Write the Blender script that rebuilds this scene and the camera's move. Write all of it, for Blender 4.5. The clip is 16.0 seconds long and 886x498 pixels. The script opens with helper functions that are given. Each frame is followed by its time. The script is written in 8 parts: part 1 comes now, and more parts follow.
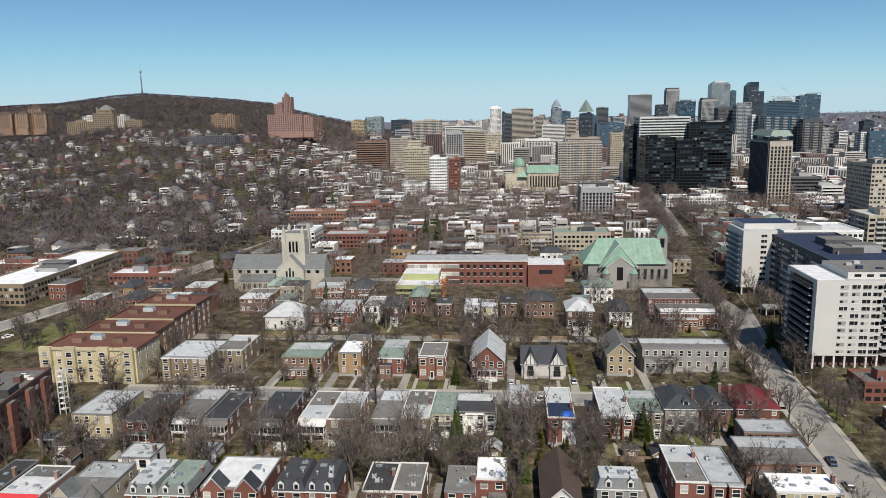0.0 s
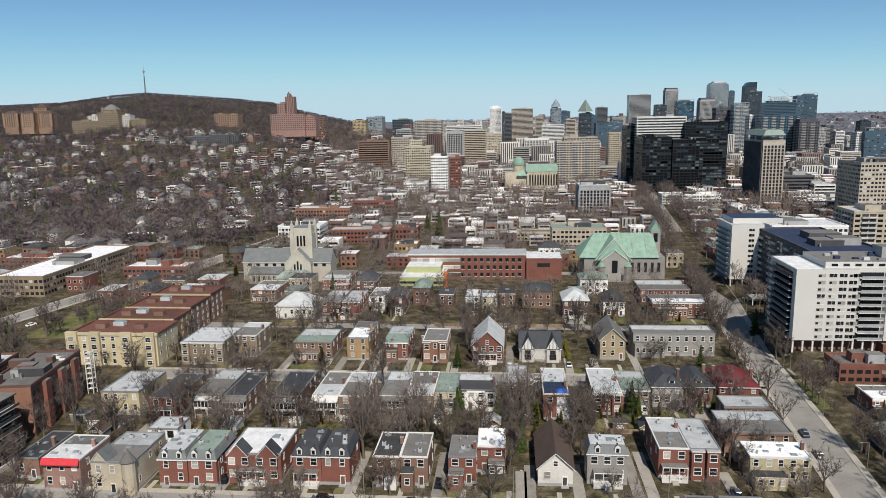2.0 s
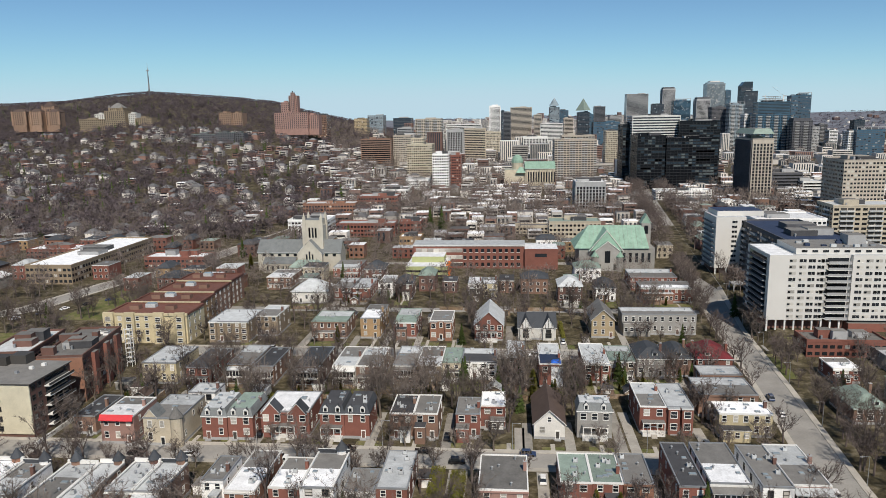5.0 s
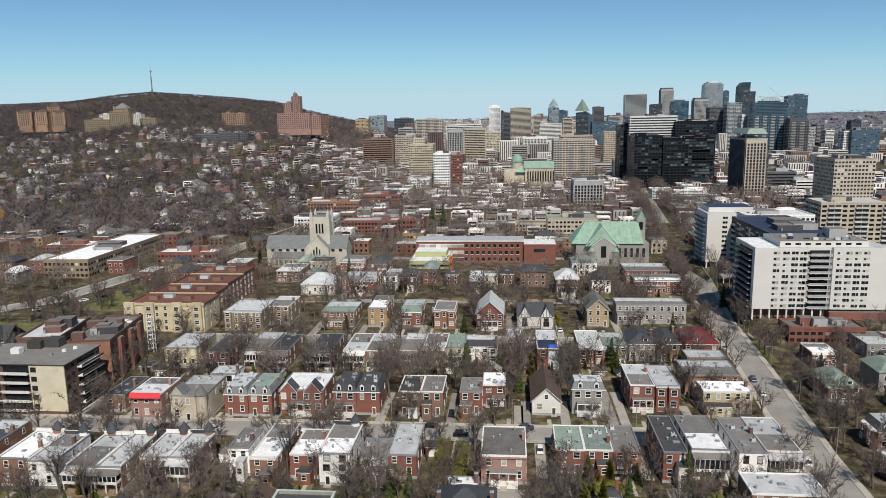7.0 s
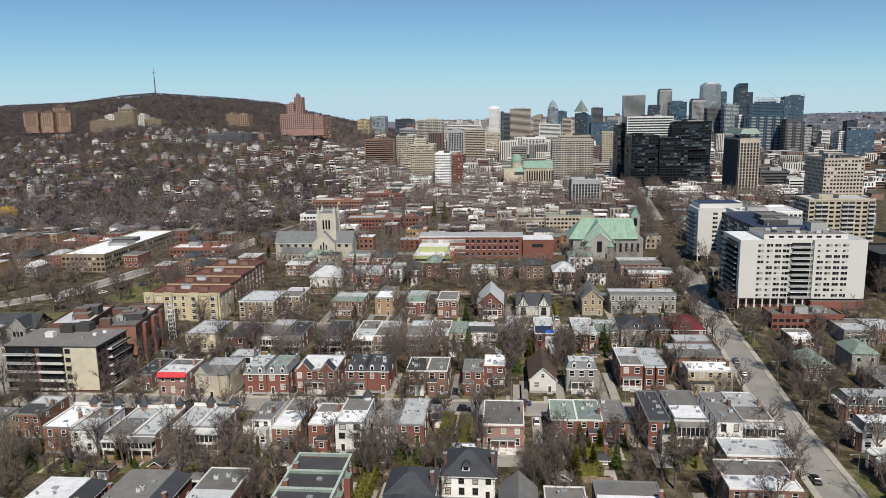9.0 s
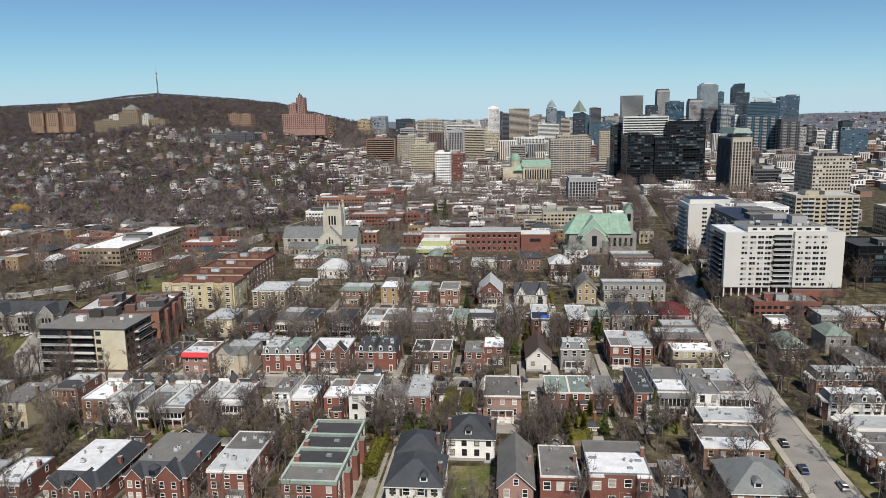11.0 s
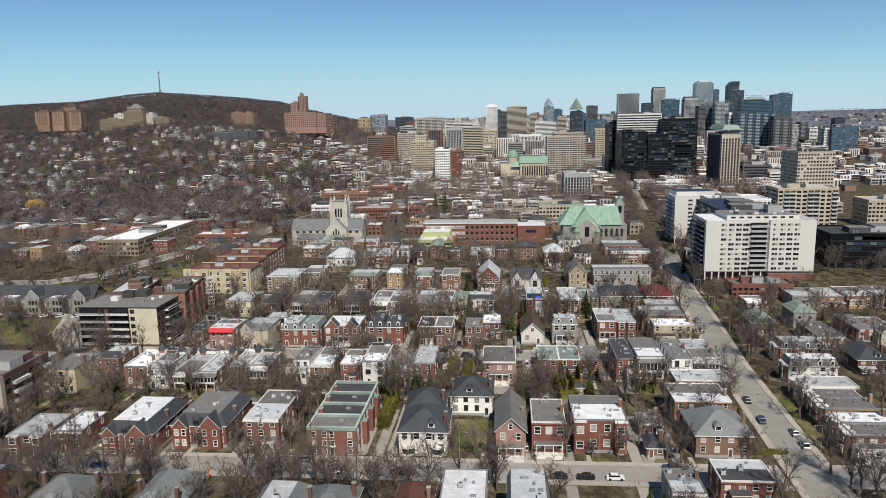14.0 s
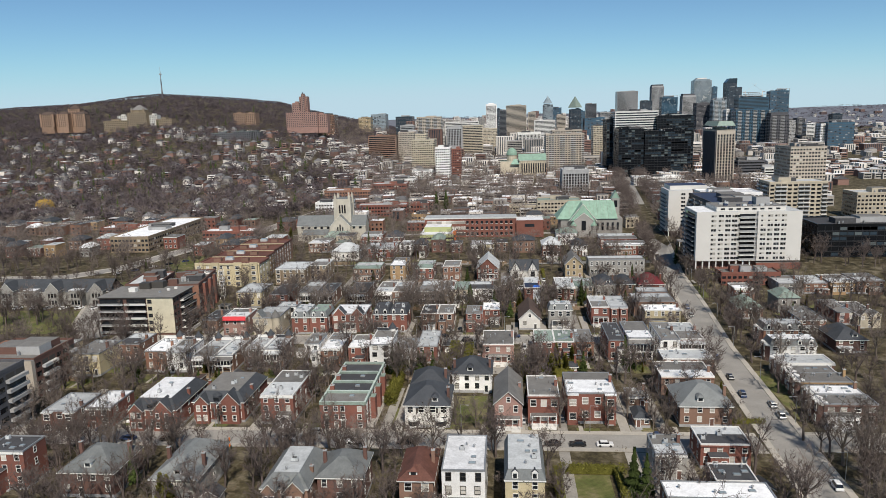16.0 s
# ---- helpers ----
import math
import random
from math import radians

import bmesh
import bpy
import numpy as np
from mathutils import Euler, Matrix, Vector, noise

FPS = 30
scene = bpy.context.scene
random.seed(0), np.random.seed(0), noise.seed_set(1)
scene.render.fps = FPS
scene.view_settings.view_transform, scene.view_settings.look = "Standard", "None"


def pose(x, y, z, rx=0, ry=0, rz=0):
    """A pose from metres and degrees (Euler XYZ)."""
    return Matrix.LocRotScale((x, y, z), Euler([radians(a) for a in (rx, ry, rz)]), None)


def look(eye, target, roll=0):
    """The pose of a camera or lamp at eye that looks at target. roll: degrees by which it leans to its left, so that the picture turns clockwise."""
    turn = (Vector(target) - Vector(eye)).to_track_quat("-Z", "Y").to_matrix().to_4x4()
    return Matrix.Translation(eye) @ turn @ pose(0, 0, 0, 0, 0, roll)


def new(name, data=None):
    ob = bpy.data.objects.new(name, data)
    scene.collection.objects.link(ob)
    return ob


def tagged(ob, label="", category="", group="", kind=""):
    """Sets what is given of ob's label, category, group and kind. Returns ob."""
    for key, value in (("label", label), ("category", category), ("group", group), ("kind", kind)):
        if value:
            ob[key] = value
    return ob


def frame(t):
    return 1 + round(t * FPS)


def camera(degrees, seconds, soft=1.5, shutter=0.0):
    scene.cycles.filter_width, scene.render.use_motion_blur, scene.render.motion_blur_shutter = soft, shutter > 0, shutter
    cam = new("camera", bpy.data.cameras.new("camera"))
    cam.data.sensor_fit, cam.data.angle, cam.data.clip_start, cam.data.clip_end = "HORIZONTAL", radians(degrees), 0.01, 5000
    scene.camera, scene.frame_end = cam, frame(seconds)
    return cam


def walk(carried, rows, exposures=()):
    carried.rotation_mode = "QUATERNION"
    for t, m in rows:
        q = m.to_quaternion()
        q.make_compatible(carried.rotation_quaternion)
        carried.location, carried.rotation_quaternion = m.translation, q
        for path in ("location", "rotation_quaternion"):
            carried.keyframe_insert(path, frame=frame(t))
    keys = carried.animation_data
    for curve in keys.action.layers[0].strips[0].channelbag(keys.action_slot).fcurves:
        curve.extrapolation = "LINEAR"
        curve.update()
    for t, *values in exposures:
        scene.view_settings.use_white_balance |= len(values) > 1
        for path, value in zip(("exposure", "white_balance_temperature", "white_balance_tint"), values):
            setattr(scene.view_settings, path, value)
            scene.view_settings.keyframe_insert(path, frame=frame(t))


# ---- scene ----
cam = camera(63.4, 16.0, soft=0.8)
PATH = [
    (0.0, (-0.83, -1.12, 90.10), (-10.32, 96.81, 72.25), -1.11),
    (0.5, (-0.59, -4.57, 89.93), (-10.11, 93.37, 72.11), -1.11),
    (1.0, (-0.45, -8.57, 89.83), (-9.97, 89.37, 72.01), -1.10),
    (1.5, (-0.38, -12.89, 89.79), (-9.89, 85.04, 71.95), -1.08),
    (2.0, (-0.36, -17.37, 89.80), (-9.85, 80.56, 71.92), -1.06),
    (2.5, (-0.38, -21.87, 89.83), (-9.84, 76.05, 71.91), -1.04),
    (3.0, (-0.43, -26.33, 89.88), (-9.85, 71.59, 71.91), -1.03),
    (3.5, (-0.49, -30.72, 89.93), (-9.88, 67.20, 71.93), -1.01),
    (4.0, (-0.55, -35.01, 89.98), (-9.91, 62.91, 71.95), -1.00),
    (4.5, (-0.61, -39.21, 90.02), (-9.94, 58.70, 71.97), -0.99),
    (5.0, (-0.66, -43.36, 90.05), (-9.97, 54.55, 71.98), -0.98),
    (5.5, (-0.69, -47.49, 90.06), (-9.98, 50.43, 71.99), -0.98),
    (6.0, (-0.71, -51.62, 90.06), (-9.99, 46.29, 72.00), -0.97),
    (6.5, (-0.71, -55.81, 90.03), (-9.98, 42.12, 71.99), -0.98),
    (7.0, (-0.69, -60.06, 90.00), (-9.96, 37.86, 71.98), -0.98),
    (7.5, (-0.66, -64.43, 89.94), (-9.92, 33.50, 71.95), -0.99),
    (8.0, (-0.61, -68.91, 89.88), (-9.87, 29.03, 71.91), -0.99),
    (8.5, (-0.55, -73.51, 89.80), (-9.80, 24.44, 71.87), -1.00),
    (9.0, (-0.47, -78.22, 89.72), (-9.72, 19.72, 71.81), -1.00),
    (9.5, (-0.39, -83.04, 89.63), (-9.62, 14.91, 71.74), -1.01),
    (10.0, (-0.31, -87.93, 89.54), (-9.51, 10.03, 71.66), -1.01),
    (10.5, (-0.21, -92.85, 89.45), (-9.39, 5.11, 71.58), -1.01),
    (11.0, (-0.12, -97.76, 89.37), (-9.26, 0.20, 71.48), -1.02),
    (11.5, (-0.01, -102.62, 89.28), (-9.12, -4.66, 71.38), -1.02),
    (12.0, (0.09, -107.38, 89.19), (-8.97, -9.42, 71.27), -1.03),
    (12.5, (0.21, -111.99, 89.11), (-8.81, -14.03, 71.14), -1.04),
    (13.0, (0.34, -116.42, 89.02), (-8.64, -18.47, 71.01), -1.07),
    (13.5, (0.49, -120.66, 88.93), (-8.46, -22.71, 70.86), -1.10),
    (14.0, (0.66, -124.71, 88.82), (-8.26, -26.76, 70.70), -1.15),
    (14.5, (0.86, -128.59, 88.69), (-8.04, -30.66, 70.53), -1.22),
    (15.0, (1.11, -132.38, 88.53), (-7.80, -34.45, 70.33), -1.31),
    (15.5, (1.42, -136.19, 88.33), (-7.53, -38.27, 70.11), -1.44),
    (16.0, (1.81, -140.19, 88.06), (-7.23, -42.27, 69.86), -1.61),
]
walk(cam, [(t, look(eye, target, roll)) for t, eye, target, roll in PATH], exposures=[(0.0, -0.02, 6600, 9), (16.0, -0.02, 6600, 9)])

# ---- world, sun, exposure ----
SUN_AZ, SUN_EL = 163.0, 47.0        # clockwise from +y, above the horizon, degrees
world = bpy.data.worlds.new("world")
scene.world = world
world.use_nodes = True
wt = world.node_tree
sky = wt.nodes.new("ShaderNodeTexSky")
sky.sky_type = "NISHITA"
sky.sun_disc = False
sky.sun_elevation = radians(SUN_EL)
sky.sun_rotation = radians(SUN_AZ)
sky.altitude = 100
sky.air_density, sky.dust_density, sky.ozone_density = 0.6, 0.0, 3.6
clear = wt.nodes.new("ShaderNodeVectorMath")       # clear spring air
clear.operation = "MULTIPLY"
clear.inputs[1].default_value = (0.89, 1.045, 0.99)
wt.links.new(sky.outputs["Color"], clear.inputs[0])
split, join = wt.nodes.new("ShaderNodeSeparateColor"), wt.nodes.new("ShaderNodeCombineColor")
wt.links.new(clear.outputs["Vector"], split.inputs["Color"])
for channel, most in (("Red", 4.85), ("Green", 6.6), ("Blue", 7.7)):     # the pale haze low in the sky is no brighter than this
    level = wt.nodes.new("ShaderNodeMath")
    level.operation = "SMOOTH_MIN"
    level.inputs[1].default_value, level.inputs[2].default_value = most, 2.6
    wt.links.new(split.outputs[channel], level.inputs[0])
    wt.links.new(level.outputs["Value"], join.inputs[channel])
wt.links.new(join.outputs["Color"], wt.nodes["Background"].inputs["Color"])
wt.nodes["Background"].inputs["Strength"].default_value = 0.105
sun = new("sun", bpy.data.lights.new("sun", "SUN"))
sun.data.energy, sun.data.angle, sun.data.color = 4.65, radians(0.6), (1.0, 0.93, 0.84)
sa, se = radians(SUN_AZ), radians(SUN_EL)
sun.matrix_world = look((300 * math.sin(sa) * math.cos(se), 300 * math.cos(sa) * math.cos(se), 300 * math.sin(se)), (0, 0, 0))

# ---- materials ----
MATS = {}


def mat(name, col, rough=0.85, amount=0.25, scale=0.25, fine=3.0, metal=0.0, spread=0.12, island=False, bump=0.15, spec=0.3):
    """A surface with stains at one scale, grain at a finer one, and a shade of its own for each object or island."""
    m = bpy.data.materials.new(name)
    m.use_nodes = True
    nt = m.node_tree
    bs = nt.nodes["Principled BSDF"]
    geo = nt.nodes.new("ShaderNodeNewGeometry")
    n1, n2 = nt.nodes.new("ShaderNodeTexNoise"), nt.nodes.new("ShaderNodeTexNoise")
    n1.inputs["Scale"].default_value, n1.inputs["Detail"].default_value, n1.inputs["Roughness"].default_value = scale, 5, 0.6
    n2.inputs["Scale"].default_value, n2.inputs["Detail"].default_value = fine, 3
    for n in (n1, n2):
        nt.links.new(geo.outputs["Position"], n.inputs["Vector"])

    def math_node(op, a, b):
        k = nt.nodes.new("ShaderNodeMath")
        k.operation = op
        for i, v in enumerate((a, b)):
            if isinstance(v, (int, float)):
                k.inputs[i].default_value = v
            else:
                nt.links.new(v, k.inputs[i])
        return k.outputs[0]

    s1 = math_node("MULTIPLY", math_node("SUBTRACT", n1.outputs["Fac"], 0.5), 2.2 * amount)
    s2 = math_node("MULTIPLY", math_node("SUBTRACT", n2.outputs["Fac"], 0.5), 1.4 * amount)
    if island:
        rnd = geo.outputs["Random Per Island"]
    else:
        rnd = nt.nodes.new("ShaderNodeObjectInfo").outputs["Random"]
    s3 = math_node("MULTIPLY", math_node("SUBTRACT", rnd, 0.5), 2 * spread)
    total = math_node("ADD", math_node("ADD", s1, s2), math_node("ADD", s3, 1.0))
    mul = nt.nodes.new("ShaderNodeVectorMath")
    mul.operation = "SCALE"
    mul.inputs[0].default_value = col
    nt.links.new(total, mul.inputs["Scale"])
    nt.links.new(mul.outputs["Vector"], bs.inputs["Base Color"])
    bs.inputs["Roughness"].default_value = rough
    bs.inputs["Metallic"].default_value = metal
    bs.inputs["Specular IOR Level"].default_value = spec
    if bump:
        bp = nt.nodes.new("ShaderNodeBump")
        bp.inputs["Strength"].default_value, bp.inputs["Distance"].default_value = bump, 0.05
        nt.links.new(n2.outputs["Fac"], bp.inputs["Height"])
        nt.links.new(bp.outputs["Normal"], bs.inputs["Normal"])
    MATS[name] = m
    return m


def mixed(name, cols, scale, fine, rough=0.95, stops=(0.35, 0.5, 0.62)):
    """Ground that changes between three tones in patches, with a finer mottling."""
    m = bpy.data.materials.new(name)
    m.use_nodes = True
    nt = m.node_tree
    bs = nt.nodes["Principled BSDF"]
    geo = nt.nodes.new("ShaderNodeNewGeometry")
    n1, n2 = nt.nodes.new("ShaderNodeTexNoise"), nt.nodes.new("ShaderNodeTexNoise")
    n1.inputs["Scale"].default_value, n1.inputs["Detail"].default_value, n1.inputs["Roughness"].default_value = scale, 8, 0.7
    n2.inputs["Scale"].default_value, n2.inputs["Detail"].default_value = fine, 4
    ramp = nt.nodes.new("ShaderNodeValToRGB")
    ramp.color_ramp.elements[0].position, ramp.color_ramp.elements[1].position = stops[0], stops[2]
    ramp.color_ramp.elements[0].color, ramp.color_ramp.elements[1].color = (*cols[0], 1), (*cols[2], 1)
    e = ramp.color_ramp.elements.new(stops[1])
    e.color = (*cols[1], 1)
    mul = nt.nodes.new("ShaderNodeVectorMath")
    mul.operation = "SCALE"
    add = nt.nodes.new("ShaderNodeMath")
    add.inputs[1].default_value = 0.5
    for n in (n1, n2):
        nt.links.new(geo.outputs["Position"], n.inputs["Vector"])
    nt.links.new(n1.outputs["Fac"], ramp.inputs["Fac"])
    nt.links.new(n2.outputs["Fac"], add.inputs[0])
    nt.links.new(ramp.outputs["Color"], mul.inputs[0])
    nt.links.new(add.outputs[0], mul.inputs["Scale"])
    nt.links.new(mul.outputs["Vector"], bs.inputs["Base Color"])
    bs.inputs["Roughness"].default_value = rough
    bs.inputs["Specular IOR Level"].default_value = 0.2
    MATS[name] = m
    return m


for key, col in dict(
    brick_red=(0.212, 0.088, 0.067), brick_dark=(0.145, 0.080, 0.065), brick_brown=(0.22, 0.135, 0.10), brick_orange=(0.260, 0.136, 0.093),
    brick_pink=(0.322, 0.198, 0.167), brick_tan=(0.33, 0.22, 0.12), brick_gold=(0.28, 0.185, 0.132), yellow_brick=(0.44, 0.385, 0.30), stone_grey=(0.30, 0.29, 0.27),
    stone_cream=(0.50, 0.44, 0.34), stone_gold=(0.38, 0.30, 0.19), stone_tan=(0.25, 0.195, 0.135), church_stone=(0.460, 0.427, 0.360),
    white_paint=(0.80, 0.79, 0.77), stucco=(0.60, 0.58, 0.54), yellow_stucco=(0.50, 0.43, 0.28), cream=(0.58, 0.53, 0.40),
    concrete_white=(0.66, 0.65, 0.62), concrete_tan=(0.42, 0.37, 0.31), concrete_grey=(0.34, 0.34, 0.34), concrete_dark=(0.10, 0.10, 0.11),
    apt_white=(0.60, 0.58, 0.545), panel_green=(0.42, 0.45, 0.22), panel_orange=(0.80, 0.20, 0.03),
).items():
    mat(key, col, 0.9, 0.3, 0.22, 4.0)
mat("apt_white", (0.60, 0.58, 0.545), 0.9, 0.1, 0.1, 4.0, spread=0.03)
for key, col in dict(
    roof_white=(0.76, 0.765, 0.775), roof_pale=(0.47, 0.485, 0.49), roof_grey=(0.175, 0.168, 0.158), roof_dark=(0.062, 0.062, 0.066),
    roof_green=(0.23, 0.29, 0.25), roof_red=(0.144, 0.064, 0.048), roof_blue=(0.03, 0.045, 0.09), copper=(0.25, 0.38, 0.30),
    shingle_brown=(0.085, 0.06, 0.05), metal_red=(0.16, 0.025, 0.03), slate=(0.055, 0.06, 0.068), slate_light=(0.17, 0.18, 0.18), copper_pale=(0.40, 0.47, 0.42),
).items():
    mat(key, col, 0.8, 0.38, 0.35, 2.5, spread=0.18, bump=0.3)
for key, col in dict(black_glass=(0.008, 0.009, 0.011), glass_blue=(0.055, 0.11, 0.16), glass_dark=(0.03, 0.045, 0.06), glass_pale=(0.25, 0.30, 0.33), glass_grey=(0.105, 0.125, 0.13)).items():
    mat(key, col, 0.22, 0.4, 0.05, 0.3, spread=0.1, bump=0, spec=0.25)
mat("glass", (0.018, 0.021, 0.025), 0.08, 0.3, 0.6, 2.0, spread=0.5, bump=0, spec=0.6)
mat("blind", (0.42, 0.40, 0.36), 0.5, 0.2, 0.6, 2.0, spread=0.4, bump=0)
mat("trim_white", (0.72, 0.71, 0.68), 0.6, 0.12, 0.5, 4)
mat("trim_dark", (0.06, 0.055, 0.05), 0.6, 0.2, 0.5, 4)
mat("metal_grey", (0.32, 0.33, 0.34), 0.5, 0.2, 0.5, 4, metal=0.4)
mat("asphalt", (0.30, 0.285, 0.262), 0.92, 0.3, 0.12, 2.0, spread=0.05)
mat("concrete_walk", (0.40, 0.37, 0.325), 0.92, 0.25, 0.3, 2.0, spread=0.08)
mat("drive", (0.30, 0.28, 0.25), 0.92, 0.35, 0.3, 2.0, spread=0.25)
mat("bark", (0.130, 0.108, 0.090), 0.95, 0.3, 0.5, 4, spread=0.25)
mat("twig", (0.158, 0.130, 0.114), 0.95, 0.25, 0.05, 1, spread=0.4, bump=0, spec=0.03)
mat("twig_far", (0.124, 0.100, 0.091), 0.95, 0.55, 0.11, 0.5, spread=0.16, island=True, bump=0, spec=0.03)
mat("needle", (0.052, 0.072, 0.022), 0.9, 0.4, 0.5, 3, spread=0.35, bump=0, spec=0.05)
mat("hedge", (0.145, 0.138, 0.032), 0.9, 0.5, 0.6, 3, spread=0.3, bump=0.4, spec=0.05)
mat("willow", (0.40, 0.26, 0.06), 0.9, 0.3, 0.3, 3, bump=0)
mat("car_black", (0.012, 0.012, 0.014), 0.25, 0.05, 0.3, 3, spread=0.3, bump=0, spec=0.6)
mat("car_silver", (0.35, 0.36, 0.37), 0.3, 0.05, 0.3, 3, metal=0.5, bump=0)
mat("car_white", (0.75, 0.75, 0.75), 0.3, 0.04, 0.3, 3, bump=0)
mat("car_red", (0.40, 0.02, 0.02), 0.3, 0.05, 0.3, 3, bump=0)
mat("car_blue", (0.03, 0.05, 0.11), 0.3, 0.05, 0.3, 3, bump=0)
mat("rubber", (0.02, 0.02, 0.02), 0.8, 0.1, 1, 3, bump=0)
mat("pool_water", (0.06, 0.28, 0.36), 0.12, 0.2, 0.5, 2, bump=0)
mat("tarp", (0.75, 0.76, 0.78), 0.5, 0.1, 1, 3)
mat("blue_sheet", (0.02, 0.12, 0.55), 0.5, 0.2, 1, 3)
mat("awning_red", (0.60, 0.05, 0.06), 0.7, 0.15, 1, 3)
mat("far_wall", (0.54, 0.505, 0.465), 0.9, 0.3, 0.05, 1, spread=0.55, island=True, bump=0)
mat("twig_mid", (0.182, 0.149, 0.134), 0.95, 0.55, 0.11, 0.5, spread=0.16, island=True, bump=0, spec=0.03)
# brown twigs with the purple of far haze mixed into the colour
mat("twig_hazy", (0.100, 0.081, 0.094), 0.95, 0.6, 0.045, 0.012, spread=0.1, island=True, bump=0, spec=0.03)
mat("twig_slope", (0.112, 0.092, 0.097), 0.95, 0.85, 0.075, 0.02, spread=0.1, island=True, bump=0, spec=0.03)
# blue-grey of the distance haze, put into the ground colour
mat("hazy_plain", (0.150, 0.158, 0.185), 0.95, 0.35, 0.004, 0.05, spread=0, bump=0)
mat("mullion", (0.018, 0.019, 0.022), 0.5, 0.2, 0.2, 1, bump=0)
mat("far_brick", (0.20, 0.120, 0.098), 0.9, 0.3, 0.05, 1, spread=0.4, island=True, bump=0)
mat("far_roof_pale", (0.74, 0.74, 0.75), 0.85, 0.3, 0.05, 1, spread=0.45, island=True, bump=0)
mat("far_roof_dark", (0.135, 0.132, 0.135), 0.85, 0.3, 0.05, 1, spread=0.5, island=True, bump=0)
mixed("ground_earth", ((0.026, 0.021, 0.014), (0.078, 0.065, 0.036), (0.165, 0.140, 0.098)), 0.19, 1.3)
mixed("shrub", ((0.06, 0.035, 0.025), (0.11, 0.07, 0.045), (0.16, 0.12, 0.07)), 0.3, 1.0)
mixed("fence_wood", ((0.16, 0.12, 0.085), (0.24, 0.17, 0.11), (0.30, 0.25, 0.20)), 0.2, 2.0)
mixed("lawn", ((0.072, 0.092, 0.026), (0.128, 0.130, 0.048), (0.205, 0.178, 0.098)), 0.11, 0.9)

# ---- building helpers ----
class Mesher:
    """Gathers polygons with a material for each and makes one mesh of them."""

    def __init__(self):
        self.v, self.f, self.m, self.names = [], [], [], []

    def slot(self, name):
        if name not in self.names:
            self.names.append(name)
        return self.names.index(name)

    def poly(self, pts, m):
        n = len(self.v)
        self.v += [tuple(p) for p in pts]
        self.f.append(tuple(range(n, n + len(pts))))
        self.m.append(self.slot(m))

    def box(self, x0, x1, y0, y1, z0, z1, m, top=None):
        n = len(self.v)
        self.v += [(x0, y0, z0), (x1, y0, z0), (x1, y1, z0), (x0, y1, z0), (x0, y0, z1), (x1, y0, z1), (x1, y1, z1), (x0, y1, z1)]
        self.f += [tuple(n + i for i in q) for q in ((0, 1, 5, 4), (1, 2, 6, 5), (2, 3, 7, 6), (3, 0, 4, 7), (4, 5, 6, 7), (3, 2, 1, 0))]
        k = self.slot(m)
        self.m += [k, k, k, k, self.slot(top) if top else k, k]

    def ring(self, cx, cy, z0, r0, z1, r1, m, n=10, cap=True):
        lo = [(cx + r0 * math.cos(6.2832 * i / n), cy + r0 * math.sin(6.2832 * i / n), z0) for i in range(n)]
        hi = [(cx + r1 * math.cos(6.2832 * i / n), cy + r1 * math.sin(6.2832 * i / n), z1) for i in range(n)]
        for i in range(n):
            j = (i + 1) % n
            if r1 < 1e-6:
                self.poly((lo[i], lo[j], (cx, cy, z1)), m)
            else:
                self.poly((lo[i], lo[j], hi[j], hi[i]), m)
        if cap and r1 > 1e-6:
            self.poly(hi, m)

    def frustum(self, x0, x1, y0, y1, z0, z1, ix, iy, m, top=None):
        """Four slopes from a rectangle up to a smaller one."""
        a = ((x0, y0, z0), (x1, y0, z0), (x1, y1, z0), (x0, y1, z0))
        b = ((x0 + ix, y0 + iy, z1), (x1 - ix, y0 + iy, z1), (x1 - ix, y1 - iy, z1), (x0 + ix, y1 - iy, z1))
        for i in range(4):
            j = (i + 1) % 4
            self.poly((a[i], a[j], b[j], b[i]), m)
        self.poly(b, top or m)
        self.poly(a[::-1], m)

    def mesh(self, name):
        me = bpy.data.meshes.new(name)
        me.from_pydata(self.v, [], self.f)
        for n in self.names:
            me.materials.append(MATS[n])
        me.polygons.foreach_set("material_index", self.m)
        me.update()
        return me


def part(name, mb, parent, label="", at=None, kind=""):
    ob = new(name, mb.mesh(name) if isinstance(mb, Mesher) else mb)
    ob.parent = parent
    if at:
        ob.location = at
    return tagged(ob, label, kind=kind)


def thing(name, x, y, z, label, category, group="", kind=""):
    ob = new(name)
    ob.location = (x, y, z)
    return tagged(ob, label, category, group, kind)


def tri_mesh(name, verts, tris, material):
    """One mesh from arrays of points and triangles."""
    me = bpy.data.meshes.new(name)
    verts, tris = np.asarray(verts, np.float32), np.asarray(tris, np.int32)
    me.vertices.add(len(verts))
    me.vertices.foreach_set("co", verts.ravel())
    me.loops.add(tris.size)
    me.loops.foreach_set("vertex_index", tris.ravel())
    me.polygons.add(len(tris))
    me.polygons.foreach_set("loop_start", np.arange(0, tris.size, 3, dtype=np.int32))
    me.polygons.foreach_set("loop_total", np.full(len(tris), 3, np.int32))
    me.materials.append(MATS[material])
    me.update(calc_edges=True)
    me.validate()
    return me


def smooth(t):
    t = min(max(t, 0.0), 1.0)
    return t * t * (3 - 2 * t)


RIDGE_X = (-2.3, -0.97, -0.74, -0.65, -0.566, -0.524, -0.459, -0.383, -0.335, -0.304, -0.255, -0.204, -0.143, -0.061, 0.03, 2.3)    # x / y
RIDGE_Z = (112, 132, 148, 152, 170, 174, 165, 151, 139, 120, 98, 76, 48, 20, 0, 0)


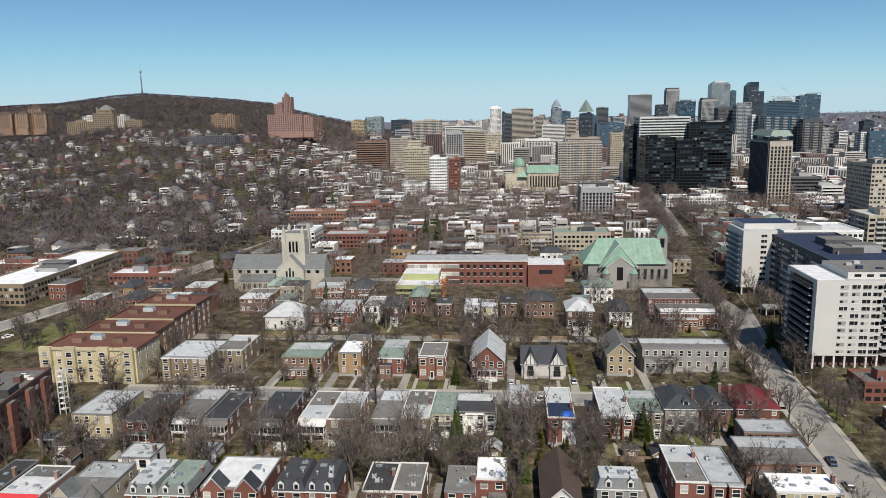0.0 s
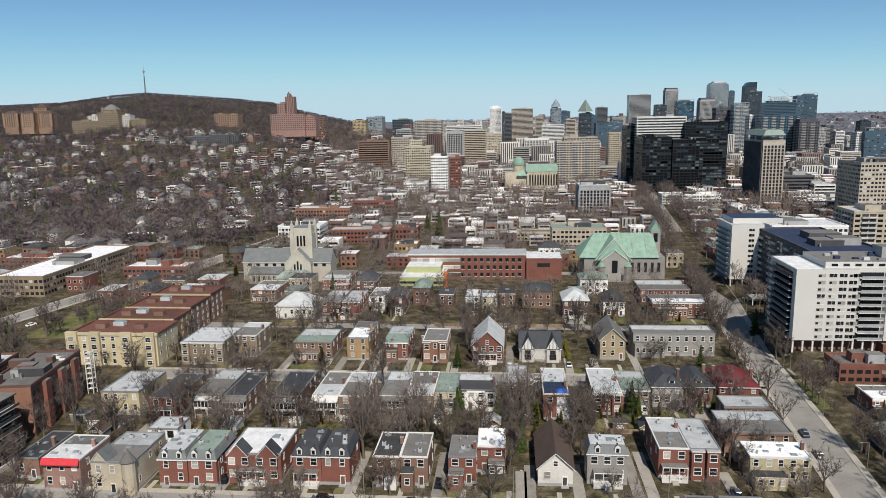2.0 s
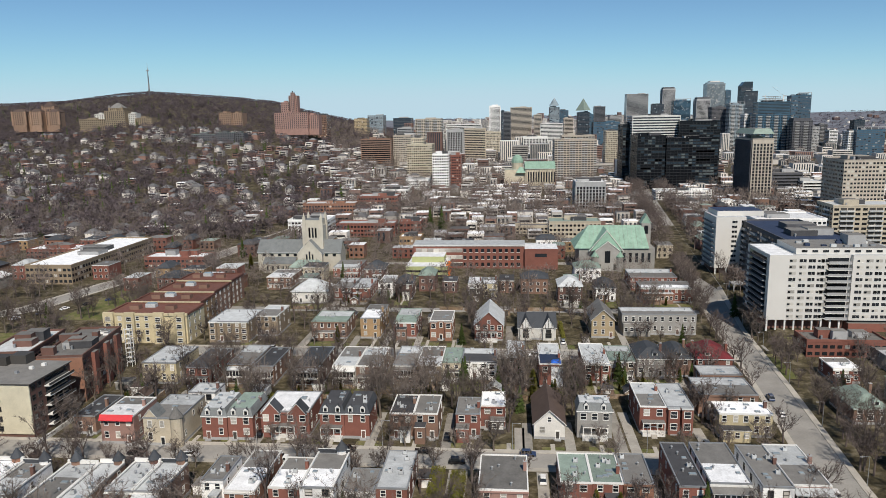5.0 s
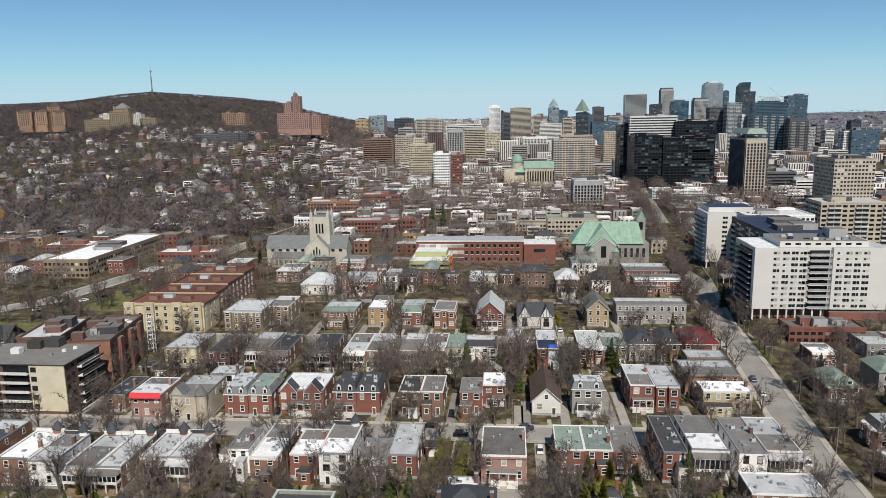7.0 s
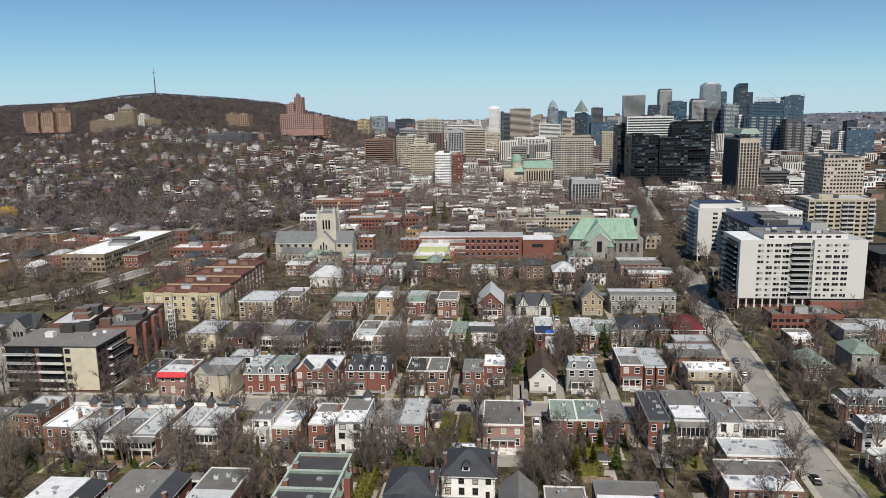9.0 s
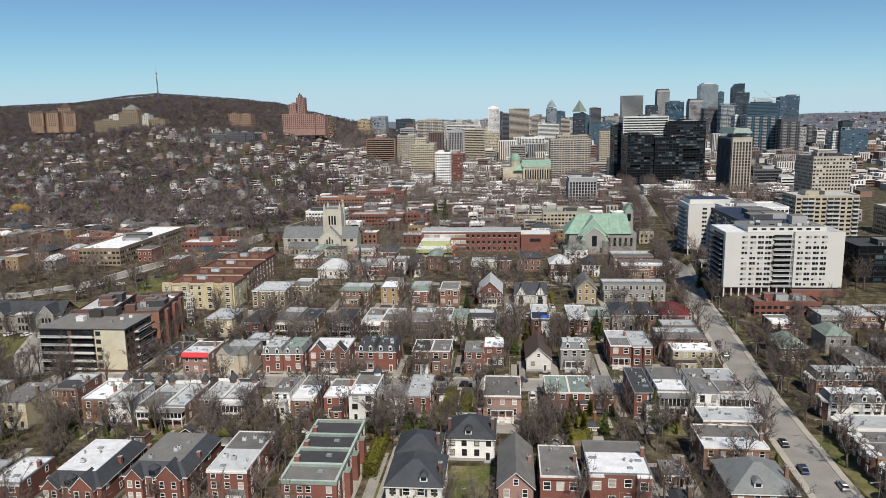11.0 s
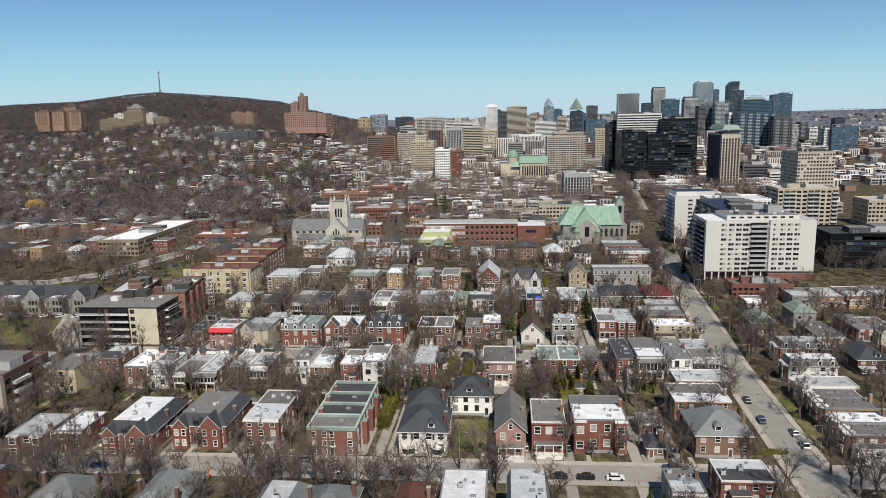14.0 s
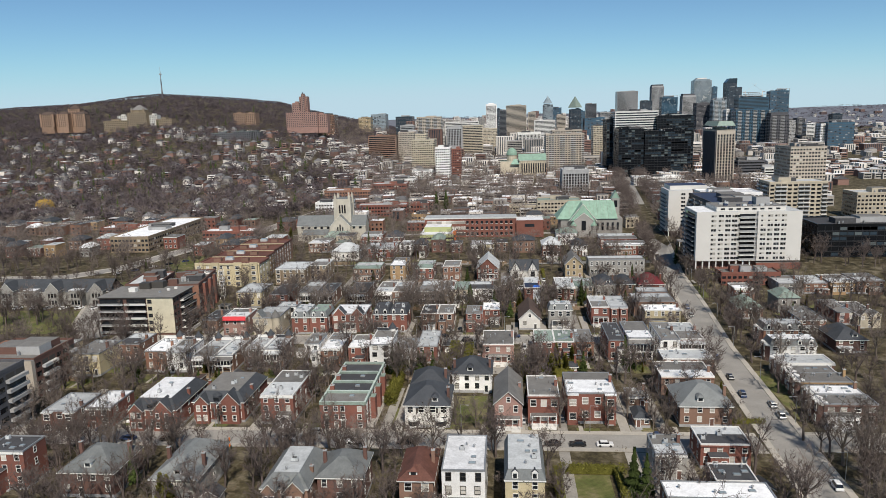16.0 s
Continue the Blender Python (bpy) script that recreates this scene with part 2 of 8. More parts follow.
def ground_z(x, y):
    hill = float(np.interp(x / max(y, 300), RIDGE_X, RIDGE_Z)) * smooth((y - 360) / 1720)
    hill *= 1 - 0.6 * smooth((y - 2200) / 1500)
    bank = 4.8 * smooth((x - 98) / 6) * smooth((y - 216) / 18)
    far = (80 + 5 * math.sin(x / 310) + 3 * math.sin(x / 97)) * smooth((y - 2500) / 2150)
    return max(hill, bank, far)


FOOT = []       # taken ground: x0, x1, y0, y1


def free(x, y, r=1.0):
    for x0, x1, y0, y1 in FOOT:
        if x0 - r < x < x1 + r and y0 - r < y < y1 + r:
            return False
    return True


# ---- ground, roads ----
def build_ground():
    xs = np.concatenate([np.linspace(-4600, -1000, 19)[:-1], np.linspace(-1000, -340, 23)[:-1], np.linspace(-340, 90, 12)[:-1], np.linspace(90, 112, 12)[:-1], np.linspace(112, 700, 15)[:-1], np.linspace(700, 4600, 14)])
    ys = np.concatenate([np.linspace(-500, 210, 8)[:-1], np.linspace(210, 240, 9)[:-1], np.linspace(240, 350, 5)[:-1], np.linspace(350, 2100, 54)[:-1], np.linspace(2100, 4700, 27)])
    nx = len(xs)
    verts = [(x, y, ground_z(x, y)) for y in ys for x in xs]
    quads = [(j * nx + i, j * nx + i + 1, (j + 1) * nx + i + 1, (j + 1) * nx + i) for j in range(len(ys) - 1) for i in range(nx - 1)]
    me = bpy.data.meshes.new("ground")
    me.from_pydata(verts, [], quads)
    me.materials.append(MATS["ground_earth"])
    me.materials.append(MATS["hazy_plain"])
    # beyond y 2700 the ground wears the painted haze colour
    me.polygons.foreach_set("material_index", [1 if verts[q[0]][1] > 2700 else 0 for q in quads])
    me.polygons.foreach_set("use_smooth", [True] * len(quads))
    tagged(new("ground", me), "bare brown early-spring ground with thin dry grass, painted haze-blue far off", "ground", kind="structure")


def strip(name, pts, width, z, thick, material, label, category):
    """A flat band of ground along a line of points, with real thickness."""
    mb = Mesher()
    side = []
    for i, (x, y) in enumerate(pts):
        x0, y0 = pts[max(i - 1, 0)]
        x1, y1 = pts[min(i + 1, len(pts) - 1)]
        l = math.hypot(x1 - x0, y1 - y0)
        nx, ny = (y1 - y0) / l * width / 2, -(x1 - x0) / l * width / 2
        side.append(((x - nx, y - ny), (x + nx, y + ny)))
    for (a, b), (c, d) in zip(side, side[1:]):
        q = [(*p, z + ground_z(*p)) for p in (a, b, d, c)]
        lo = [(p[0], p[1], p[2] - thick) for p in q]
        mb.poly(q, material)
        mb.poly((lo[0], q[0], q[3], lo[3]), material)
        mb.poly((q[1], lo[1], lo[2], q[2]), material)
    return tagged(new(name, mb.mesh(name)), label, category, kind="structure")


def offset(pts, d):
    out = []
    for i, (x, y) in enumerate(pts):
        x0, y0 = pts[max(i - 1, 0)]
        x1, y1 = pts[min(i + 1, len(pts) - 1)]
        l = math.hypot(x1 - x0, y1 - y0)
        out.append((x + (y1 - y0) / l * d, y - (x1 - x0) / l * d))
    return out


def road(pts, width, walk=1.8, breaks=()):
    strip("road", pts, width, 0.04, 0.2, "asphalt", "worn grey asphalt street between rows of houses", "road")
    if walk:
        for s in (-1, 1):
            strip("pavement", offset(pts, s * (width / 2 + walk / 2 + 0.05)), walk, 0.16, 0.3, "concrete_walk", "pale concrete pavement with a kerb along the street", "pavement")
    for (x0, y0), (x1, y1) in zip(pts, pts[1:]):
        n = max(1, int(math.hypot(x1 - x0, y1 - y0) / 8))
        for i in range(n):
            x, y = x0 + (x1 - x0) * (i + 0.5) / n, y0 + (y1 - y0) * (i + 0.5) / n
            FOOT.append((x - width / 2 - 1, x + width / 2 + 1, y - width / 2 - 1, y + width / 2 + 1))


build_ground()
AVENUE = [(70.5, -160), (73.5, 0), (75.5, 45), (79.5, 125), (86, 190), (91.5, 258), (97.5, 315), (104.6, 378)]
road(AVENUE, 9.0, 1.8)
road([(104.6, 379), (121, 520), (142, 700), (165, 900), (190, 1150)], 9.0, 0)
road([(-240, 44.8), (68.5, 44.8)], 8.5)
road([(82, 46), (240, 46)], 8.0)
road([(-165, 135), (74, 135)], 8.2)
road([(-135, 222), (84, 222)], 8.0)
road([(97, 233), (300, 233)], 7.0, 0)
road([(-360, 246), (-305, 250), (-262, 253), (-238, 280), (-226, 335), (-207, 372), (-192, 440), (-160, 560)], 11.0, 2.0)
road([(-205, 195), (-190, 160), (-172, 137)], 9.0, 1.6)
road([(-170, 285), (-60, 285), (86, 285)], 7.0, 0)
road([(-215, 395), (40, 395)], 7.0, 0)

# ---- houses ----
WIN = {}


def frame_mesh(w, h, trim, glaze):
    """A window in one piece: frame, cross bar and reveals, with panes set back if glaze is given."""
    t, q = 0.13, Mesher()
    xs, zs = (-w / 2 - t, -w / 2, w / 2, w / 2 + t), (-t - 0.08, 0, h * 0.5 - 0.05, h * 0.5 + 0.05, h, h + t)
    q.v = [(x, -0.09, z) for z in zs for x in xs]

    def face(ids, m):
        q.f.append(tuple(ids))
        q.m.append(q.slot(m))

    for j in range(5):
        for i in range(3):
            k = 4 * j + i
            if i == 1 and j in (1, 3):
                n = len(q.v)
                ring = (k, k + 1, k + 5, k + 4)
                q.v += [(q.v[r][0], -0.02, q.v[r][2]) for r in ring]
                for s in range(4):
                    face((ring[s], ring[(s + 1) % 4], n + (s + 1) % 4, n + s), trim)
                if glaze:
                    face((n, n + 1, n + 2, n + 3), glaze)
            else:
                face((k, k + 1, k + 5, k + 4), trim)
    n = len(q.v)
    edge = (0, 3, 23, 20)
    q.v += [(q.v[r][0], 0.05, q.v[r][2]) for r in edge]
    for s in range(4):
        face((edge[s], n + s, n + (s + 1) % 4, edge[(s + 1) % 4]), trim)
    return q.mesh("window")


def window_meshes(w, h, trim):
    """Frames with and without panes, shared between windows of one size."""
    k = (round(w, 1), round(h, 1), trim)
    if k not in WIN:
        w, h = k[0], k[1]
        panes = []
        for glaze in ("glass", "blind"):
            b = Mesher()
            b.box(-w / 2, w / 2, -0.03, 0.04, 0, h, glaze)
            panes.append(b.mesh("pane"))
        WIN[k] = (frame_mesh(w, h, trim, ""), *panes, frame_mesh(w, h, trim, "glass"), frame_mesh(w, h, trim, "blind"))
    return WIN[k]


def window(parent, x, y, z, w, h, trim, turn=0.0, rng=random):
    fr, pane, blind, whole, whole_blind = window_meshes(w, h, trim)
    drawn = rng.random() < 0.22
    near = parent.location.y < 100
    o = part("window", fr if near else whole_blind if drawn else whole, parent, at=(x, y, z))
    o.rotation_euler = (0, 0, turn)
    if near:
        part("pane", blind if drawn else pane, o)
    return o


def chimney(parent, x, y, z, h, m, w=0.8):
    mb = Mesher()
    mb.box(x - w / 2, x + w / 2, y - w / 2, y + w / 2, z - 1.2, z + h, m)
    mb.box(x - w / 2 - 0.08, x + w / 2 + 0.08, y - w / 2 - 0.08, y + w / 2 + 0.08, z + h, z + h + 0.15, "concrete_grey")
    mb.ring(x - 0.15, y, z + h + 0.15, 0.13, z + h + 0.5, 0.11, "brick_orange", 6)
    part("chimney", mb, parent, "brick chimney with a clay pot")


def roof_bits(parent, rng, w, d, z, n):
    for i in range(n):
        x, y = rng.uniform(-w / 2 + 1.2, w / 2 - 1.2), rng.uniform(2, max(d - 1.5, 2.2))
        mb, k = Mesher(), rng.random()
        if k < 0.45:
            mb.ring(x, y, z - 0.05, 0.22, z + 0.7, 0.2, "metal_grey", 8)
            mb.ring(x, y, z + 0.7, 0.36, z + 0.95, 0.1, "metal_grey", 8)
            part("vent", mb, parent)
        elif k < 0.8:
            s = rng.uniform(0.5, 0.9)
            mb.box(x - s, x + s, y - 0.5, y + 0.5, z - 0.05, z + 0.28, "metal_grey")
            mb.box(x - s + 0.1, x + s - 0.1, y - 0.4, y + 0.4, z + 0.28, z + 0.36, "glass_pale")
            part("skylight", mb, parent)
        else:
            mb.box(x - 0.6, x + 0.6, y - 0.5, y + 0.5, z - 0.05, z + 0.2, "metal_grey")
            mb.box(x - 0.5, x + 0.5, y - 0.4, y + 0.4, z + 0.2, z + 1.0, "roof_pale")
            mb.ring(x, y, z + 1.0, 0.3, z + 1.08, 0.3, "trim_dark", 8)
            part("air_conditioner", mb, parent)


def gable_poly(mb, x0, x1, y, z0, zp, m):
    mb.poly(((x0, y, z0), (x1, y, z0), ((x0 + x1) / 2, y, zp)), m)


def ridge_roof(mb, x0, x1, y0, y1, z0, zp, m, along="y", t=0.22):
    """Two slopes with thickness; the ridge runs along y or x."""
    if along == "y":
        xm = (x0 + x1) / 2
        for a, b in ((x0, xm), (x1, xm)):
            p = ((a, y0, z0), (b, y0, zp), (b, y1, zp), (a, y1, z0))
            mb.poly(p, m)
            mb.poly([(q[0], q[1], q[2] - t) for q in p], m)
            mb.poly((p[0], p[1], (b, y0, zp - t), (a, y0, z0 - t)), "trim_white")
            mb.poly((p[3], p[0], (a, y0, z0 - t), (a, y1, z0 - t)), "trim_white")
    else:
        ym = (y0 + y1) / 2
        for a, b in ((y0, ym), (y1, ym)):
            p = ((x0, a, z0), (x0, b, zp), (x1, b, zp), (x1, a, z0))
            mb.poly(p, m)
            mb.poly([(q[0], q[1], q[2] - t) for q in p], m)
            mb.poly((p[3], p[0], (x0, a, z0 - t), (x1, a, z0 - t)), "trim_white")


WORDS = dict(brick_red="red-brick", brick_dark="dark-brick", brick_brown="brown-brick", brick_orange="orange-brick", brick_pink="pinkish-brick", brick_tan="tan-brick",
             yellow_brick="buff-brick", stone_grey="grey-stone", stone_cream="cream-stone", stone_gold="golden-stone", stone_tan="tan-stone", white_paint="white-painted",
             stucco="pale-stucco", yellow_stucco="buff", cream="cream", roof_white="white membrane", roof_pale="pale grey", roof_grey="grey gravel", roof_dark="dark tar",
             roof_green="weathered green", roof_red="rust-red", roof_blue="dark blue", shingle_brown="brown shingled", metal_red="dark red", slate="dark slate",
             slate_light="grey slate", concrete_white="white concrete", concrete_tan="tan concrete", concrete_grey="grey concrete", concrete_dark="dark concrete",
             black_glass="black glass", glass_blue="blue glass", glass_dark="dark glass", glass_pale="pale glass")
ROOFS = dict(flat="flat", hip="hipped", gables="twin-gabled", gable_front="gabled", mansard="mansard", tudor="steep", turret="turreted", skirt="slate-skirted")


PLOTS = []      # houses with a garden on the near side: x, y, w, depth of the house


def house(x, y, w, d, h, roof, wall, top, floors=2, extra=""):
    """A house whose camera-side wall stands at y, d deep, h to the eaves."""
    PLOTS.append((x, y, w, d))
    rng = random.Random(int(x * 131 + y * 17))
    z = ground_z(x, y)
    o = thing("house", x, y, z, f"{WORDS[wall]} {floors}-storey house with a {ROOFS[roof]} {WORDS[top]} roof", "house", "houses along the streets")
    FOOT.append((x - w / 2, x + w / 2, y - 1.5, y + d))
    trim = "trim_dark" if wall == "white_paint" and rng.random() < 0.5 else "trim_white"
    a = Mesher()
    a.box(-w / 2, w / 2, 0, d, -0.3, h, wall, top)
    a.box(-w / 2 - 0.06, w / 2 + 0.06, -0.06, d + 0.06, -0.3, 0.8, "concrete_grey")
    r = Mesher()
    if roof in ("flat", "gables", "turret", "mansard"):
        if roof == "mansard":
            zt = h + 2.3
            r.frustum(-w / 2 - 0.25, w / 2 + 0.25, -0.25, d + 0.1, h, zt, 0.9, 0.9, "slate_light" if top != "roof_dark" else "slate", top)
            r.box(-w / 2 - 0.3, w / 2 + 0.3, -0.3, 0, h - 0.3, h, "trim_white")
            nd = max(2, int(w / 3.6))
            for i in range(nd):
                dx = -w / 2 + w * (i + 0.5) / nd
                dm = Mesher()
                dm.box(dx - 0.65, dx + 0.65, -0.1, 1.0, h + 0.25, h + 1.75, "trim_white")
                dm.poly(((dx - 0.8, -0.2, h + 1.75), (dx + 0.8, -0.2, h + 1.75), (dx, -0.2, h + 2.5)), "trim_white")
                dm.poly(((dx - 0.8, -0.2, h + 1.75), (dx, -0.2, h + 2.5), (dx, 1.3, h + 2.5), (dx - 0.8, 1.3, h + 1.75)), "slate")
                dm.poly(((dx + 0.8, -0.2, h + 1.75), (dx, -0.2, h + 2.5), (dx, 1.3, h + 2.5), (dx + 0.8, 1.3, h + 1.75)), "slate")
                dm.box(dx - 0.4, dx + 0.4, -0.14, 0, h + 0.5, h + 1.55, "glass")
                part("dormer", dm, o, "white dormer with a small window")
        else:
            zt = h
            r.box(-w / 2 + 0.25, w / 2 - 0.25, 0.25, d - 0.25, h + 0.004, h + 0.06, top)
            c = Mesher()
            cm = "trim_white" if rng.random() < 0.35 else ("roof_green" if top == "roof_green" else "metal_grey")
            for q in ((-w / 2 - 0.05, w / 2 + 0.05, -0.08, 0.25), (-w / 2 - 0.05, w / 2 + 0.05, d - 0.25, d + 0.05), (-w / 2 - 0.05, -w / 2 + 0.25, 0.25, d - 0.25), (w / 2 - 0.25, w / 2 + 0.05, 0.25, d - 0.25)):
                c.box(*q, h - 0.12, h + 0.32, cm)
            if rng.random() < 0.6:
                c.box(-w / 2 - 0.12, w / 2 + 0.12, -0.28, -0.08, h - 0.55, h - 0.1, "trim_white" if rng.random() < 0.5 else wall)
            part("parapet", c, o)
        roof_bits(o, rng, w, d, zt, rng.randint(4, 8) if y < 160 else rng.randint(2, 5))
        # patched strip of another membrane
        if w > 7 and d > 10 and rng.random() < 0.6:
            pm, y0 = Mesher(), rng.uniform(0.45, 0.65) * d
            alt = "roof_grey" if top in ("roof_white", "roof_pale") else "roof_pale"
            pm.box(-w / 2 + 0.3, w / 2 - 0.3, y0, d - 0.3, zt + 0.062, zt + 0.1, alt if roof != "mansard" else top)
            if roof != "mansard":
                part("roof_patch", pm, o)
        if roof == "gables":
            for gx in (-w * 0.27, w * 0.27):
                g = Mesher()
                g.box(gx - w * 0.17, gx + w * 0.17, -0.9, 0.05, -0.3, h, wall)
                gable_poly(g, gx - w * 0.17, gx + w * 0.17, -0.9, h, h + w * 0.2, wall)
                ridge_roof(g, gx - w * 0.2, gx + w * 0.2, -1.15, 3.2, h - 0.1, h + w * 0.22, "slate" if top != "roof_grey" else "roof_grey", "y")
                part("gabled_bay", g, o)
        if roof == "turret":
            t = Mesher()
            t.ring(w / 2 - 1.2, 0.2, -0.3, 1.7, h + 0.6, 1.7, wall, 12)
            t.ring(w / 2 - 1.2, 0.2, h + 0.6, 2.0, h + 3.8, 0.0, "roof_grey", 12)
            part("turret", t, o, "round stone turret with a conical roof")
            g = Mesher()
            gable_poly(g, -w / 2, -w / 2 + 4.4, -0.05, h, h + 2.8, wall)
            ridge_roof(g, -w / 2 - 0.2, -w / 2 + 4.6, -0.3, 5, h - 0.1, h + 2.9, "slate_light", "y")
            part("gable", g, o)
    elif roof == "skirt":        # slate slopes round a flat middle, and gables over the front bays
        zt = h + 2.5
        sl = "slate" if top != "roof_pale" else "slate_light"
        r.frustum(-w / 2 - 0.35, w / 2 + 0.35, -0.35, d + 0.2, h - 0.05, zt, 2.6, 2.8, sl, sl)
        r.box(-w / 2 + 2.4, w / 2 - 2.4, 2.6, d - 2.8, zt, zt + 0.14, top)
        g = Mesher()
        g.box(-w / 2 - 0.37, w / 2 + 0.37, -0.37, d + 0.22, h - 0.3, h - 0.06, "trim_white")
        part("eave_board", g, o)
        for gx, gw in ((w * 0.24, w * 0.19), (-w * 0.3, w * 0.13)):
            g = Mesher()
            g.box(gx - gw, gx + gw, -1.4, 0.05, -0.3, h, wall)
            gable_poly(g, gx - gw, gx + gw, -1.4, h, h + gw * 1.05, wall)
            ridge_roof(g, gx - gw - 0.35, gx + gw + 0.35, -1.7, 3.4, h - 0.2, h + gw * 1.05 + 0.3, sl, "y")
            part("gabled_bay", g, o)
            for f in range(2):
                for k in (-0.5, 0.5):
                    window(o, gx + k * gw, -1.4, 1.1 + f * h * 0.46, min(1.0, gw * 0.7), 1.6, trim, rng=rng)
        g = Mesher()
        g.ring(-w * 0.02, 0.6, h, 1.3, h + 1.9, 1.3, sl, 8)
        g.ring(-w * 0.02, 0.6, h + 1.9, 1.5, h + 3.0, 0.0, sl, 8)
        g.box(-w * 0.02 - 0.8, -w * 0.02 + 0.8, -0.72, -0.6, h + 0.6, h + 1.5, "glass")
        part("dormer", g, o)
        roof_bits(o, rng, w - 6, d - 5, zt + 0.14, 4)
    elif roof == "hip":
        rise = min(w, d) * 0.3
        i = min(w, d) / 2 - 0.4
        r.frustum(-w / 2 - 0.45, w / 2 + 0.45, -0.45, d + 0.45, h - 0.05, h + rise, i, i, top)
        zt = h + rise
        g = Mesher()
        g.box(-w / 2 - 0.47, w / 2 + 0.47, -0.47, d + 0.47, h - 0.32, h - 0.06, "trim_white")
        part("eave_board", g, o)
        if floors > 1 and rng.random() < 0.7:
            dm = Mesher()
            dx, dz = rng.uniform(-0.2, 0.2) * w, h + rise * 0.2
            dm.box(dx - 0.9, dx + 0.9, 0.8, 3.5, dz, dz + 1.2, "trim_white")
            dm.frustum(dx - 1.1, dx + 1.1, 0.5, 3.9, dz + 1.2, dz + 1.9, 0.9, 0.9, top)
            dm.box(dx - 0.6, dx + 0.6, 0.74, 0.8, dz + 0.25, dz + 1.05, "glass")
            part("dormer", dm, o)
    elif roof == "gable_front":
        zt = h + w * 0.48
        ridge_roof(r, -w / 2 - 0.5, w / 2 + 0.5, -0.6, d + 0.3, h - 0.25, zt, top, "y")
        gable_poly(a, -w / 2, w / 2, 0, h, zt - 0.3, wall)
        gable_poly(a, -w / 2, w / 2, d, h, zt - 0.3, wall)
        window(o, 0, 0, h + 0.5, 1.0, 1.3, trim, rng=rng)
    elif roof == "tudor":
        zt = h + 4.6
        ridge_roof(r, -w / 2 - 0.4, w / 2 + 0.4, -0.3, d * 0.75, h - 0.2, zt, top, "x")
        for gx in (-w * 0.3, w * 0.3):
            g = Mesher()
            g.box(gx - 2.3, gx + 2.3, -1.2, 2, -0.3, h, wall)
            gable_poly(g, gx - 2.3, gx + 2.3, -1.2, h, h + 4.2, "trim_white")
            for k in (-1.3, 0, 1.3):
                g.box(gx + k - 0.1, gx + k + 0.1, -1.27, -1.2, h, h + 4.0 - abs(k) * 1.75, "trim_dark")
            g.box(gx - 2.3, gx + 2.3, -1.28, -1.2, h - 0.1, h + 0.12, "trim_dark")
            ridge_roof(g, gx - 2.7, gx + 2.7, -1.5, d * 0.38, h - 0.3, h + 4.5, top, "y")
            part("gabled_bay", g, o, "half-timbered gable in white and black")
            window(o, gx, -1.2, 1.2, 2.2, 1.8, "trim_dark", rng=rng)
            window(o, gx, -1.2, h - 1.7, 1.8, 1.2, "trim_dark", rng=rng)
    part("wall", a, o)
    part("roof", r, o)
    if extra in ("c1", "c2") or rng.random() < 0.45:
        for i in range(2 if extra == "c2" else 1):
            chimney(o, (w / 2 - 0.6) * (1 if i == 0 else -1), d * rng.uniform(0.3, 0.7), h, rng.uniform(1.6, 2.6) if roof != "hip" else 3.6, wall if "brick" in wall else "brick_dark")
    # openings, floor by floor
    n = max(2, int(w / 2.9))
    fh = (h - 0.8) / floors
    door = rng.randrange(n)
    ww = 1.1 if rng.random() < 0.6 else 1.5
    if roof != "tudor":
        for f in range(floors):
            for i in range(n):
                wx = -w / 2 + w * (i + 0.5) / n + rng.uniform(-0.15, 0.15)
                if f == 0 and i == door and extra != "porch" and "sunroom" not in extra:
                    dm = Mesher()
                    dm.box(wx - 0.65, wx + 0.65, -0.1, 0.02, 0.3, 2.7, "trim_white")
                    dm.box(wx - 0.48, wx + 0.48, -0.13, -0.1, 0.35, 2.4, rng.choice(("brick_dark", "trim_dark", "glass")))
                    dm.box(wx - 0.9, wx + 0.9, -1.2, -0.1, -0.3, 0.3, "concrete_grey")
                    part("door", dm, o)
                    continue
                if extra == "bay" and i in (0, n - 1):
                    continue
                if rng.random() < 0.08:
                    continue
                window(o, wx, 0 if roof != "gables" or abs(abs(wx) - w * 0.27) > w * 0.17 else -0.9, 0.95 + fh * f + 0.25 * fh, ww, min(fh * 0.56, 1.8), trim, rng=rng)
    if extra == "bay":
        for s in (-1, 1):
            bx = s * (w / 2 - w / n / 2)
            b = Mesher()
            b.frustum(bx - 1.5, bx + 1.5, -1.1, 0.4, -0.3, h - 0.2, 0.0, 0.0, wall)
            b.box(bx - 1.65, bx + 1.65, -1.25, 0.3, h - 0.2, h + 0.1, "trim_white", top)
            part("bay", b, o)
            for f in range(floors):
                window(o, bx, -1.1, 0.95 + fh * f + 0.22 * fh, 1.7, min(fh * 0.58, 1.8), trim, rng=rng)
    ns = max(1, int(d / 5))
    for f in range(floors):
        for i in range(ns):
            if rng.random() < 0.75:
                window(o, w / 2, d * (i + 0.5) / ns, 0.95 + fh * f + 0.3 * fh, 0.9, min(fh * 0.5, 1.5), trim, math.pi / 2, rng)
            if x > 0 and rng.random() < 0.75:
                window(o, -w / 2, d * (i + 0.5) / ns, 0.95 + fh * f + 0.3 * fh, 0.9, min(fh * 0.5, 1.5), trim, -math.pi / 2, rng)
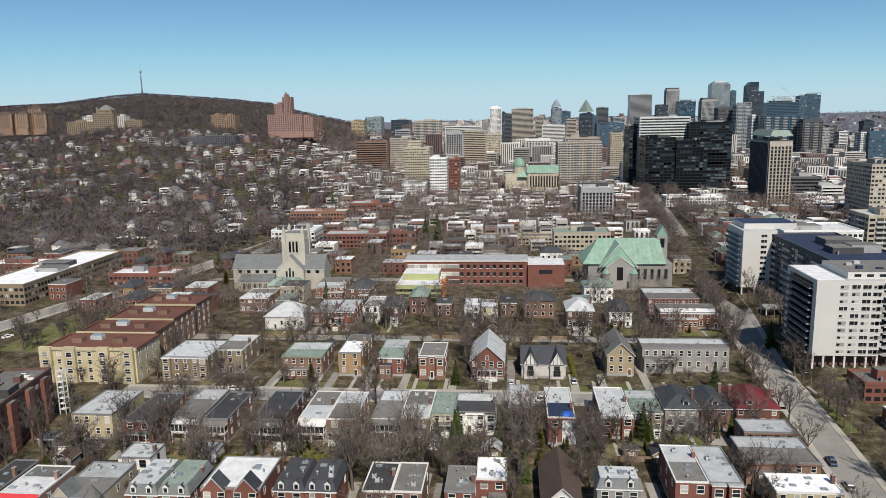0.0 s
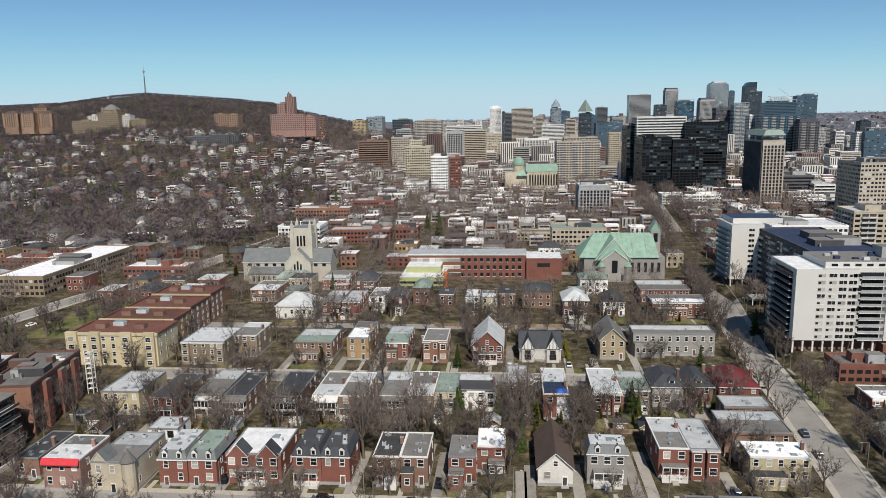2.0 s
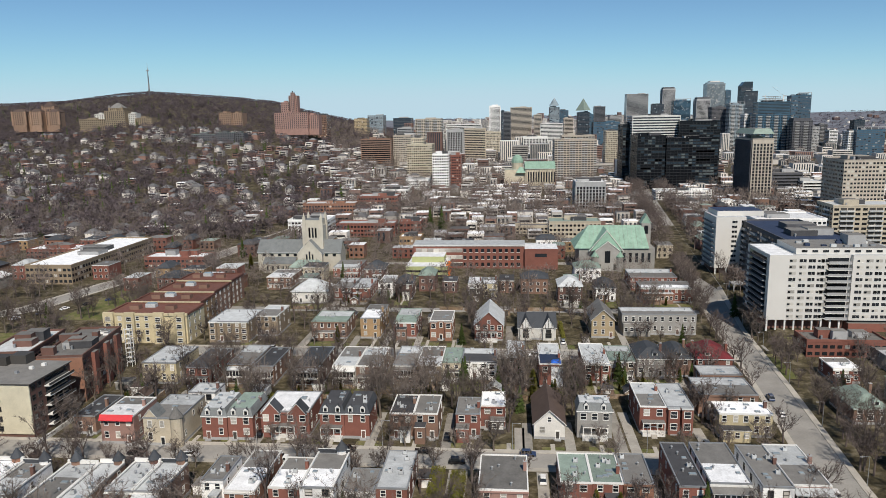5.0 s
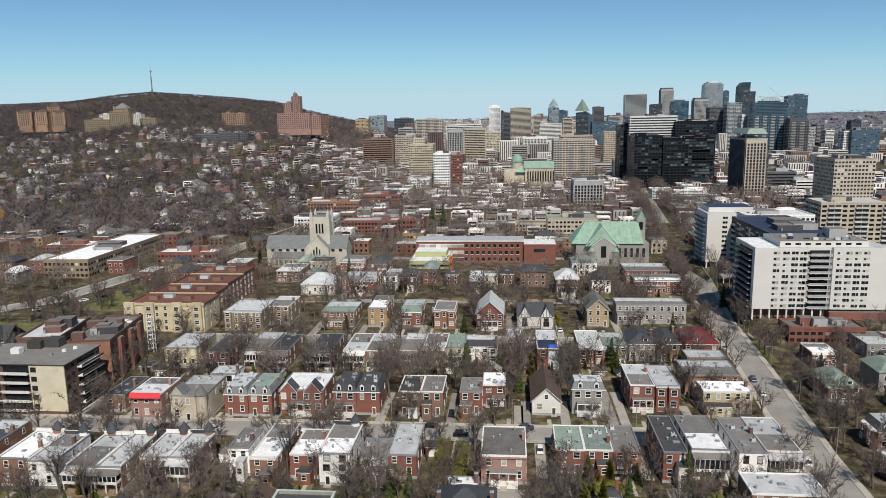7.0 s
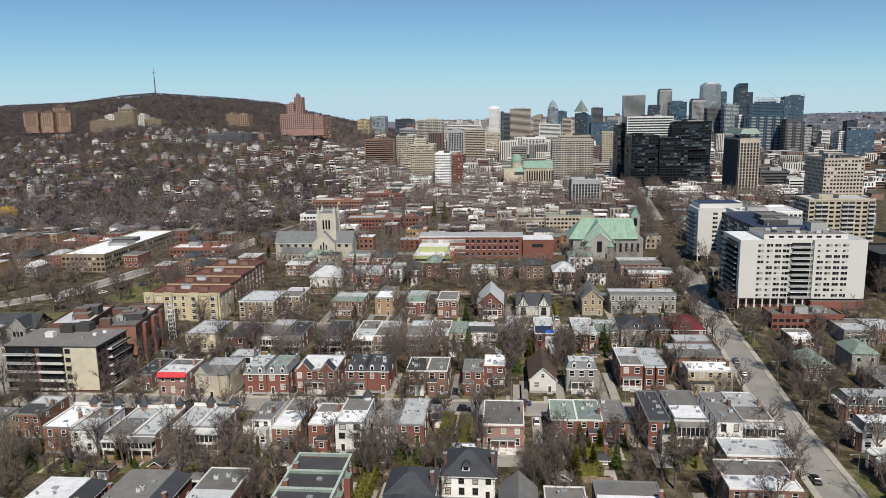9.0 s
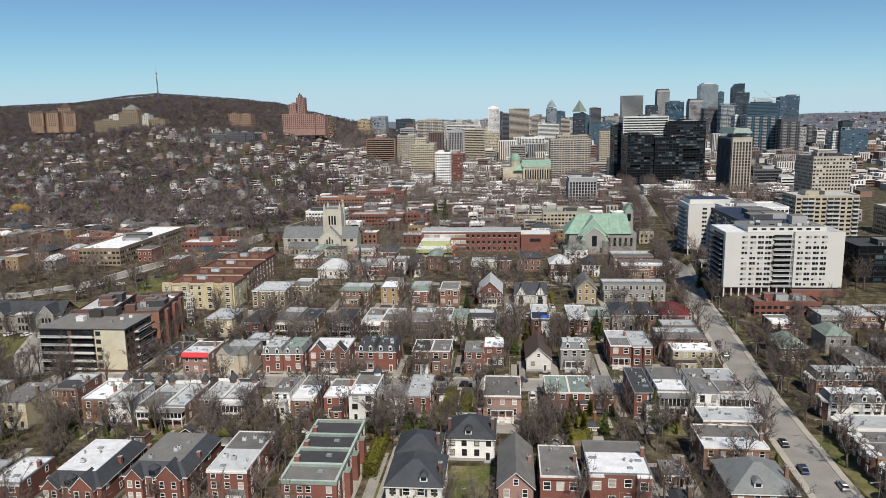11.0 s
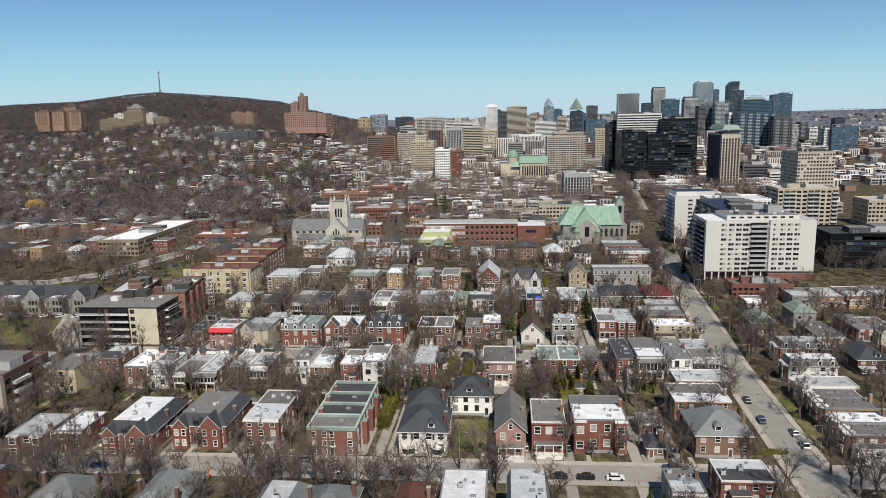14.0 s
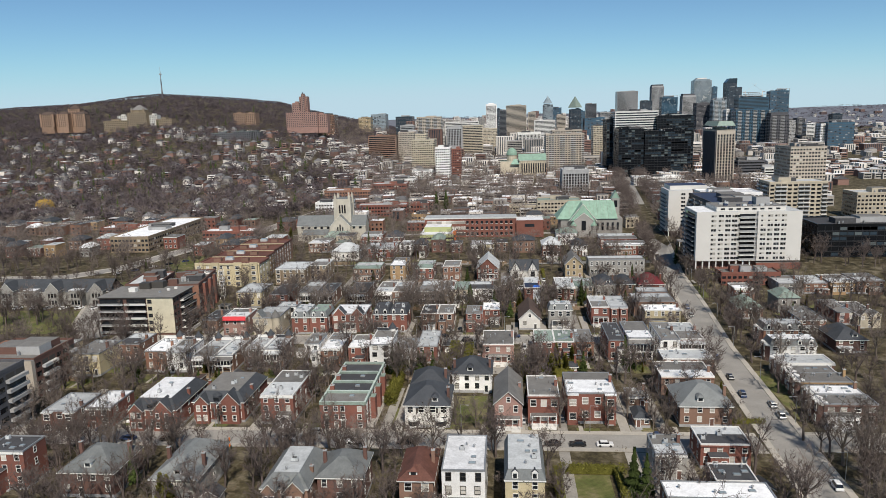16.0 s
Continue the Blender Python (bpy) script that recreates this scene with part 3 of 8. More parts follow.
    if extra == "porch":
        pw = min(w * 0.85, 7)
        zp = min(fh * (floors - 1) + 0.9, 3.9) if floors > 1 else 2.9
        b = Mesher()
        b.box(-pw / 2, pw / 2, -2.4, -0.02, zp, zp + 0.25, "trim_white", "roof_grey")
        part("porch_roof", b, o)
        b = Mesher()
        b.box(-pw / 2, pw / 2, -2.4, -0.02, -0.3, 0.9, "trim_white")
        part("porch_floor", b, o)
        for k in range(4):
            b = Mesher()
            px = -pw / 2 + 0.15 + (pw - 0.3) * k / 3
            b.box(px - 0.1, px + 0.1, -2.35, -2.15, 0.9, zp, "trim_white")
            part("post", b, o)
        b = Mesher()
        b.box(-pw / 2, pw / 2, -2.36, -2.3, 1.7, 1.78, "trim_white")
        for k in range(int(pw / 0.5)):
            b.box(-pw / 2 + 0.5 * k, -pw / 2 + 0.5 * k + 0.06, -2.35, -2.31, 0.9, 1.7, "trim_white")
        part("railing", b, o)
        b = Mesher()
        for k in range(4):
            b.box(-0.8, 0.8, -2.4 - 0.3 * (k + 1), -2.4 - 0.3 * k, -0.3, 0.72 - 0.2 * k, "concrete_walk")
        part("steps", b, o)
    if extra == "" and roof in ("flat", "hip") and floors > 1 and rng.random() < 0.75:
        ew, ed, eh = w * rng.uniform(0.35, 0.6), rng.uniform(1.8, 3.6), h * rng.uniform(0.42, 0.72)
        ex = rng.choice((-1, 1)) * (w - ew) / 2 * rng.uniform(0.4, 1.0)
        b = Mesher()
        em = wall if rng.random() < 0.5 else rng.choice(("white_paint", "stucco", "trim_dark", "brick_brown"))
        b.box(ex - ew / 2, ex + ew / 2, -ed, -0.01, -0.3, eh, em, top)
        b.box(ex - ew / 2 - 0.15, ex + ew / 2 + 0.15, -ed - 0.15, -0.01, eh, eh + 0.18, "trim_white", rng.choice(("roof_grey", "roof_pale", "roof_dark")))
        wing = part("rear_wing", b, o)
        for i in range(max(1, int(ew / 1.9))):
            window(o, ex - ew / 2 + ew * (i + 0.5) / max(1, int(ew / 1.9)), -ed, eh * 0.42, 1.1, min(1.5, eh * 0.42), trim, rng=rng)
        if rng.random() < 0.5:
            b = Mesher()
            b.box(ex - ew / 2, ex + ew / 2, -ed - 0.1, -ed - 0.04, eh + 1.0, eh + 1.08, "trim_dark")
            for k in range(int(ew / 0.6) + 1):
                b.box(ex - ew / 2 + 0.6 * k, ex - ew / 2 + 0.6 * k + 0.05, -ed - 0.1, -ed - 0.04, eh + 0.18, eh + 1.0, "trim_dark")
            part("railing", b, o)
    if 90 < x < 108 and y < 140:     # bowed dark bays towards the avenue, under a pale cornice
        for by in (d * 0.25, d * 0.75):
            b = Mesher()
            b.ring(-w / 2, by, -0.3, 1.5, h - 0.3, 1.5, "brick_dark", 10)
            b.ring(-w / 2, by, h - 0.3, 1.75, h + 0.12, 1.75, "trim_white", 10)
            part("bow_window", b, o)
            for f in range(floors):
                window(o, -w / 2 - 1.5, by, 1.0 + fh * f + 0.2 * fh, 1.0, min(fh * 0.55, 1.6), trim, -math.pi / 2, rng)
    if "sunroom" in extra:           # glazed white gallery over a shaded porch
        gw, gd, g0, g1 = w * 0.94, 2.2, h * 0.46, h * 0.86
        b = Mesher()
        b.box(-gw / 2, gw / 2, -gd, -0.01, g0, g0 + 0.7, "trim_white")
        b.box(-gw / 2, gw / 2, -gd, -0.01, g1 - 0.35, g1, "trim_white")
        b.box(-gw / 2 + 0.1, gw / 2 - 0.1, -gd + 0.1, -0.01, g0 + 0.7, g1 - 0.35, "glass")
        part("gallery", b, o, "white glazed gallery")
        b = Mesher()
        b.poly(((-gw / 2 - 0.3, -gd - 0.3, g1), (gw / 2 + 0.3, -gd - 0.3, g1), (gw / 2 + 0.3, -0.02, g1 + 0.7), (-gw / 2 - 0.3, -0.02, g1 + 0.7)), rng.choice(("roof_pale", "roof_grey", "trim_white")))
        b.box(-gw / 2 - 0.3, gw / 2 + 0.3, -gd - 0.3, -0.02, g1 - 0.06, g1 - 0.004, "trim_white")
        part("gallery_roof", b, o)
        nb = max(4, int(gw / 1.1))
        for k in range(nb + 1):
            b = Mesher()
            px = -gw / 2 + 0.08 + (gw - 0.16) * k / nb
            b.box(px - 0.08, px + 0.08, -gd - 0.01, -gd + 0.12, g0 + 0.7, g1 - 0.35, "trim_white")
            part("mullion", b, o)
        for px in (-gw / 2 + 0.2, 0, gw / 2 - 0.2):
            b = Mesher()
            b.box(px - 0.12, px + 0.12, -gd + 0.05, -gd + 0.29, -0.3, g0, "trim_white")
            part("post", b, o)
        b = Mesher()
        b.box(-gw / 2, gw / 2, -gd, -0.02, -0.3, 0.6, "fence_wood")
        part("deck", b, o)
    if "cones" in extra:             # raised street-side gable wall with a small slate turret
        b = Mesher()
        b.box(-w / 2, w / 2, d - 0.3, d + 0.1, h + 0.32, h + 1.3, "slate" if rng.random() < 0.5 else "trim_white", "trim_white")
        part("front_parapet", b, o)
        b = Mesher()
        tx = rng.choice((-1, 1)) * w * 0.24
        b.ring(tx, d + 0.3, 2.0, 1.3, h + 1.2, 1.3, wall, 10)
        b.ring(tx, d + 0.3, h + 1.2, 1.6, h + 3.6, 0.0, "slate", 10)
        part("turret", b, o, "small turret with a pointed slate roof")
        for sx in (-w / 2 + 0.15, w / 2 - 0.15):
            b = Mesher()
            b.box(sx - 0.18, sx + 0.18, 0.3, d - 0.3, h + 0.32, h + 0.62, "trim_white")
            part("fire_wall", b, o)
    if extra == "awning":
        b = Mesher()
        b.poly(((-w / 2, -0.9, h - 0.9), (w / 2, -0.9, h - 0.9), (w / 2, -0.05, h + 0.5), (-w / 2, -0.05, h + 0.5)), "awning_red")
        b.poly(((-w / 2, -0.9, h - 0.9), (w / 2, -0.9, h - 0.9), (w / 2, -0.9, h - 1.15), (-w / 2, -0.9, h - 1.15)), "awning_red")
        part("canopy", b, o, "red slanted canopy along the roof edge")
    if extra == "tarp":
        b = Mesher()
        for k in range(7):
            xx = w / 2 - 3.6 + k * 0.55
            b.poly(((xx, -0.12 - 0.12 * (k % 2), 0.5), (xx + 0.55, -0.12 - 0.12 * ((k + 1) % 2), 0.4), (xx + 0.55, -0.1 - 0.1 * ((k + 1) % 2), h + 0.4 - 0.5 * ((6 - k) // 3)), (xx, -0.1 - 0.1 * (k % 2), h + 0.4 - 0.5 * ((7 - k) // 3))), "tarp")
        part("tarpaulin", b, o, "white tarpaulin hung over the wall")
        b = Mesher()
        b.frustum(w / 2 - 3.6, w / 2 - 0.3, 0.4, 3.4, h + 0.3, h + 0.9, 0.7, 0.7, "blue_sheet")
        part("blue_cover", b, o, "bright blue plastic cover")
    return o


# ---- large buildings ----
def facade(mb, style, L, z0, z1, put, wall_dark=False):
    """Window pattern on a wall of length L; put(u0, u1, z0, z1, depth, material) lays one piece."""
    H = z1 - z0
    nf = max(2, round(H / 3.1))
    fh = H / nf
    if style == "grid":
        n = max(2, round(L / 2.7))
        for f in range(nf):
            for i in range(n):
                u = L * (i + 0.5) / n
                put(u - 0.33 * L / n, u + 0.33 * L / n, z0 + fh * (f + 0.30), z0 + fh * (f + 0.78), 0.05, "glass" if random.random() < 0.88 else "blind")
    elif style == "bands":
        for f in range(nf):
            put(0.8, L - 0.8, z0 + fh * (f + 0.3), z0 + fh * (f + 0.82), 0.05, "glass")
    elif style == "fins":
        n = max(3, round(L / 3.0))
        put(0.6, L - 0.6, z0 + 3, z1 - 3, 0.03, "glass")
        for i in range(n + 1):
            u = 0.6 + (L - 1.2) * i / n
            put(u - 0.55, u + 0.55, z0 + 3, z1 - 3, 0.55, None)
        for f in range(1, nf):
            put(0.6, L - 0.6, z0 + fh * f - 0.35, z0 + fh * f + 0.35, 0.25, None)
    elif style == "glass":
        n = max(3, round(L / 4.0))
        for f in range(nf):
            put(0.2, L - 0.2, z0 + fh * f + 0.1, z0 + fh * f + 0.7, 0.12, "mullion" if wall_dark else "concrete_dark")
            if wall_dark:
                for run in range(2):
                    if random.random() < 0.8:
                        i0 = random.randrange(n)
                        i1 = min(n, i0 + random.randint(1, max(2, n // 2)))
                        for i in range(i0, i1):
                            u = L * i / n
                            put(u + 0.2, u + L / n - 0.2, z0 + fh * f + 0.9, z0 + fh * (f + 1) - 0.3, 0.05, random.choice(("glass_dark", "glass_dark", "glass_grey")))
                continue
            for i in range(n):
                k = random.random()
                if k < (0.10 if wall_dark else 0.16):
                    u = L * i / n
                    put(u + 0.2, u + L / n - 0.2, z0 + fh * f + 0.9, z0 + fh * (f + 1) - 0.1, 0.06, "glass_dark" if k < 0.1 or wall_dark and k < 0.125 else "glass_pale")
        for i in range(n + 1):
            u = min(max(L * i / n, 0.15), L - 0.15)
            put(u - 0.12, u + 0.12, z0, z1, 0.16, "mullion" if wall_dark else "concrete_dark")
    elif style == "balcony":
        n = max(2, round(L / 4.0))
        for f in range(nf):
            for i in range(n):
                u0, u1 = L * i / n + 0.3, L * (i + 1) / n - 0.3
                if i % 4 in (1, 2):
                    put(u0, u1, z0 + fh * f + 0.3, z0 + fh * f + 2.6, 0.04, "trim_dark")
                    put(u0 - 0.3, u1 + 0.3, z0 + fh * f, z0 + fh * f + 0.22, 1.3, "concrete_grey")
                    put(u0 - 0.3, u1 + 0.3, z0 + fh * f + 0.22, z0 + fh * f + 1.0, 1.25, "concrete_grey" if wall_dark else "roof_pale" if (i + f) % 5 else "concrete_white")
                else:
                    put(u0 + 0.4, u1 - 0.4, z0 + fh * (f + 0.3), z0 + fh * (f + 0.8), 0.05, "glass")


def tower(x, y, w, d, h, style, wall, top, name="apartment_building", label="", z=None, z0=0.0, side="", crown=""):
    """A block with its camera-side wall at y. h: height of the roof above sea level of the scene."""
    z = ground_z(x, y) if z is None else z
    h = max(h - z, 6)
    o = thing(name, x, y, z, label or f"{WORDS[wall]} {'office tower' if style in ('glass', 'bands', 'fins') else 'apartment block'} with a flat roof", "building", "large buildings of the city")
    FOOT.append((x - w / 2, x + w / 2, y - 2, y + d))
    a = Mesher()
    a.box(-w / 2, w / 2, 0, d, -12 if z > 6 else -0.4, h, wall, top)
    part("wall", a, o)
    if side:
        # ribbed side turned from the sun; its shade is put into dark colours
        s = 1 if x < 0 else -1
        a = Mesher()
        a.box(*sorted((s * w / 2, s * (w / 2 + 0.4))), 0.3, d, 0, h - 1, side)
        for i in range(int(d / 3)):
            a.box(*sorted((s * (w / 2 + 0.4), s * (w / 2 + 1.1))), 0.5 + 3 * i, 1.1 + 3 * i, 0, h - 1, "concrete_dark")
        part("side_wall", a, o, "ribbed side wall, its shade painted black", kind="stuff")
    for face_side in (0, 1):
        if side and face_side:
            continue
        b = Mesher()
        if face_side == 0:
            facade(b, style, w, z0, h - 0.8, lambda u0, u1, a0, a1, dep, m: b.box(u0 - w / 2, u1 - w / 2, -dep, 0.01, a0, a1, m or wall), wall in ("black_glass", "concrete_dark"))
        else:
            s = 1 if x < 0 else -1
            facade(b, style, d, z0, h - 0.8, lambda u0, u1, a0, a1, dep, m: b.box(*sorted((s * w / 2 - 0.01 * s, s * (w / 2 + dep))), u0, u1, a0, a1, m or wall), wall in ("black_glass", "concrete_dark"))
        part("window_wall", b, o, "rows of windows", kind="stuff")
    c = Mesher()
    for q in ((-w / 2 - 0.1, w / 2 + 0.1, -0.1, 0.4), (-w / 2 - 0.1, w / 2 + 0.1, d - 0.4, d + 0.1), (-w / 2 - 0.1, -w / 2 + 0.4, 0.4, d - 0.4), (w / 2 - 0.4, w / 2 + 0.1, 0.4, d - 0.4)):
        c.box(*q, h - 0.3, h + 0.7, wall)
    part("parapet", c, o)
    rng = random.Random(int(abs(x * 7 + y)))
    e = Mesher()
    if crown == "cap":
        e.box(-w / 2 - 0.3, w / 2 + 0.3, -0.3, d + 0.3, h - 9, h - 5, "concrete_dark")
        e.box(-w / 2 + 2, w / 2 - 2, 3, d - 3, h, h + 5, "concrete_dark", top)
    elif crown == "step":
        e.box(-w * 0.42, w * 0.42, 3, d - 3, h, h + 5, wall, top)
        e.box(-w * 0.3, w * 0.22, 6, d - 6, h + 5, h + 9, "concrete_white", top)
    elif crown == "slant":
        p = ((-w / 2, 0, h), (w / 2, 0, h), (w / 2, 0, h + 12), (-w * 0.2, 0, h + 12))
        q = [(a0, d, c0) for a0, b0, c0 in p]
        e.poly(p, "glass_dark")
        e.poly(q[::-1], "glass_dark")
        for i in range(4):
            j = (i + 1) % 4
            e.poly((p[i], q[i], q[j], p[j]), "glass_blue")
    elif crown == "frame":
        for i in range(5):
            u = -w / 2 + (w - 0.8) * i / 4
            e.box(u, u + 0.8, 0, 0.8, h, h + 5, "concrete_grey")
        e.box(-w / 2, w / 2, 0, 0.8, h + 5, h + 5.8, "concrete_grey")
        e.box(-w * 0.3, w * 0.3, d * 0.3, d * 0.8, h, h + 4, "concrete_dark", top)
    if crown:
        part("crown", e, o)
    for i in range(2 if y > 700 else 3):
        e = Mesher()
        ex, ey, s = rng.uniform(-0.25, 0.25) * w, rng.uniform(0.3, 0.7) * d, min(w, d) * rng.uniform(0.12, 0.2)
        e.box(ex - s * 1.3, ex + s * 1.3, ey - s, ey + s, h - 0.05, h + rng.uniform(2, 3.6), rng.choice((wall, "concrete_grey", "roof_dark")), "roof_grey")
        e.box(ex - s, ex - s + 0.6, ey - s - 1.2, ey - s - 0.5, h - 0.05, h + 1.4, "metal_grey")
        part("roof_plant", e, o)
    return o


# ---- the white apartment block on posts ----
def white_block():
    x0, x1, y, z0, z1, d = 100.2, 153.4, 241.5, 9.0, 35.0, 26
    g = ground_z(120, y)
    o = thing("apartment_tower", x0, y, g, "white concrete apartment tower on posts with blue-shaded balconies", "apartment tower")
    FOOT.append((x0 - 2, x1, y - 4, y + 32))
    w, h0, h1 = x1 - x0, z0 - g, z1 - g
    for u0, u1, rec in ((0, 0.40, 0), (0.40, 0.585, 1.8), (0.585, 1.0, 0)):
        a = Mesher()
        a.box(w * u0, w * u1, rec, d, h0, h1, "apt_white", "roof_pale")
        part("wall", a, o)
    a = Mesher()
    a.box(1, w - 1, 3, d - 1, -0.3, h0, "brick_dark")
    part("ground_floor", a, o)
    a = Mesher()
    a.box(w * 0.58, w * 1.0, -1.0, 3, -0.3, h0 - 0.9, "brick_red", "roof_grey")
    part("entrance_wing", a, o, "low red-brick entrance wing")
    for i in range(9):
        p = Mesher()
        px = 0.5 + i * (w * 0.58) / 9
        p.box(px - 0.3, px + 0.3, 0.3, 0.9, -0.5, h0, "concrete_white")
        part("post", p, o)
    fh = (h1 - h0 - 1.2) / 10
    wm = Mesher()
    wm.box(-1.3, 1.3, -0.04, 0.06, 0, fh * 0.5, "glass")
    wm.box(-1.25, 1.25, -0.12, 0.06, -0.15, 0, "concrete_white")
    wm.box(0.1, 0.2, -0.06, 0.06, 0, fh * 0.5, "trim_white")
    wm = wm.mesh("window")
    wb = Mesher()
    wb.box(-1.3, 1.3, -0.04, 0.06, 0, fh * 0.5, "blind")
    wb.box(-1.25, 1.25, -0.12, 0.06, -0.15, 0, "concrete_white")
    wb.box(-1.15, -0.2, -0.05, 0.06, 0.1, fh * 0.38, "glass")
    wb = wb.mesh("window")
    for f in range(10):
        for u in (0.165, 0.235, 0.300, 0.362, 0.405, 0.635, 0.700, 0.765, 0.83):
            part("window", wm if random.random() < 0.55 else wb, o, at=(w * u if u != 0.405 else w * 0.388, 0, h0 + fh * (f + 0.36)))
        b = Mesher()
        b.box(w * 0.415, w * 0.575, -0.5, 1.8, h0 + fh * f + 0.2, h0 + fh * f + 0.42, "concrete_white")
        b.box(w * 0.415, w * 0.575, -0.5, -0.42, h0 + fh * f + 0.42, h0 + fh * f + 1.35, "concrete_grey")
        b.box(w * 0.42, w * 0.57, 1.74, 1.83, h0 + fh * f + 0.5, h0 + fh * f + 2.3, "glass")
        part("balcony", b, o, "balcony with a blue-grey glass front")
        b = Mesher()
        b.box(-1.5, 0.02, 2.5, d - 2, h0 + fh * f + 0.2, h0 + fh * f + 0.42, "concrete_grey")
        b.box(-1.5, -1.42, 2.5, d - 2, h0 + fh * f + 0.42, h0 + fh * f + 1.3, "concrete_dark")
        b.box(-0.06, 0.02, 3, d - 3, h0 + fh * f + 0.5, h0 + fh * f + 2.3, "glass")
        part("side_balcony", b, o)
    c = Mesher()
    c.box(w * 0.2, w * 0.86, 2.6, d - 3, h1 - 0.05, h1 + 2.3, "apt_white", "roof_grey")
    part("penthouse", c, o)
    for i in range(8):
        c = Mesher()
        c.box(w * (0.24 + 0.075 * i), w * (0.28 + 0.075 * i), 2.52, 2.62, h1 + 0.7, h1 + 1.6, "glass")
        part("penthouse_window", c, o)
    c = Mesher()
    c.box(w * 0.62, w * 0.75, 10, 17, h1 + 2.2, h1 + 6.2, "concrete_grey", "roof_grey")
    part("lift_house", c, o)
    c = Mesher()
    c.box(0.3, w * 0.17, 0.5, d - 1, h1 - 0.02, h1 + 0.1, "roof_white")
    part("roof_deck", c, o)
    for i in range(12):
        c = Mesher()
        px, py = random.uniform(w * 0.25, w * 0.8), random.uniform(5, d - 6)
        c.box(px - 1, px + 1, py - 0.7, py + 0.7, h1 + 2.2, h1 + random.uniform(2.8, 3.5), random.choice(("metal_grey", "roof_blue", "roof_pale")))
        part("roof_plant", c, o)
    # long dark wing behind, blue roof
    b = tower(137, 272, 30, 78, 33, "balcony", "concrete_dark", "roof_blue", label="long dark apartment wing with dark balconies and a blue roof", z=g, z0=3)
    # front slab of the second block
    s = thing("apartment_tower", 108, 344, g, "white concrete apartment tower end on posts", "apartment tower")
    FOOT.append((106, 160, 342, 380))
    a = Mesher()
    a.box(0, 13, 0, 24, 8.3 - g, 35.6 - g, "apt_white", "roof_pale")
    part("wall", a, s)
    a = Mesher()
    a.box(13, 15.8, 1.4, 24, 8.3 - g, 35.6 - g, "apt_white", "roof_pale")
    part("wall", a, s)
    a = Mesher()
    a.box(2, 26, 6, 24, 35.5 - g, 38.2 - g, "apt_white", "roof_blue")
    part("penthouse", a, s)
    for i in range(3):
        p = Mesher()
        p.box(0.4 + 5.8 * i, 1.0 + 5.8 * i, 0.4, 1.0, -0.5, 8.3 - g, "concrete_white")
        part("post", p, s)
    a = Mesher()
    a.box(1, 15, 4, 23, -0.5, 8.3 - g, "brick_dark")
    part("ground_floor", a, s)
    fh = 2.6
    for f in range(10):
        for u in (9.5, 14.4):
            part("window", wm, s, at=(u, 0 if u < 13 else 1.4, 8.3 - g + fh * (f + 0.3)))
        b = Mesher()
        b.box(-1.4, 0.02, 2, 22, 8.3 - g + fh * f, 8.5 - g + fh * f, "concrete_grey")
        b.box(-1.4, -1.32, 2, 22, 8.5 - g + fh * f, 9.4 - g + fh * f, "concrete_dark")
        part("side_balcony", b, s)
    a = Mesher()
    a.box(0, 14, 0, 8, 3.2, 3.6, "concrete_grey")
    t = thing("canopy_shelter", 92.5 + 14, 305, g, "flat concrete canopy on thin posts beside the tower", "shelter")
    part("roof", a, t)
    for px in (0.5, 13.2):
        for py in (0.4, 7.2):
            a = Mesher()
            a.box(px - 0.2, px + 0.2, py - 0.2, py + 0.2, -0.3, 3.2, "concrete_white")
            part("post", a, t)


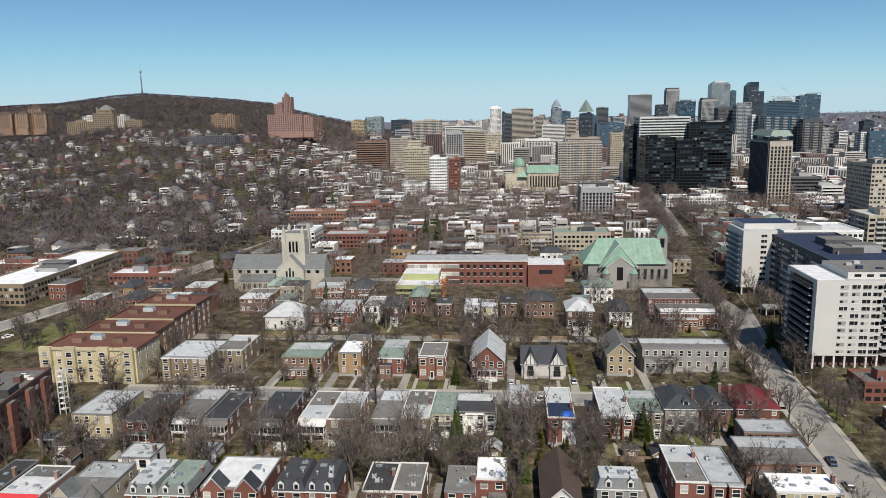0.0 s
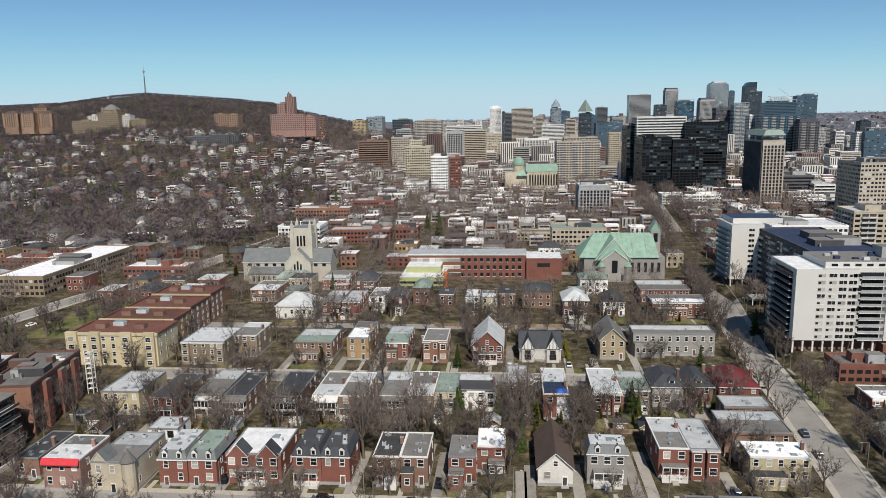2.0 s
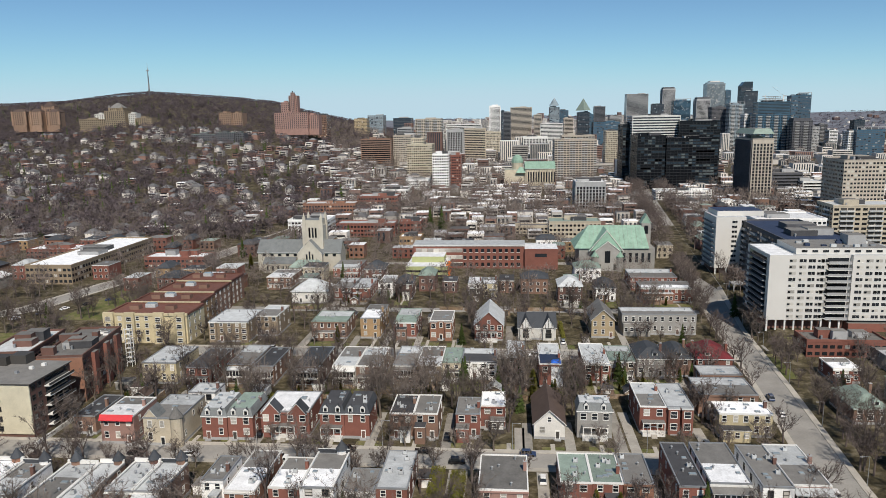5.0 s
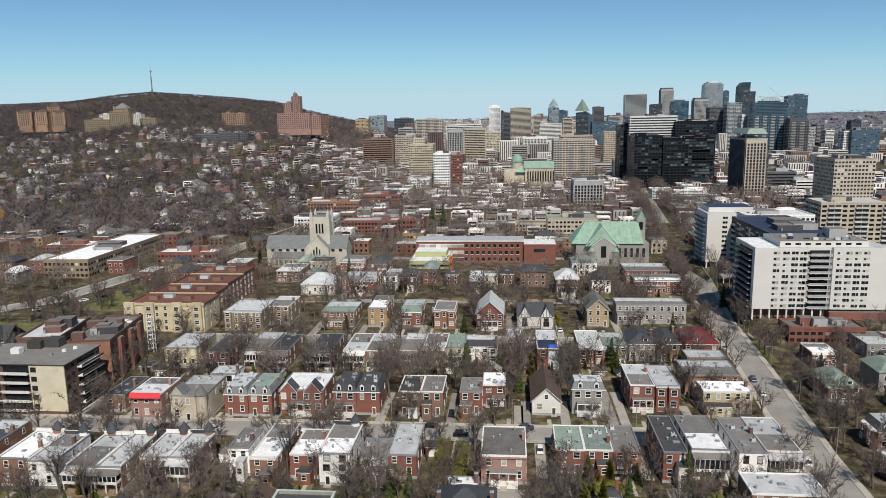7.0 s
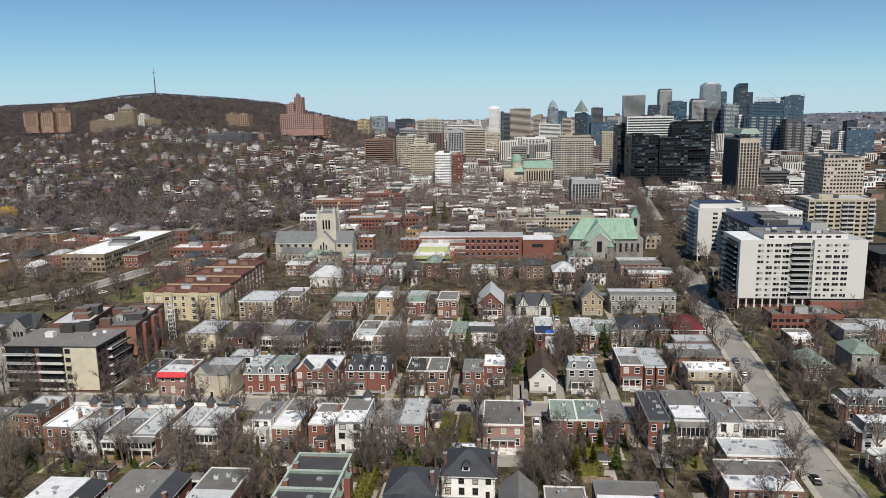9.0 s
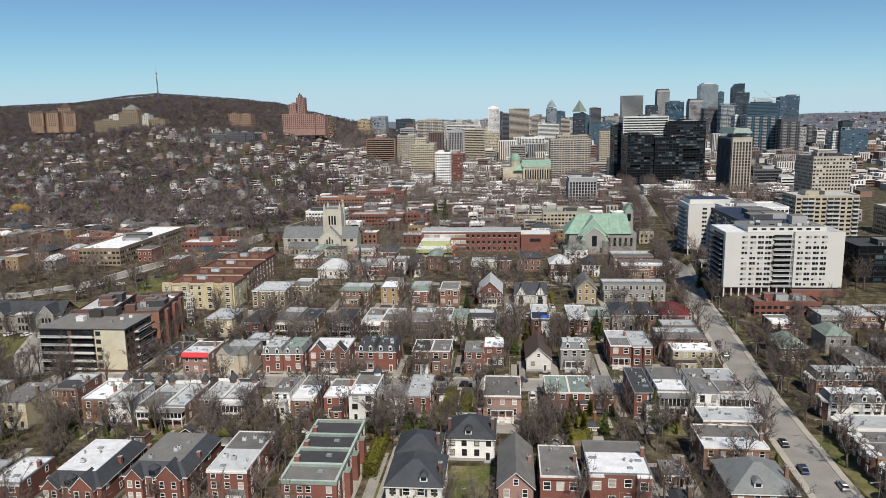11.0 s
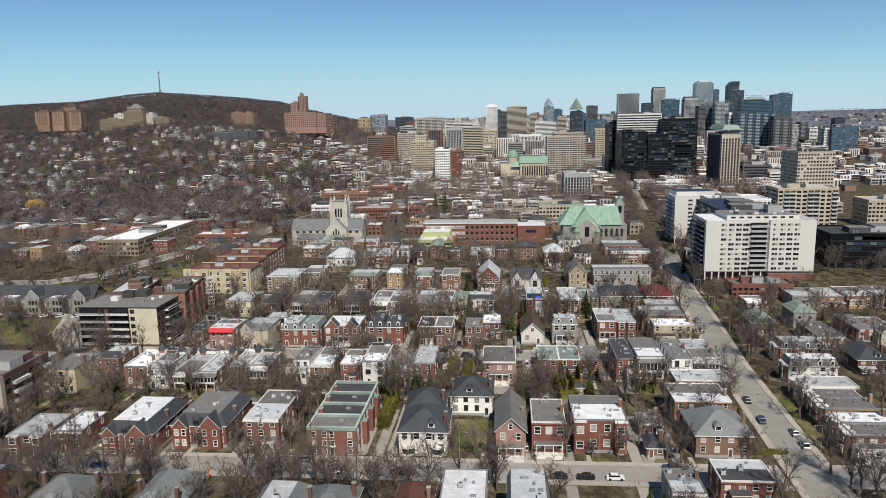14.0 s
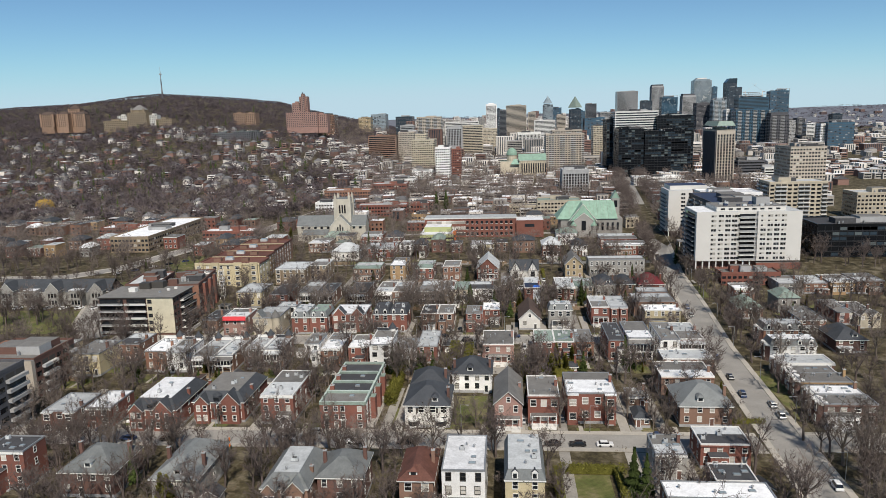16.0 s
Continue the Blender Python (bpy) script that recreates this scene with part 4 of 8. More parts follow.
# ---- churches and school ----
def grey_church():
    x0, x1, y, g = -153, -102, 372, ground_z(-130, 372)
    o = thing("stone_church", x0, y, g, "pale grey stone church with a square pinnacled tower and slate roof", "church")
    FOOT.append((x0 - 2, x1 + 2, y - 14, y + 18))
    w = x1 - x0
    a = Mesher()
    a.box(0, w, 0, 13, -0.5, 11.5, "church_stone")
    for gx in (0, w):
        a.poly(((gx, 0, 11.5), (gx, 13, 11.5), (gx, 6.5, 18)), "church_stone")
    part("nave", a, o)
    a = Mesher()
    ridge_roof(a, -0.4, w + 0.4, -0.5, 13.5, 11.2, 18.2, "slate_light", "x")
    part("roof", a, o)
    a = Mesher()
    a.box(5, 24, -6, 0, -0.5, 5.6, "church_stone")
    a.poly(((4.7, -6.4, 5.5), (24.2, -6.4, 5.5), (24.2, 0, 8.6), (4.7, 0, 8.6)), "slate_light")
    a.poly(((4.7, -6.4, 5.5), (4.7, 0, 8.6), (4.7, 0, 5.5)), "church_stone")
    part("aisle", a, o)
    for i in range(6):
        b = Mesher()
        b.box(6 + 3 * i, 6.5 + 3 * i, -6.8, -6, -0.5, 4.6, "church_stone")
        part("buttress", b, o)
        if i < 5:
            for k in (0.7, 1.5):
                b = Mesher()
                b.box(6.6 + 3 * i + k, 7.1 + 3 * i + k, -6.1, -5.95, 1.4, 4.4, "glass")
                part("lancet_window", b, o)
    for i in range(10):
        if 4.5 <= i <= 7:
            continue
        b = Mesher()
        b.box(3 + 4.8 * i, 5 + 4.8 * i, -0.1, 0.05, 8.9, 10.4, "glass")
        part("clerestory_window", b, o)
    # tower
    tx0, tx1 = 28.2, 39.9
    a = Mesher()
    a.box(tx0, tx1, 2, 13.5, -0.5, 27, "church_stone")
    a.box(tx0 + 0.5, tx1 - 0.5, 2.4, 13.1, 27, 30.5, "church_stone", "slate_light")
    part("tower", a, o)
    for px in (tx0 + 0.6, tx1 - 0.6):
        for py in (2.6, 12.9):
            b = Mesher()
            b.box(px - 1.1, px + 1.1, py - 1.1, py + 1.1, -0.5, 29, "church_stone")
            b.box(px - 0.8, px + 0.8, py - 0.8, py + 0.8, 29, 32.5, "church_stone")
            b.ring(px, py, 32.5, 0.7, 35, 0.0, "church_stone", 6)
            part("pinnacle", b, o)
    for k in (-1.9, 0, 1.9):
        b = Mesher()
        b.box(34 + k - 0.55, 34 + k + 0.55, 1.9, 2.05, 20, 26, "glass")
        part("belfry_window", b, o)
    # transept gable
    a = Mesher()
    a.box(25.6, 40.5, -3.5, 2, -0.5, 11.2, "church_stone")
    gable_poly(a, 25.6, 40.5, -3.5, 11.2, 19, "church_stone")
    ridge_roof(a, 25.2, 40.9, -3.8, 6, 11, 19.4, "slate_light", "y")
    part("transept", a, o)
    for k in (-1.8, 0, 1.8):
        b = Mesher()
        b.box(33 + k - 0.5, 33 + k + 0.5, -3.6, -3.45, 4.5, 12.5 - abs(k), "glass")
        part("lancet_window", b, o)
    a = Mesher()
    a.box(24, 43, -16, -5, -0.5, 5.4, "church_stone")
    a.frustum(23.5, 43.5, -16.5, -4.5, 5.3, 8.6, 4, 4, "roof_green")
    part("vestry", a, o, "low stone vestry with a greenish hipped roof")
    for i in range(6):
        for f in range(2):
            b = Mesher()
            b.box(25.5 + 3 * i, 26.5 + 3 * i, -16.1, -15.95, 0.6 + 2.5 * f, 2.1 + 2.5 * f, "glass")
            part("window", b, o)


def green_church():
    x0, x1, y, g = 38, 84, 380, 0.0
    o = thing("domed_church", x0, y, g, "grey stone church with a broad pale green copper roof", "church")
    FOOT.append((x0 - 2, x1 + 6, y - 10, y + 32))
    w = x1 - x0
    a = Mesher()
    a.box(2, w, 0, 26, -0.5, 12.5, "stone_grey")
    part("wall", a, o)
    a = Mesher()
    e0, e1, yb, zr = -1.0, w - 3.5, 27.0, 24.2
    lo, hi = ((e0, -1, 12.4), (e1, -1, 12.4), (e1, yb, 12.4), (e0, yb, 12.4)), ((8.5, 13, zr), (e1 - 1.5, 13, zr))
    a.poly((lo[0], lo[1], hi[1], hi[0]), "copper")
    a.poly((lo[2], lo[3], hi[0], hi[1]), "copper")
    a.poly((lo[3], lo[0], hi[0]), "copper")
    a.poly((lo[1], lo[2], hi[1]), "copper")
    a.poly(lo[::-1], "copper")
    part("roof", a, o, "weathered green copper roof")
    for k in range(13):          # standing seams
        b = Mesher()
        u = 8.5 + 2.5 * k
        b.poly(((u, -1.02, 12.5), (u + 0.25, -1.02, 12.5), (u + 0.25, 12.9, zr + 0.12), (u, 12.9, zr + 0.12)), "roof_green")
        part("roof_seam", b, o)
    a = Mesher()
    a.box(11, 24.5, -7, 1, -0.5, 12.4, "stone_grey")
    gable_poly(a, 11, 24.5, -7, 12.4, 17.4, "stone_grey")
    part("front_gable", a, o)
    a = Mesher()
    ridge_roof(a, 7.5, 27.5, -3.5, 13.5, 11.4, 23.8, "copper", "y", 0.5)
    gable_poly(a, 8.5, 26.5, -3.4, 11.4, 23.0, "copper")
    ridge_roof(a, 10.5, 25, -7.4, 0, 12.2, 17.9, "copper", "y", 0.4)
    part("cross_roof", a, o, "green copper cross gable")
    b = Mesher()
    b.box(16.2, 19.3, -7.1, -6.9, 5, 12, "glass")
    part("rose_window", b, o)
    for k in (13.4, 22.0):
        b = Mesher()
        b.box(k - 0.7, k + 0.7, -7.1, -6.9, 0.6, 4.2, "trim_dark")
        part("door", b, o)
    for tx in (10.8, 24.8):
        b = Mesher()
        b.ring(tx, -6, -0.5, 2.2, 8.5, 2.2, "stone_grey", 10)
        b.ring(tx, -6, 8.5, 2.6, 12.5, 0.0, "copper", 10)
        part("corner_turret", b, o)
    for i in range(5):
        b = Mesher()
        b.box(27.5 + 3.6 * i, 29.1 + 3.6 * i, -0.1, 0.05, 4, 9.5, "glass")
        part("tall_window", b, o)
    b = Mesher()
    b.box(w - 6, w - 0.5, 12, 18, -0.5, 25.5, "stone_grey")
    ridge_roof(b, w - 6.4, w - 0.1, 11.6, 18.4, 25.4, 31.0, "copper", "y")
    gable_poly(b, w - 6, w - 0.5, 12, 25.4, 30.4, "copper")
    b.box(w - 4.4, w - 2.1, 11.9, 12.05, 19, 24, "glass")
    part("bell_tower", b, o)


def school():
    o = thing("school_building", -59, 380, 0, "long red-brick school with a grey roof under renovation", "school")
    FOOT.append((-62, 30, 352, 400))
    a = Mesher()
    a.box(0, 67, 0, 16, -0.5, 14.0, "brick_red", "roof_pale")
    part("main_wall", a, o)
    a = Mesher()
    a.box(67, 86.5, -2.5, 16, -0.5, 12.4, "brick_red", "roof_white")
    part("end_block", a, o)
    a = Mesher()
    a.box(-0.3, 67.2, -0.4, 16.3, 13.6, 14.5, "concrete_white", "roof_pale")
    part("roof_edge", a, o)
    fh = 4.2
    for f in range(3):
        for i in range(18):
            b = Mesher()
            ux = 2 + 3.55 * i
            if i > 7:
                b.box(ux, ux + 1.8, -0.08, 0.05, 1.5 + fh * f, 3.6 + fh * f, "glass")
                b.box(ux - 0.15, ux + 1.95, -0.12, 0.05, 1.3 + fh * f, 1.5 + fh * f, "trim_white")
            else:
                b.box(ux - 0.4, ux + 3.0, -0.1, 0.05, 1.5 + fh * f, 3.4 + fh * f, "blind" if f else "trim_dark")
                b.box(ux - 0.4, ux + 3.0, -0.16, 0.05, 3.4 + fh * f, 3.8 + fh * f, "concrete_white")
            part("window", b, o)
    b = Mesher()
    b.box(73, 80, -2.6, -2.4, 7.5, 9.6, "glass")
    part("window", b, o)
    a = Mesher()
    a.box(-1, 23, -26, 0, -0.5, 6.6, "panel_green", "roof_white")
    a.box(-0.8, 22.8, -26.08, -25.98, 3.2, 4.4, "glass")
    a.box(-0.8, 22.8, -26.08, -25.98, 0.2, 1.8, "trim_dark")
    a.box(1, 20, -14, 0, 6.6, 10, "panel_green", "roof_white")
    part("low_wing", a, o, "green-clad low wing with a white roof")
    a = Mesher()
    a.box(22, 24.2, -24, -14, -0.3, 7.4, "panel_orange")
    part("orange_hoarding", a, o, "bright orange construction sheeting")


def red_roof_apartments():
    """Four linked buff blocks with rust-red roofs and raised parapets, end to end."""
    for k, (dx, y, w, d) in enumerate(((0, 229.6, 34.6, 17), (-0.8, 248.6, 30.8, 16), (-1.0, 267, 28.2, 20), (-1.5, 290.2, 27.3, 17))):
        o = thing("apartment_building", -149.9 + dx, y, 0, "buff-brick four-storey apartment block with a rust-red flat roof", "apartment building", "red-roofed apartment blocks")
        FOOT.append((-149.9 + dx - w / 2, -149.9 + dx + w / 2, y - 1, y + d + 2))
        h = 12.3
        a = Mesher()
        a.box(-w / 2, w / 2, 0, d, -0.3, h, ("yellow_stucco", "brick_tan", "brick_brown", "brick_brown")[k], "roof_red")
        part("wall", a, o)
        a = Mesher()
        for q in ((-w / 2 - 0.3, w / 2 + 0.3, -0.4, 0.5), (-w / 2 - 0.3, w / 2 + 0.3, d - 0.5, d + 0.3), (-w / 2 - 0.3, -w / 2 + 0.5, 0.5, d - 0.5), (w / 2 - 0.5, w / 2 + 0.3, 0.5, d - 0.5)):
            a.box(*q, h - 0.5, h + 0.5, "yellow_stucco" if q[3] < 1 else "roof_red")
        part("parapet", a, o)
        a = Mesher()
        a.box(-w * 0.1 - 2.2, -w * 0.1 + 2.2, d * 0.62, d * 0.62 + 2.6, h, h + 1.5, "roof_pale")
        a.box(-w * 0.1 - 1.8, -w * 0.1 + 1.8, d * 0.62 + 0.3, d * 0.62 + 2.3, h + 1.5, h + 1.9, "glass_pale")
        part("roof_lantern", a, o, "pale glazed roof lantern")
        for ex in (-w * 0.25, w * 0.2):
            b = Mesher()
            b.box(ex - 2, ex + 2, d * 0.4, d * 0.4 + 3, h, h + 1.8, "brick_brown", "roof_red")
            part("roof_house", b, o)
        if k == 0:
            for bx in (-w * 0.46, -w * 0.2, w * 0.16, w * 0.42):
                b = Mesher()
                b.box(bx - 2.2, bx + 2.2, -1.3, 0.2, -0.3, h + 0.9, "yellow_stucco")
                part("bay", b, o)
                for f in range(4):
                    window(o, bx, -1.3, 0.9 + 2.95 * f, 2.0, 1.6, "trim_white")
        for f in range(4):
            for i in range(9):
                ux = -w / 2 + w * (i + 0.5) / 9
                if k == 0 and all(abs(ux - w * m) > 3 for m in (-0.46, -0.2, 0.16, 0.42)):
                    window(o, ux, 0, 0.9 + 2.95 * f, 1.3, 1.6, "trim_white")
            for i in range(int(d / 5)):
                window(o, w / 2, 2.5 + 5 * i, 0.9 + 2.95 * f, 1.2, 1.5, "trim_white", math.pi / 2)


def cream_apartments():
    """Six floors, cream end wall, long dark balconies round the corner."""
    o = thing("apartment_building", -149, 140.8, 0, "cream and dark-brick apartment building with white-edged balconies", "apartment building")
    w, d, h = 20.6, 19.5, 16.3
    FOOT.append((-161, -137, 138, 176))
    a = Mesher()
    a.box(-w / 2 - 12, w / 2, 0, d, -0.3, h, "brick_dark", "roof_grey")
    part("wall", a, o)
    a = Mesher()
    a.box(w / 2 - 11.4, w / 2 + 0.15, -0.35, 0.01, 1.2, h, "cream")
    part("end_wall", a, o, "plain cream end wall")
    a = Mesher()
    a.box(-w / 2 - 12.4, w / 2 + 0.6, -0.6, d + 0.3, h, h + 0.35, "trim_dark", "roof_grey")
    part("roof", a, o)
    fh = (h - 1.2) / 5
    for f in range(5):
        z = 1.2 + fh * f
        for u0, u1 in ((-w / 2 - 12, -w / 2 - 1), (-w / 2, w / 2 - 11.6)):
            b = Mesher()
            b.box(u0, u1, -1.4, 0, z, z + 0.2, "concrete_white")
            b.box(u0, u1, -1.4, -1.32, z + 0.2, z + 0.95, "concrete_white" if u0 > -w / 2 - 1 else "concrete_grey")
            b.box(u0 + 0.3, u1 - 0.3, -0.06, 0.02, z + 0.3, z + 2.4, "glass")
            part("balcony", b, o, "balcony with a white edge")
        window(o, w / 2 - 10.0, -0.35, z + 0.9, 1.6, 1.3, "trim_dark")
        b = Mesher()
        b.box(w / 2, w / 2 + 1.8, 6.5, d - 0.6, z, z + 0.22, "concrete_white")
        b.box(w / 2 + 1.72, w / 2 + 1.8, 6.5, d - 0.6, z + 0.22, z + 1.0, "trim_dark")
        b.box(w / 2 - 0.02, w / 2 + 0.06, 7, d - 1.2, z + 0.3, z + 2.5, "glass")
        part("side_balcony", b, o)
        for wy in (1.6, 4.4):
            window(o, w / 2, wy, z + 0.9, 1.4, 1.4, "trim_dark", math.pi / 2)
    for ex, ey, s, m in ((-9, 16, 2.4, "trim_dark"), (-4, 18, 2.6, "trim_dark"), (-12, 10, 1.5, "trim_white"), (3, 12, 0.6, "trim_white"), (5, 15, 0.6, "trim_white"), (1, 8, 0.5, "metal_grey")):
        b = Mesher()
        b.box(ex - s, ex + s, ey - s * 0.8, ey + s * 0.8, h + 0.3, h + 0.6 + s, m)
        part("roof_plant", b, o)
    b = Mesher()
    b.box(w / 2 + 4, w / 2 + 4.4, -12, 20, -0.2, 1.4, "concrete_white")
    t = tagged(new("garden_wall", b.mesh("garden_wall")), "low white concrete wall beside the car ramp", "wall")
    t.location = (-149, 140.8, 0)


def stone_school():
    o = thing("stone_hall", -240, 189, 0, "grey stone collegiate building with steep slate roofs and gables", "school")
    FOOT.append((-244, -194, 185, 215))
    a = Mesher()
    a.box(-14, 44, 2, 14, -0.5, 7.2, "stone_grey")
    part("wall", a, o)
    a = Mesher()
    ridge_roof(a, -14.4, 44.4, 1.5, 14.5, 7, 12.2, "slate", "x")
    part("roof", a, o)
    for gx in (-8, 4, 16, 28, 39):
        b = Mesher()
        b.box(gx - 3.4, gx + 3.4, -1.5, 3, -0.5, 8.4, "stone_grey", "roof_white")
        if gx not in (4, 28):
            gable_poly(b, gx - 3.4, gx + 3.4, -1.5, 8.4, 12, "stone_grey")
            ridge_roof(b, gx - 3.7, gx + 3.7, -1.7, 7, 8.2, 12.3, "slate", "y")
        part("gabled_bay", b, o)
        for f in range(2):
            for k in (-1.6, 0, 1.6):
                c = Mesher()
                c.box(gx + k - 0.5, gx + k + 0.5, -1.6, -1.45, 1.2 + 3.5 * f, 3.3 + 3.5 * f, "glass")
                part("window", c, o)


def court_block():
    """Long brick block whose flat roof is split by pale green parapets into dark sunken bays."""
    o = thing("brick_court_block", -46.2, 51.2, 0, "long red-brick block with dark roof bays between pale green parapets", "apartment building")
    w, d, h = 13.4, 34, 7.9
    FOOT.append((-53.5, -38, 50, 87))
    a = Mesher()
    a.box(-w / 2, w / 2, 0, d, -0.3, h - 0.5, "brick_red")
    part("wall", a, o)
    a = Mesher()
    for q in ((-w / 2 - 0.1, w / 2 + 0.1, -0.15, 0.5), (-w / 2 - 0.1, w / 2 + 0.1, d - 0.5, d + 0.1), (-w / 2 - 0.1, -w / 2 + 0.5, 0.5, d - 0.5), (w / 2 - 0.5, w / 2 + 0.1, 0.5, d - 0.5)):
        a.box(*q, h - 0.7, h + 0.25, "roof_green", "copper_pale")
    part("parapet", a, o)
    for i in range(4):
        y0, y1 = 0.5 + i * 8.25, 0.5 + (i + 1) * 8.25
        b = Mesher()
        b.box(-w / 2 + 0.5, w / 2 - 0.5, y0, y1 - 0.6, h - 0.6, h - 0.3, "roof_dark" if i else "roof_grey")
        part("roof_bay", b, o)
        if i < 3:
            b = Mesher()
            b.box(-w / 2 + 0.5, w / 2 - 0.5, y1 - 1.0, y1, h - 0.6, h + 0.35, "roof_green", "copper_pale")
            part("roof_divider", b, o)
            chimney(o, -w / 2 + 1.6, y1 + 0.6, h, 1.6, "brick_red", 1.2)
            b = Mesher()
            b.box(1, 2.4, y1 - 4, y1 - 3, h - 0.3, h + 0.1, "metal_grey")
            b.box(1.1, 2.3, y1 - 3.9, y1 - 3.1, h + 0.1, h + 0.2, "glass_pale")
            part("skylight", b, o)
    for f in range(3):
        for k in (-4.9, -2.0, 0.0, 4.9):
            if f == 0 and k == 0:
                continue
            window(o, k, 0, 0.5 + 2.4 * f, 1.1, 1.4, "trim_white")
        for i in range(8):
            window(o, w / 2, 2.2 + 4.2 * i, 0.5 + 2.4 * f, 1.1, 1.6, "trim_white", math.pi / 2)
    b = Mesher()
    b.box(-0.7, 0.7, -0.12, 0.02, 0.2, 2.6, "trim_white")
    b.box(-0.5, 0.5, -0.16, -0.12, 0.25, 2.2, "trim_dark")
    b.box(-1.1, 1.1, -0.5, 0.02, 2.6, 2.9, "trim_white")
    part("door", b, o)
    for i in range(3):
        b = Mesher()
        b.box(w / 2, w / 2 + 1.5, 7 + 8.6 * i, 10 + 8.6 * i, -0.3, h - 1.2, "brick_red", "roof_green")
        part("side_bay", b, o)


white_block()
court_block()
grey_church()
green_church()
school()
stone_school()
cream_apartments()
red_roof_apartments()
# ---- tops of the far towers ----
def spire(o, x, y, z, r0, h, sides, m, label, name="spire"):
    b = Mesher()
    b.ring(x, y, z, r0, z + h, 0.0, m, sides)
    part(name, b, o, label)


o14 = tower(121.9, 2000, 27.3, 30, 112.3, "glass", "glass_pale", "roof_pale", "office_tower", "pale glass office tower with a pointed crown")
spire(o14, 0, 15, 112, 14, 22, 12, "glass_pale", "pale pointed crown", "crown")
o15 = tower(182, 1800, 29, 29, 96, "glass", "glass_dark", "roof_dark", "office_tower", "dark green office tower with a pyramid top")
spire(o15, 0, 14, 96, 19, 30, 4, "roof_green", "dark green pyramid crown", "crown")
o1 = tower(380.2, 2200, 64.0, 40, 148.5, "bands", "concrete_grey", "roof_grey", "office_tower", "pale grey stepped office tower with an aerial")
for k, (u0, u1, v0, v1, zz) in enumerate(((-40, -32, 6, 34, 134), (-10, 16, 5, 35, 158))):
    b = Mesher()
    b.box(u0, u1, v0, v1, 0 if k == 0 else 60, zz - 80, "concrete_grey", "roof_grey")
    part("stepped_wing", b, o1)
spire(o1, 4, 15, 76, 1.6, 16, 6, "metal_grey", "thin aerial", "aerial")


def green_hall():
    """Long pale stone hall with a green copper roof and a dome, at the end of the avenue."""
    o = thing("domed_hall", -7.5, 860, ground_z(30, 860), "pale stone hall with green copper roof and dome", "building")
    FOOT.append((-7.5 - 4, -7.5 + 66, 852, 890))
    a = Mesher()
    a.box(26, 62, 0, 22, -2, 25.5, "stone_cream")
    part("wall", a, o)
    a = Mesher()
    ridge_roof(a, 25, 63, -1, 23, 25, 33.5, "copper", "x")
    part("roof", a, o)
    a = Mesher()
    a.box(0, 26, 4, 22, -2, 24, "stone_cream", "roof_green")
    a.frustum(14, 27, 0, 14, 20, 27, 5, 5, "copper")
    part("wing", a, o)
    a = Mesher()
    a.ring(16, 18, 22, 7.0, 32, 7.0, "stone_cream", 14)
    for k in range(5):
        r0, r1 = 7.6 * math.cos(0.3 * k), 7.6 * math.cos(0.3 * (k + 1))
        a.ring(16, 18, 32 + 10 * math.sin(0.3 * k), r0, 32 + 10 * math.sin(0.3 * (k + 1)), r1, "copper", 14)
    part("dome", a, o, "green copper dome")
    for i in range(11):
        b = Mesher()
        b.ring(28 + 3.2 * i, -0.5, -2, 0.7, 24, 0.6, "stone_cream", 6)
        part("column", b, o)
        b = Mesher()
        b.box(28.9 + 3.2 * i, 30.4 + 3.2 * i, -0.1, 0.05, 8, 21, "glass")
        part("tall_window", b, o)


for cx, cy, cz, s in ((541, 1575, 109, 1), (580, 1580, 109, -1)):
    o = thing("tower_crane", cx, cy, cz, "pale steel tower crane on an unfinished high-rise", "crane")
    b = Mesher()
    b.box(-0.7, 0.7, -0.7, 0.7, -4, 16, "trim_white")
    part("mast", b, o)
    b = Mesher()
    b.poly(((0, -0.5, 14), (0, 0.5, 14), (s * 24, 0.4, 32), (s * 24, -0.4, 32)), "trim_white")
    b.poly(((0, -0.5, 15), (0, 0.5, 15), (s * 24, 0.4, 33), (s * 24, -0.4, 33)), "trim_white")
    b.box(min(0, -s * 6), max(0, -s * 6), -0.8, 0.8, 12.5, 14.5, "concrete_grey")
    part("jib", b, o)
# side: black stands in for the shade on the left face
bt = tower(235.1, 659.0, 19.3, 52, 64.8, "fins", "concrete_tan", "roof_green", "office_tower", "tan office tower with a ribbed side painted black for shade, and green roof", side="black_glass")
bm = Mesher()
bm.frustum(-9.75, 9.75, -0.1, 52.1, 64.8, 64.8 + 5, 3.0, 3.0, "roof_green", "roof_grey")
part("roof", bm, bt, "sloping weathered green roof")
for k in range(3):
    o = thing("concrete_floor", 556, 1564, 110 + 4 * k, "bare concrete floor of an unfinished high-rise", "floor slab", "unfinished floors")
    b = Mesher()
    b.box(-22 + 5 * k, 22 - 4 * k, 0, 24, 3.4, 4.0, "concrete_grey")
    part("slab", b, o)
    for i in range(6):
        b = Mesher()
        u = -21 + 5 * k + (41 - 9 * k) * i / 5
        b.box(u - 0.5, u + 0.5, 0.4, 1.4, 0, 3.4, "concrete_grey")
        part("column", b, o)
green_hall()


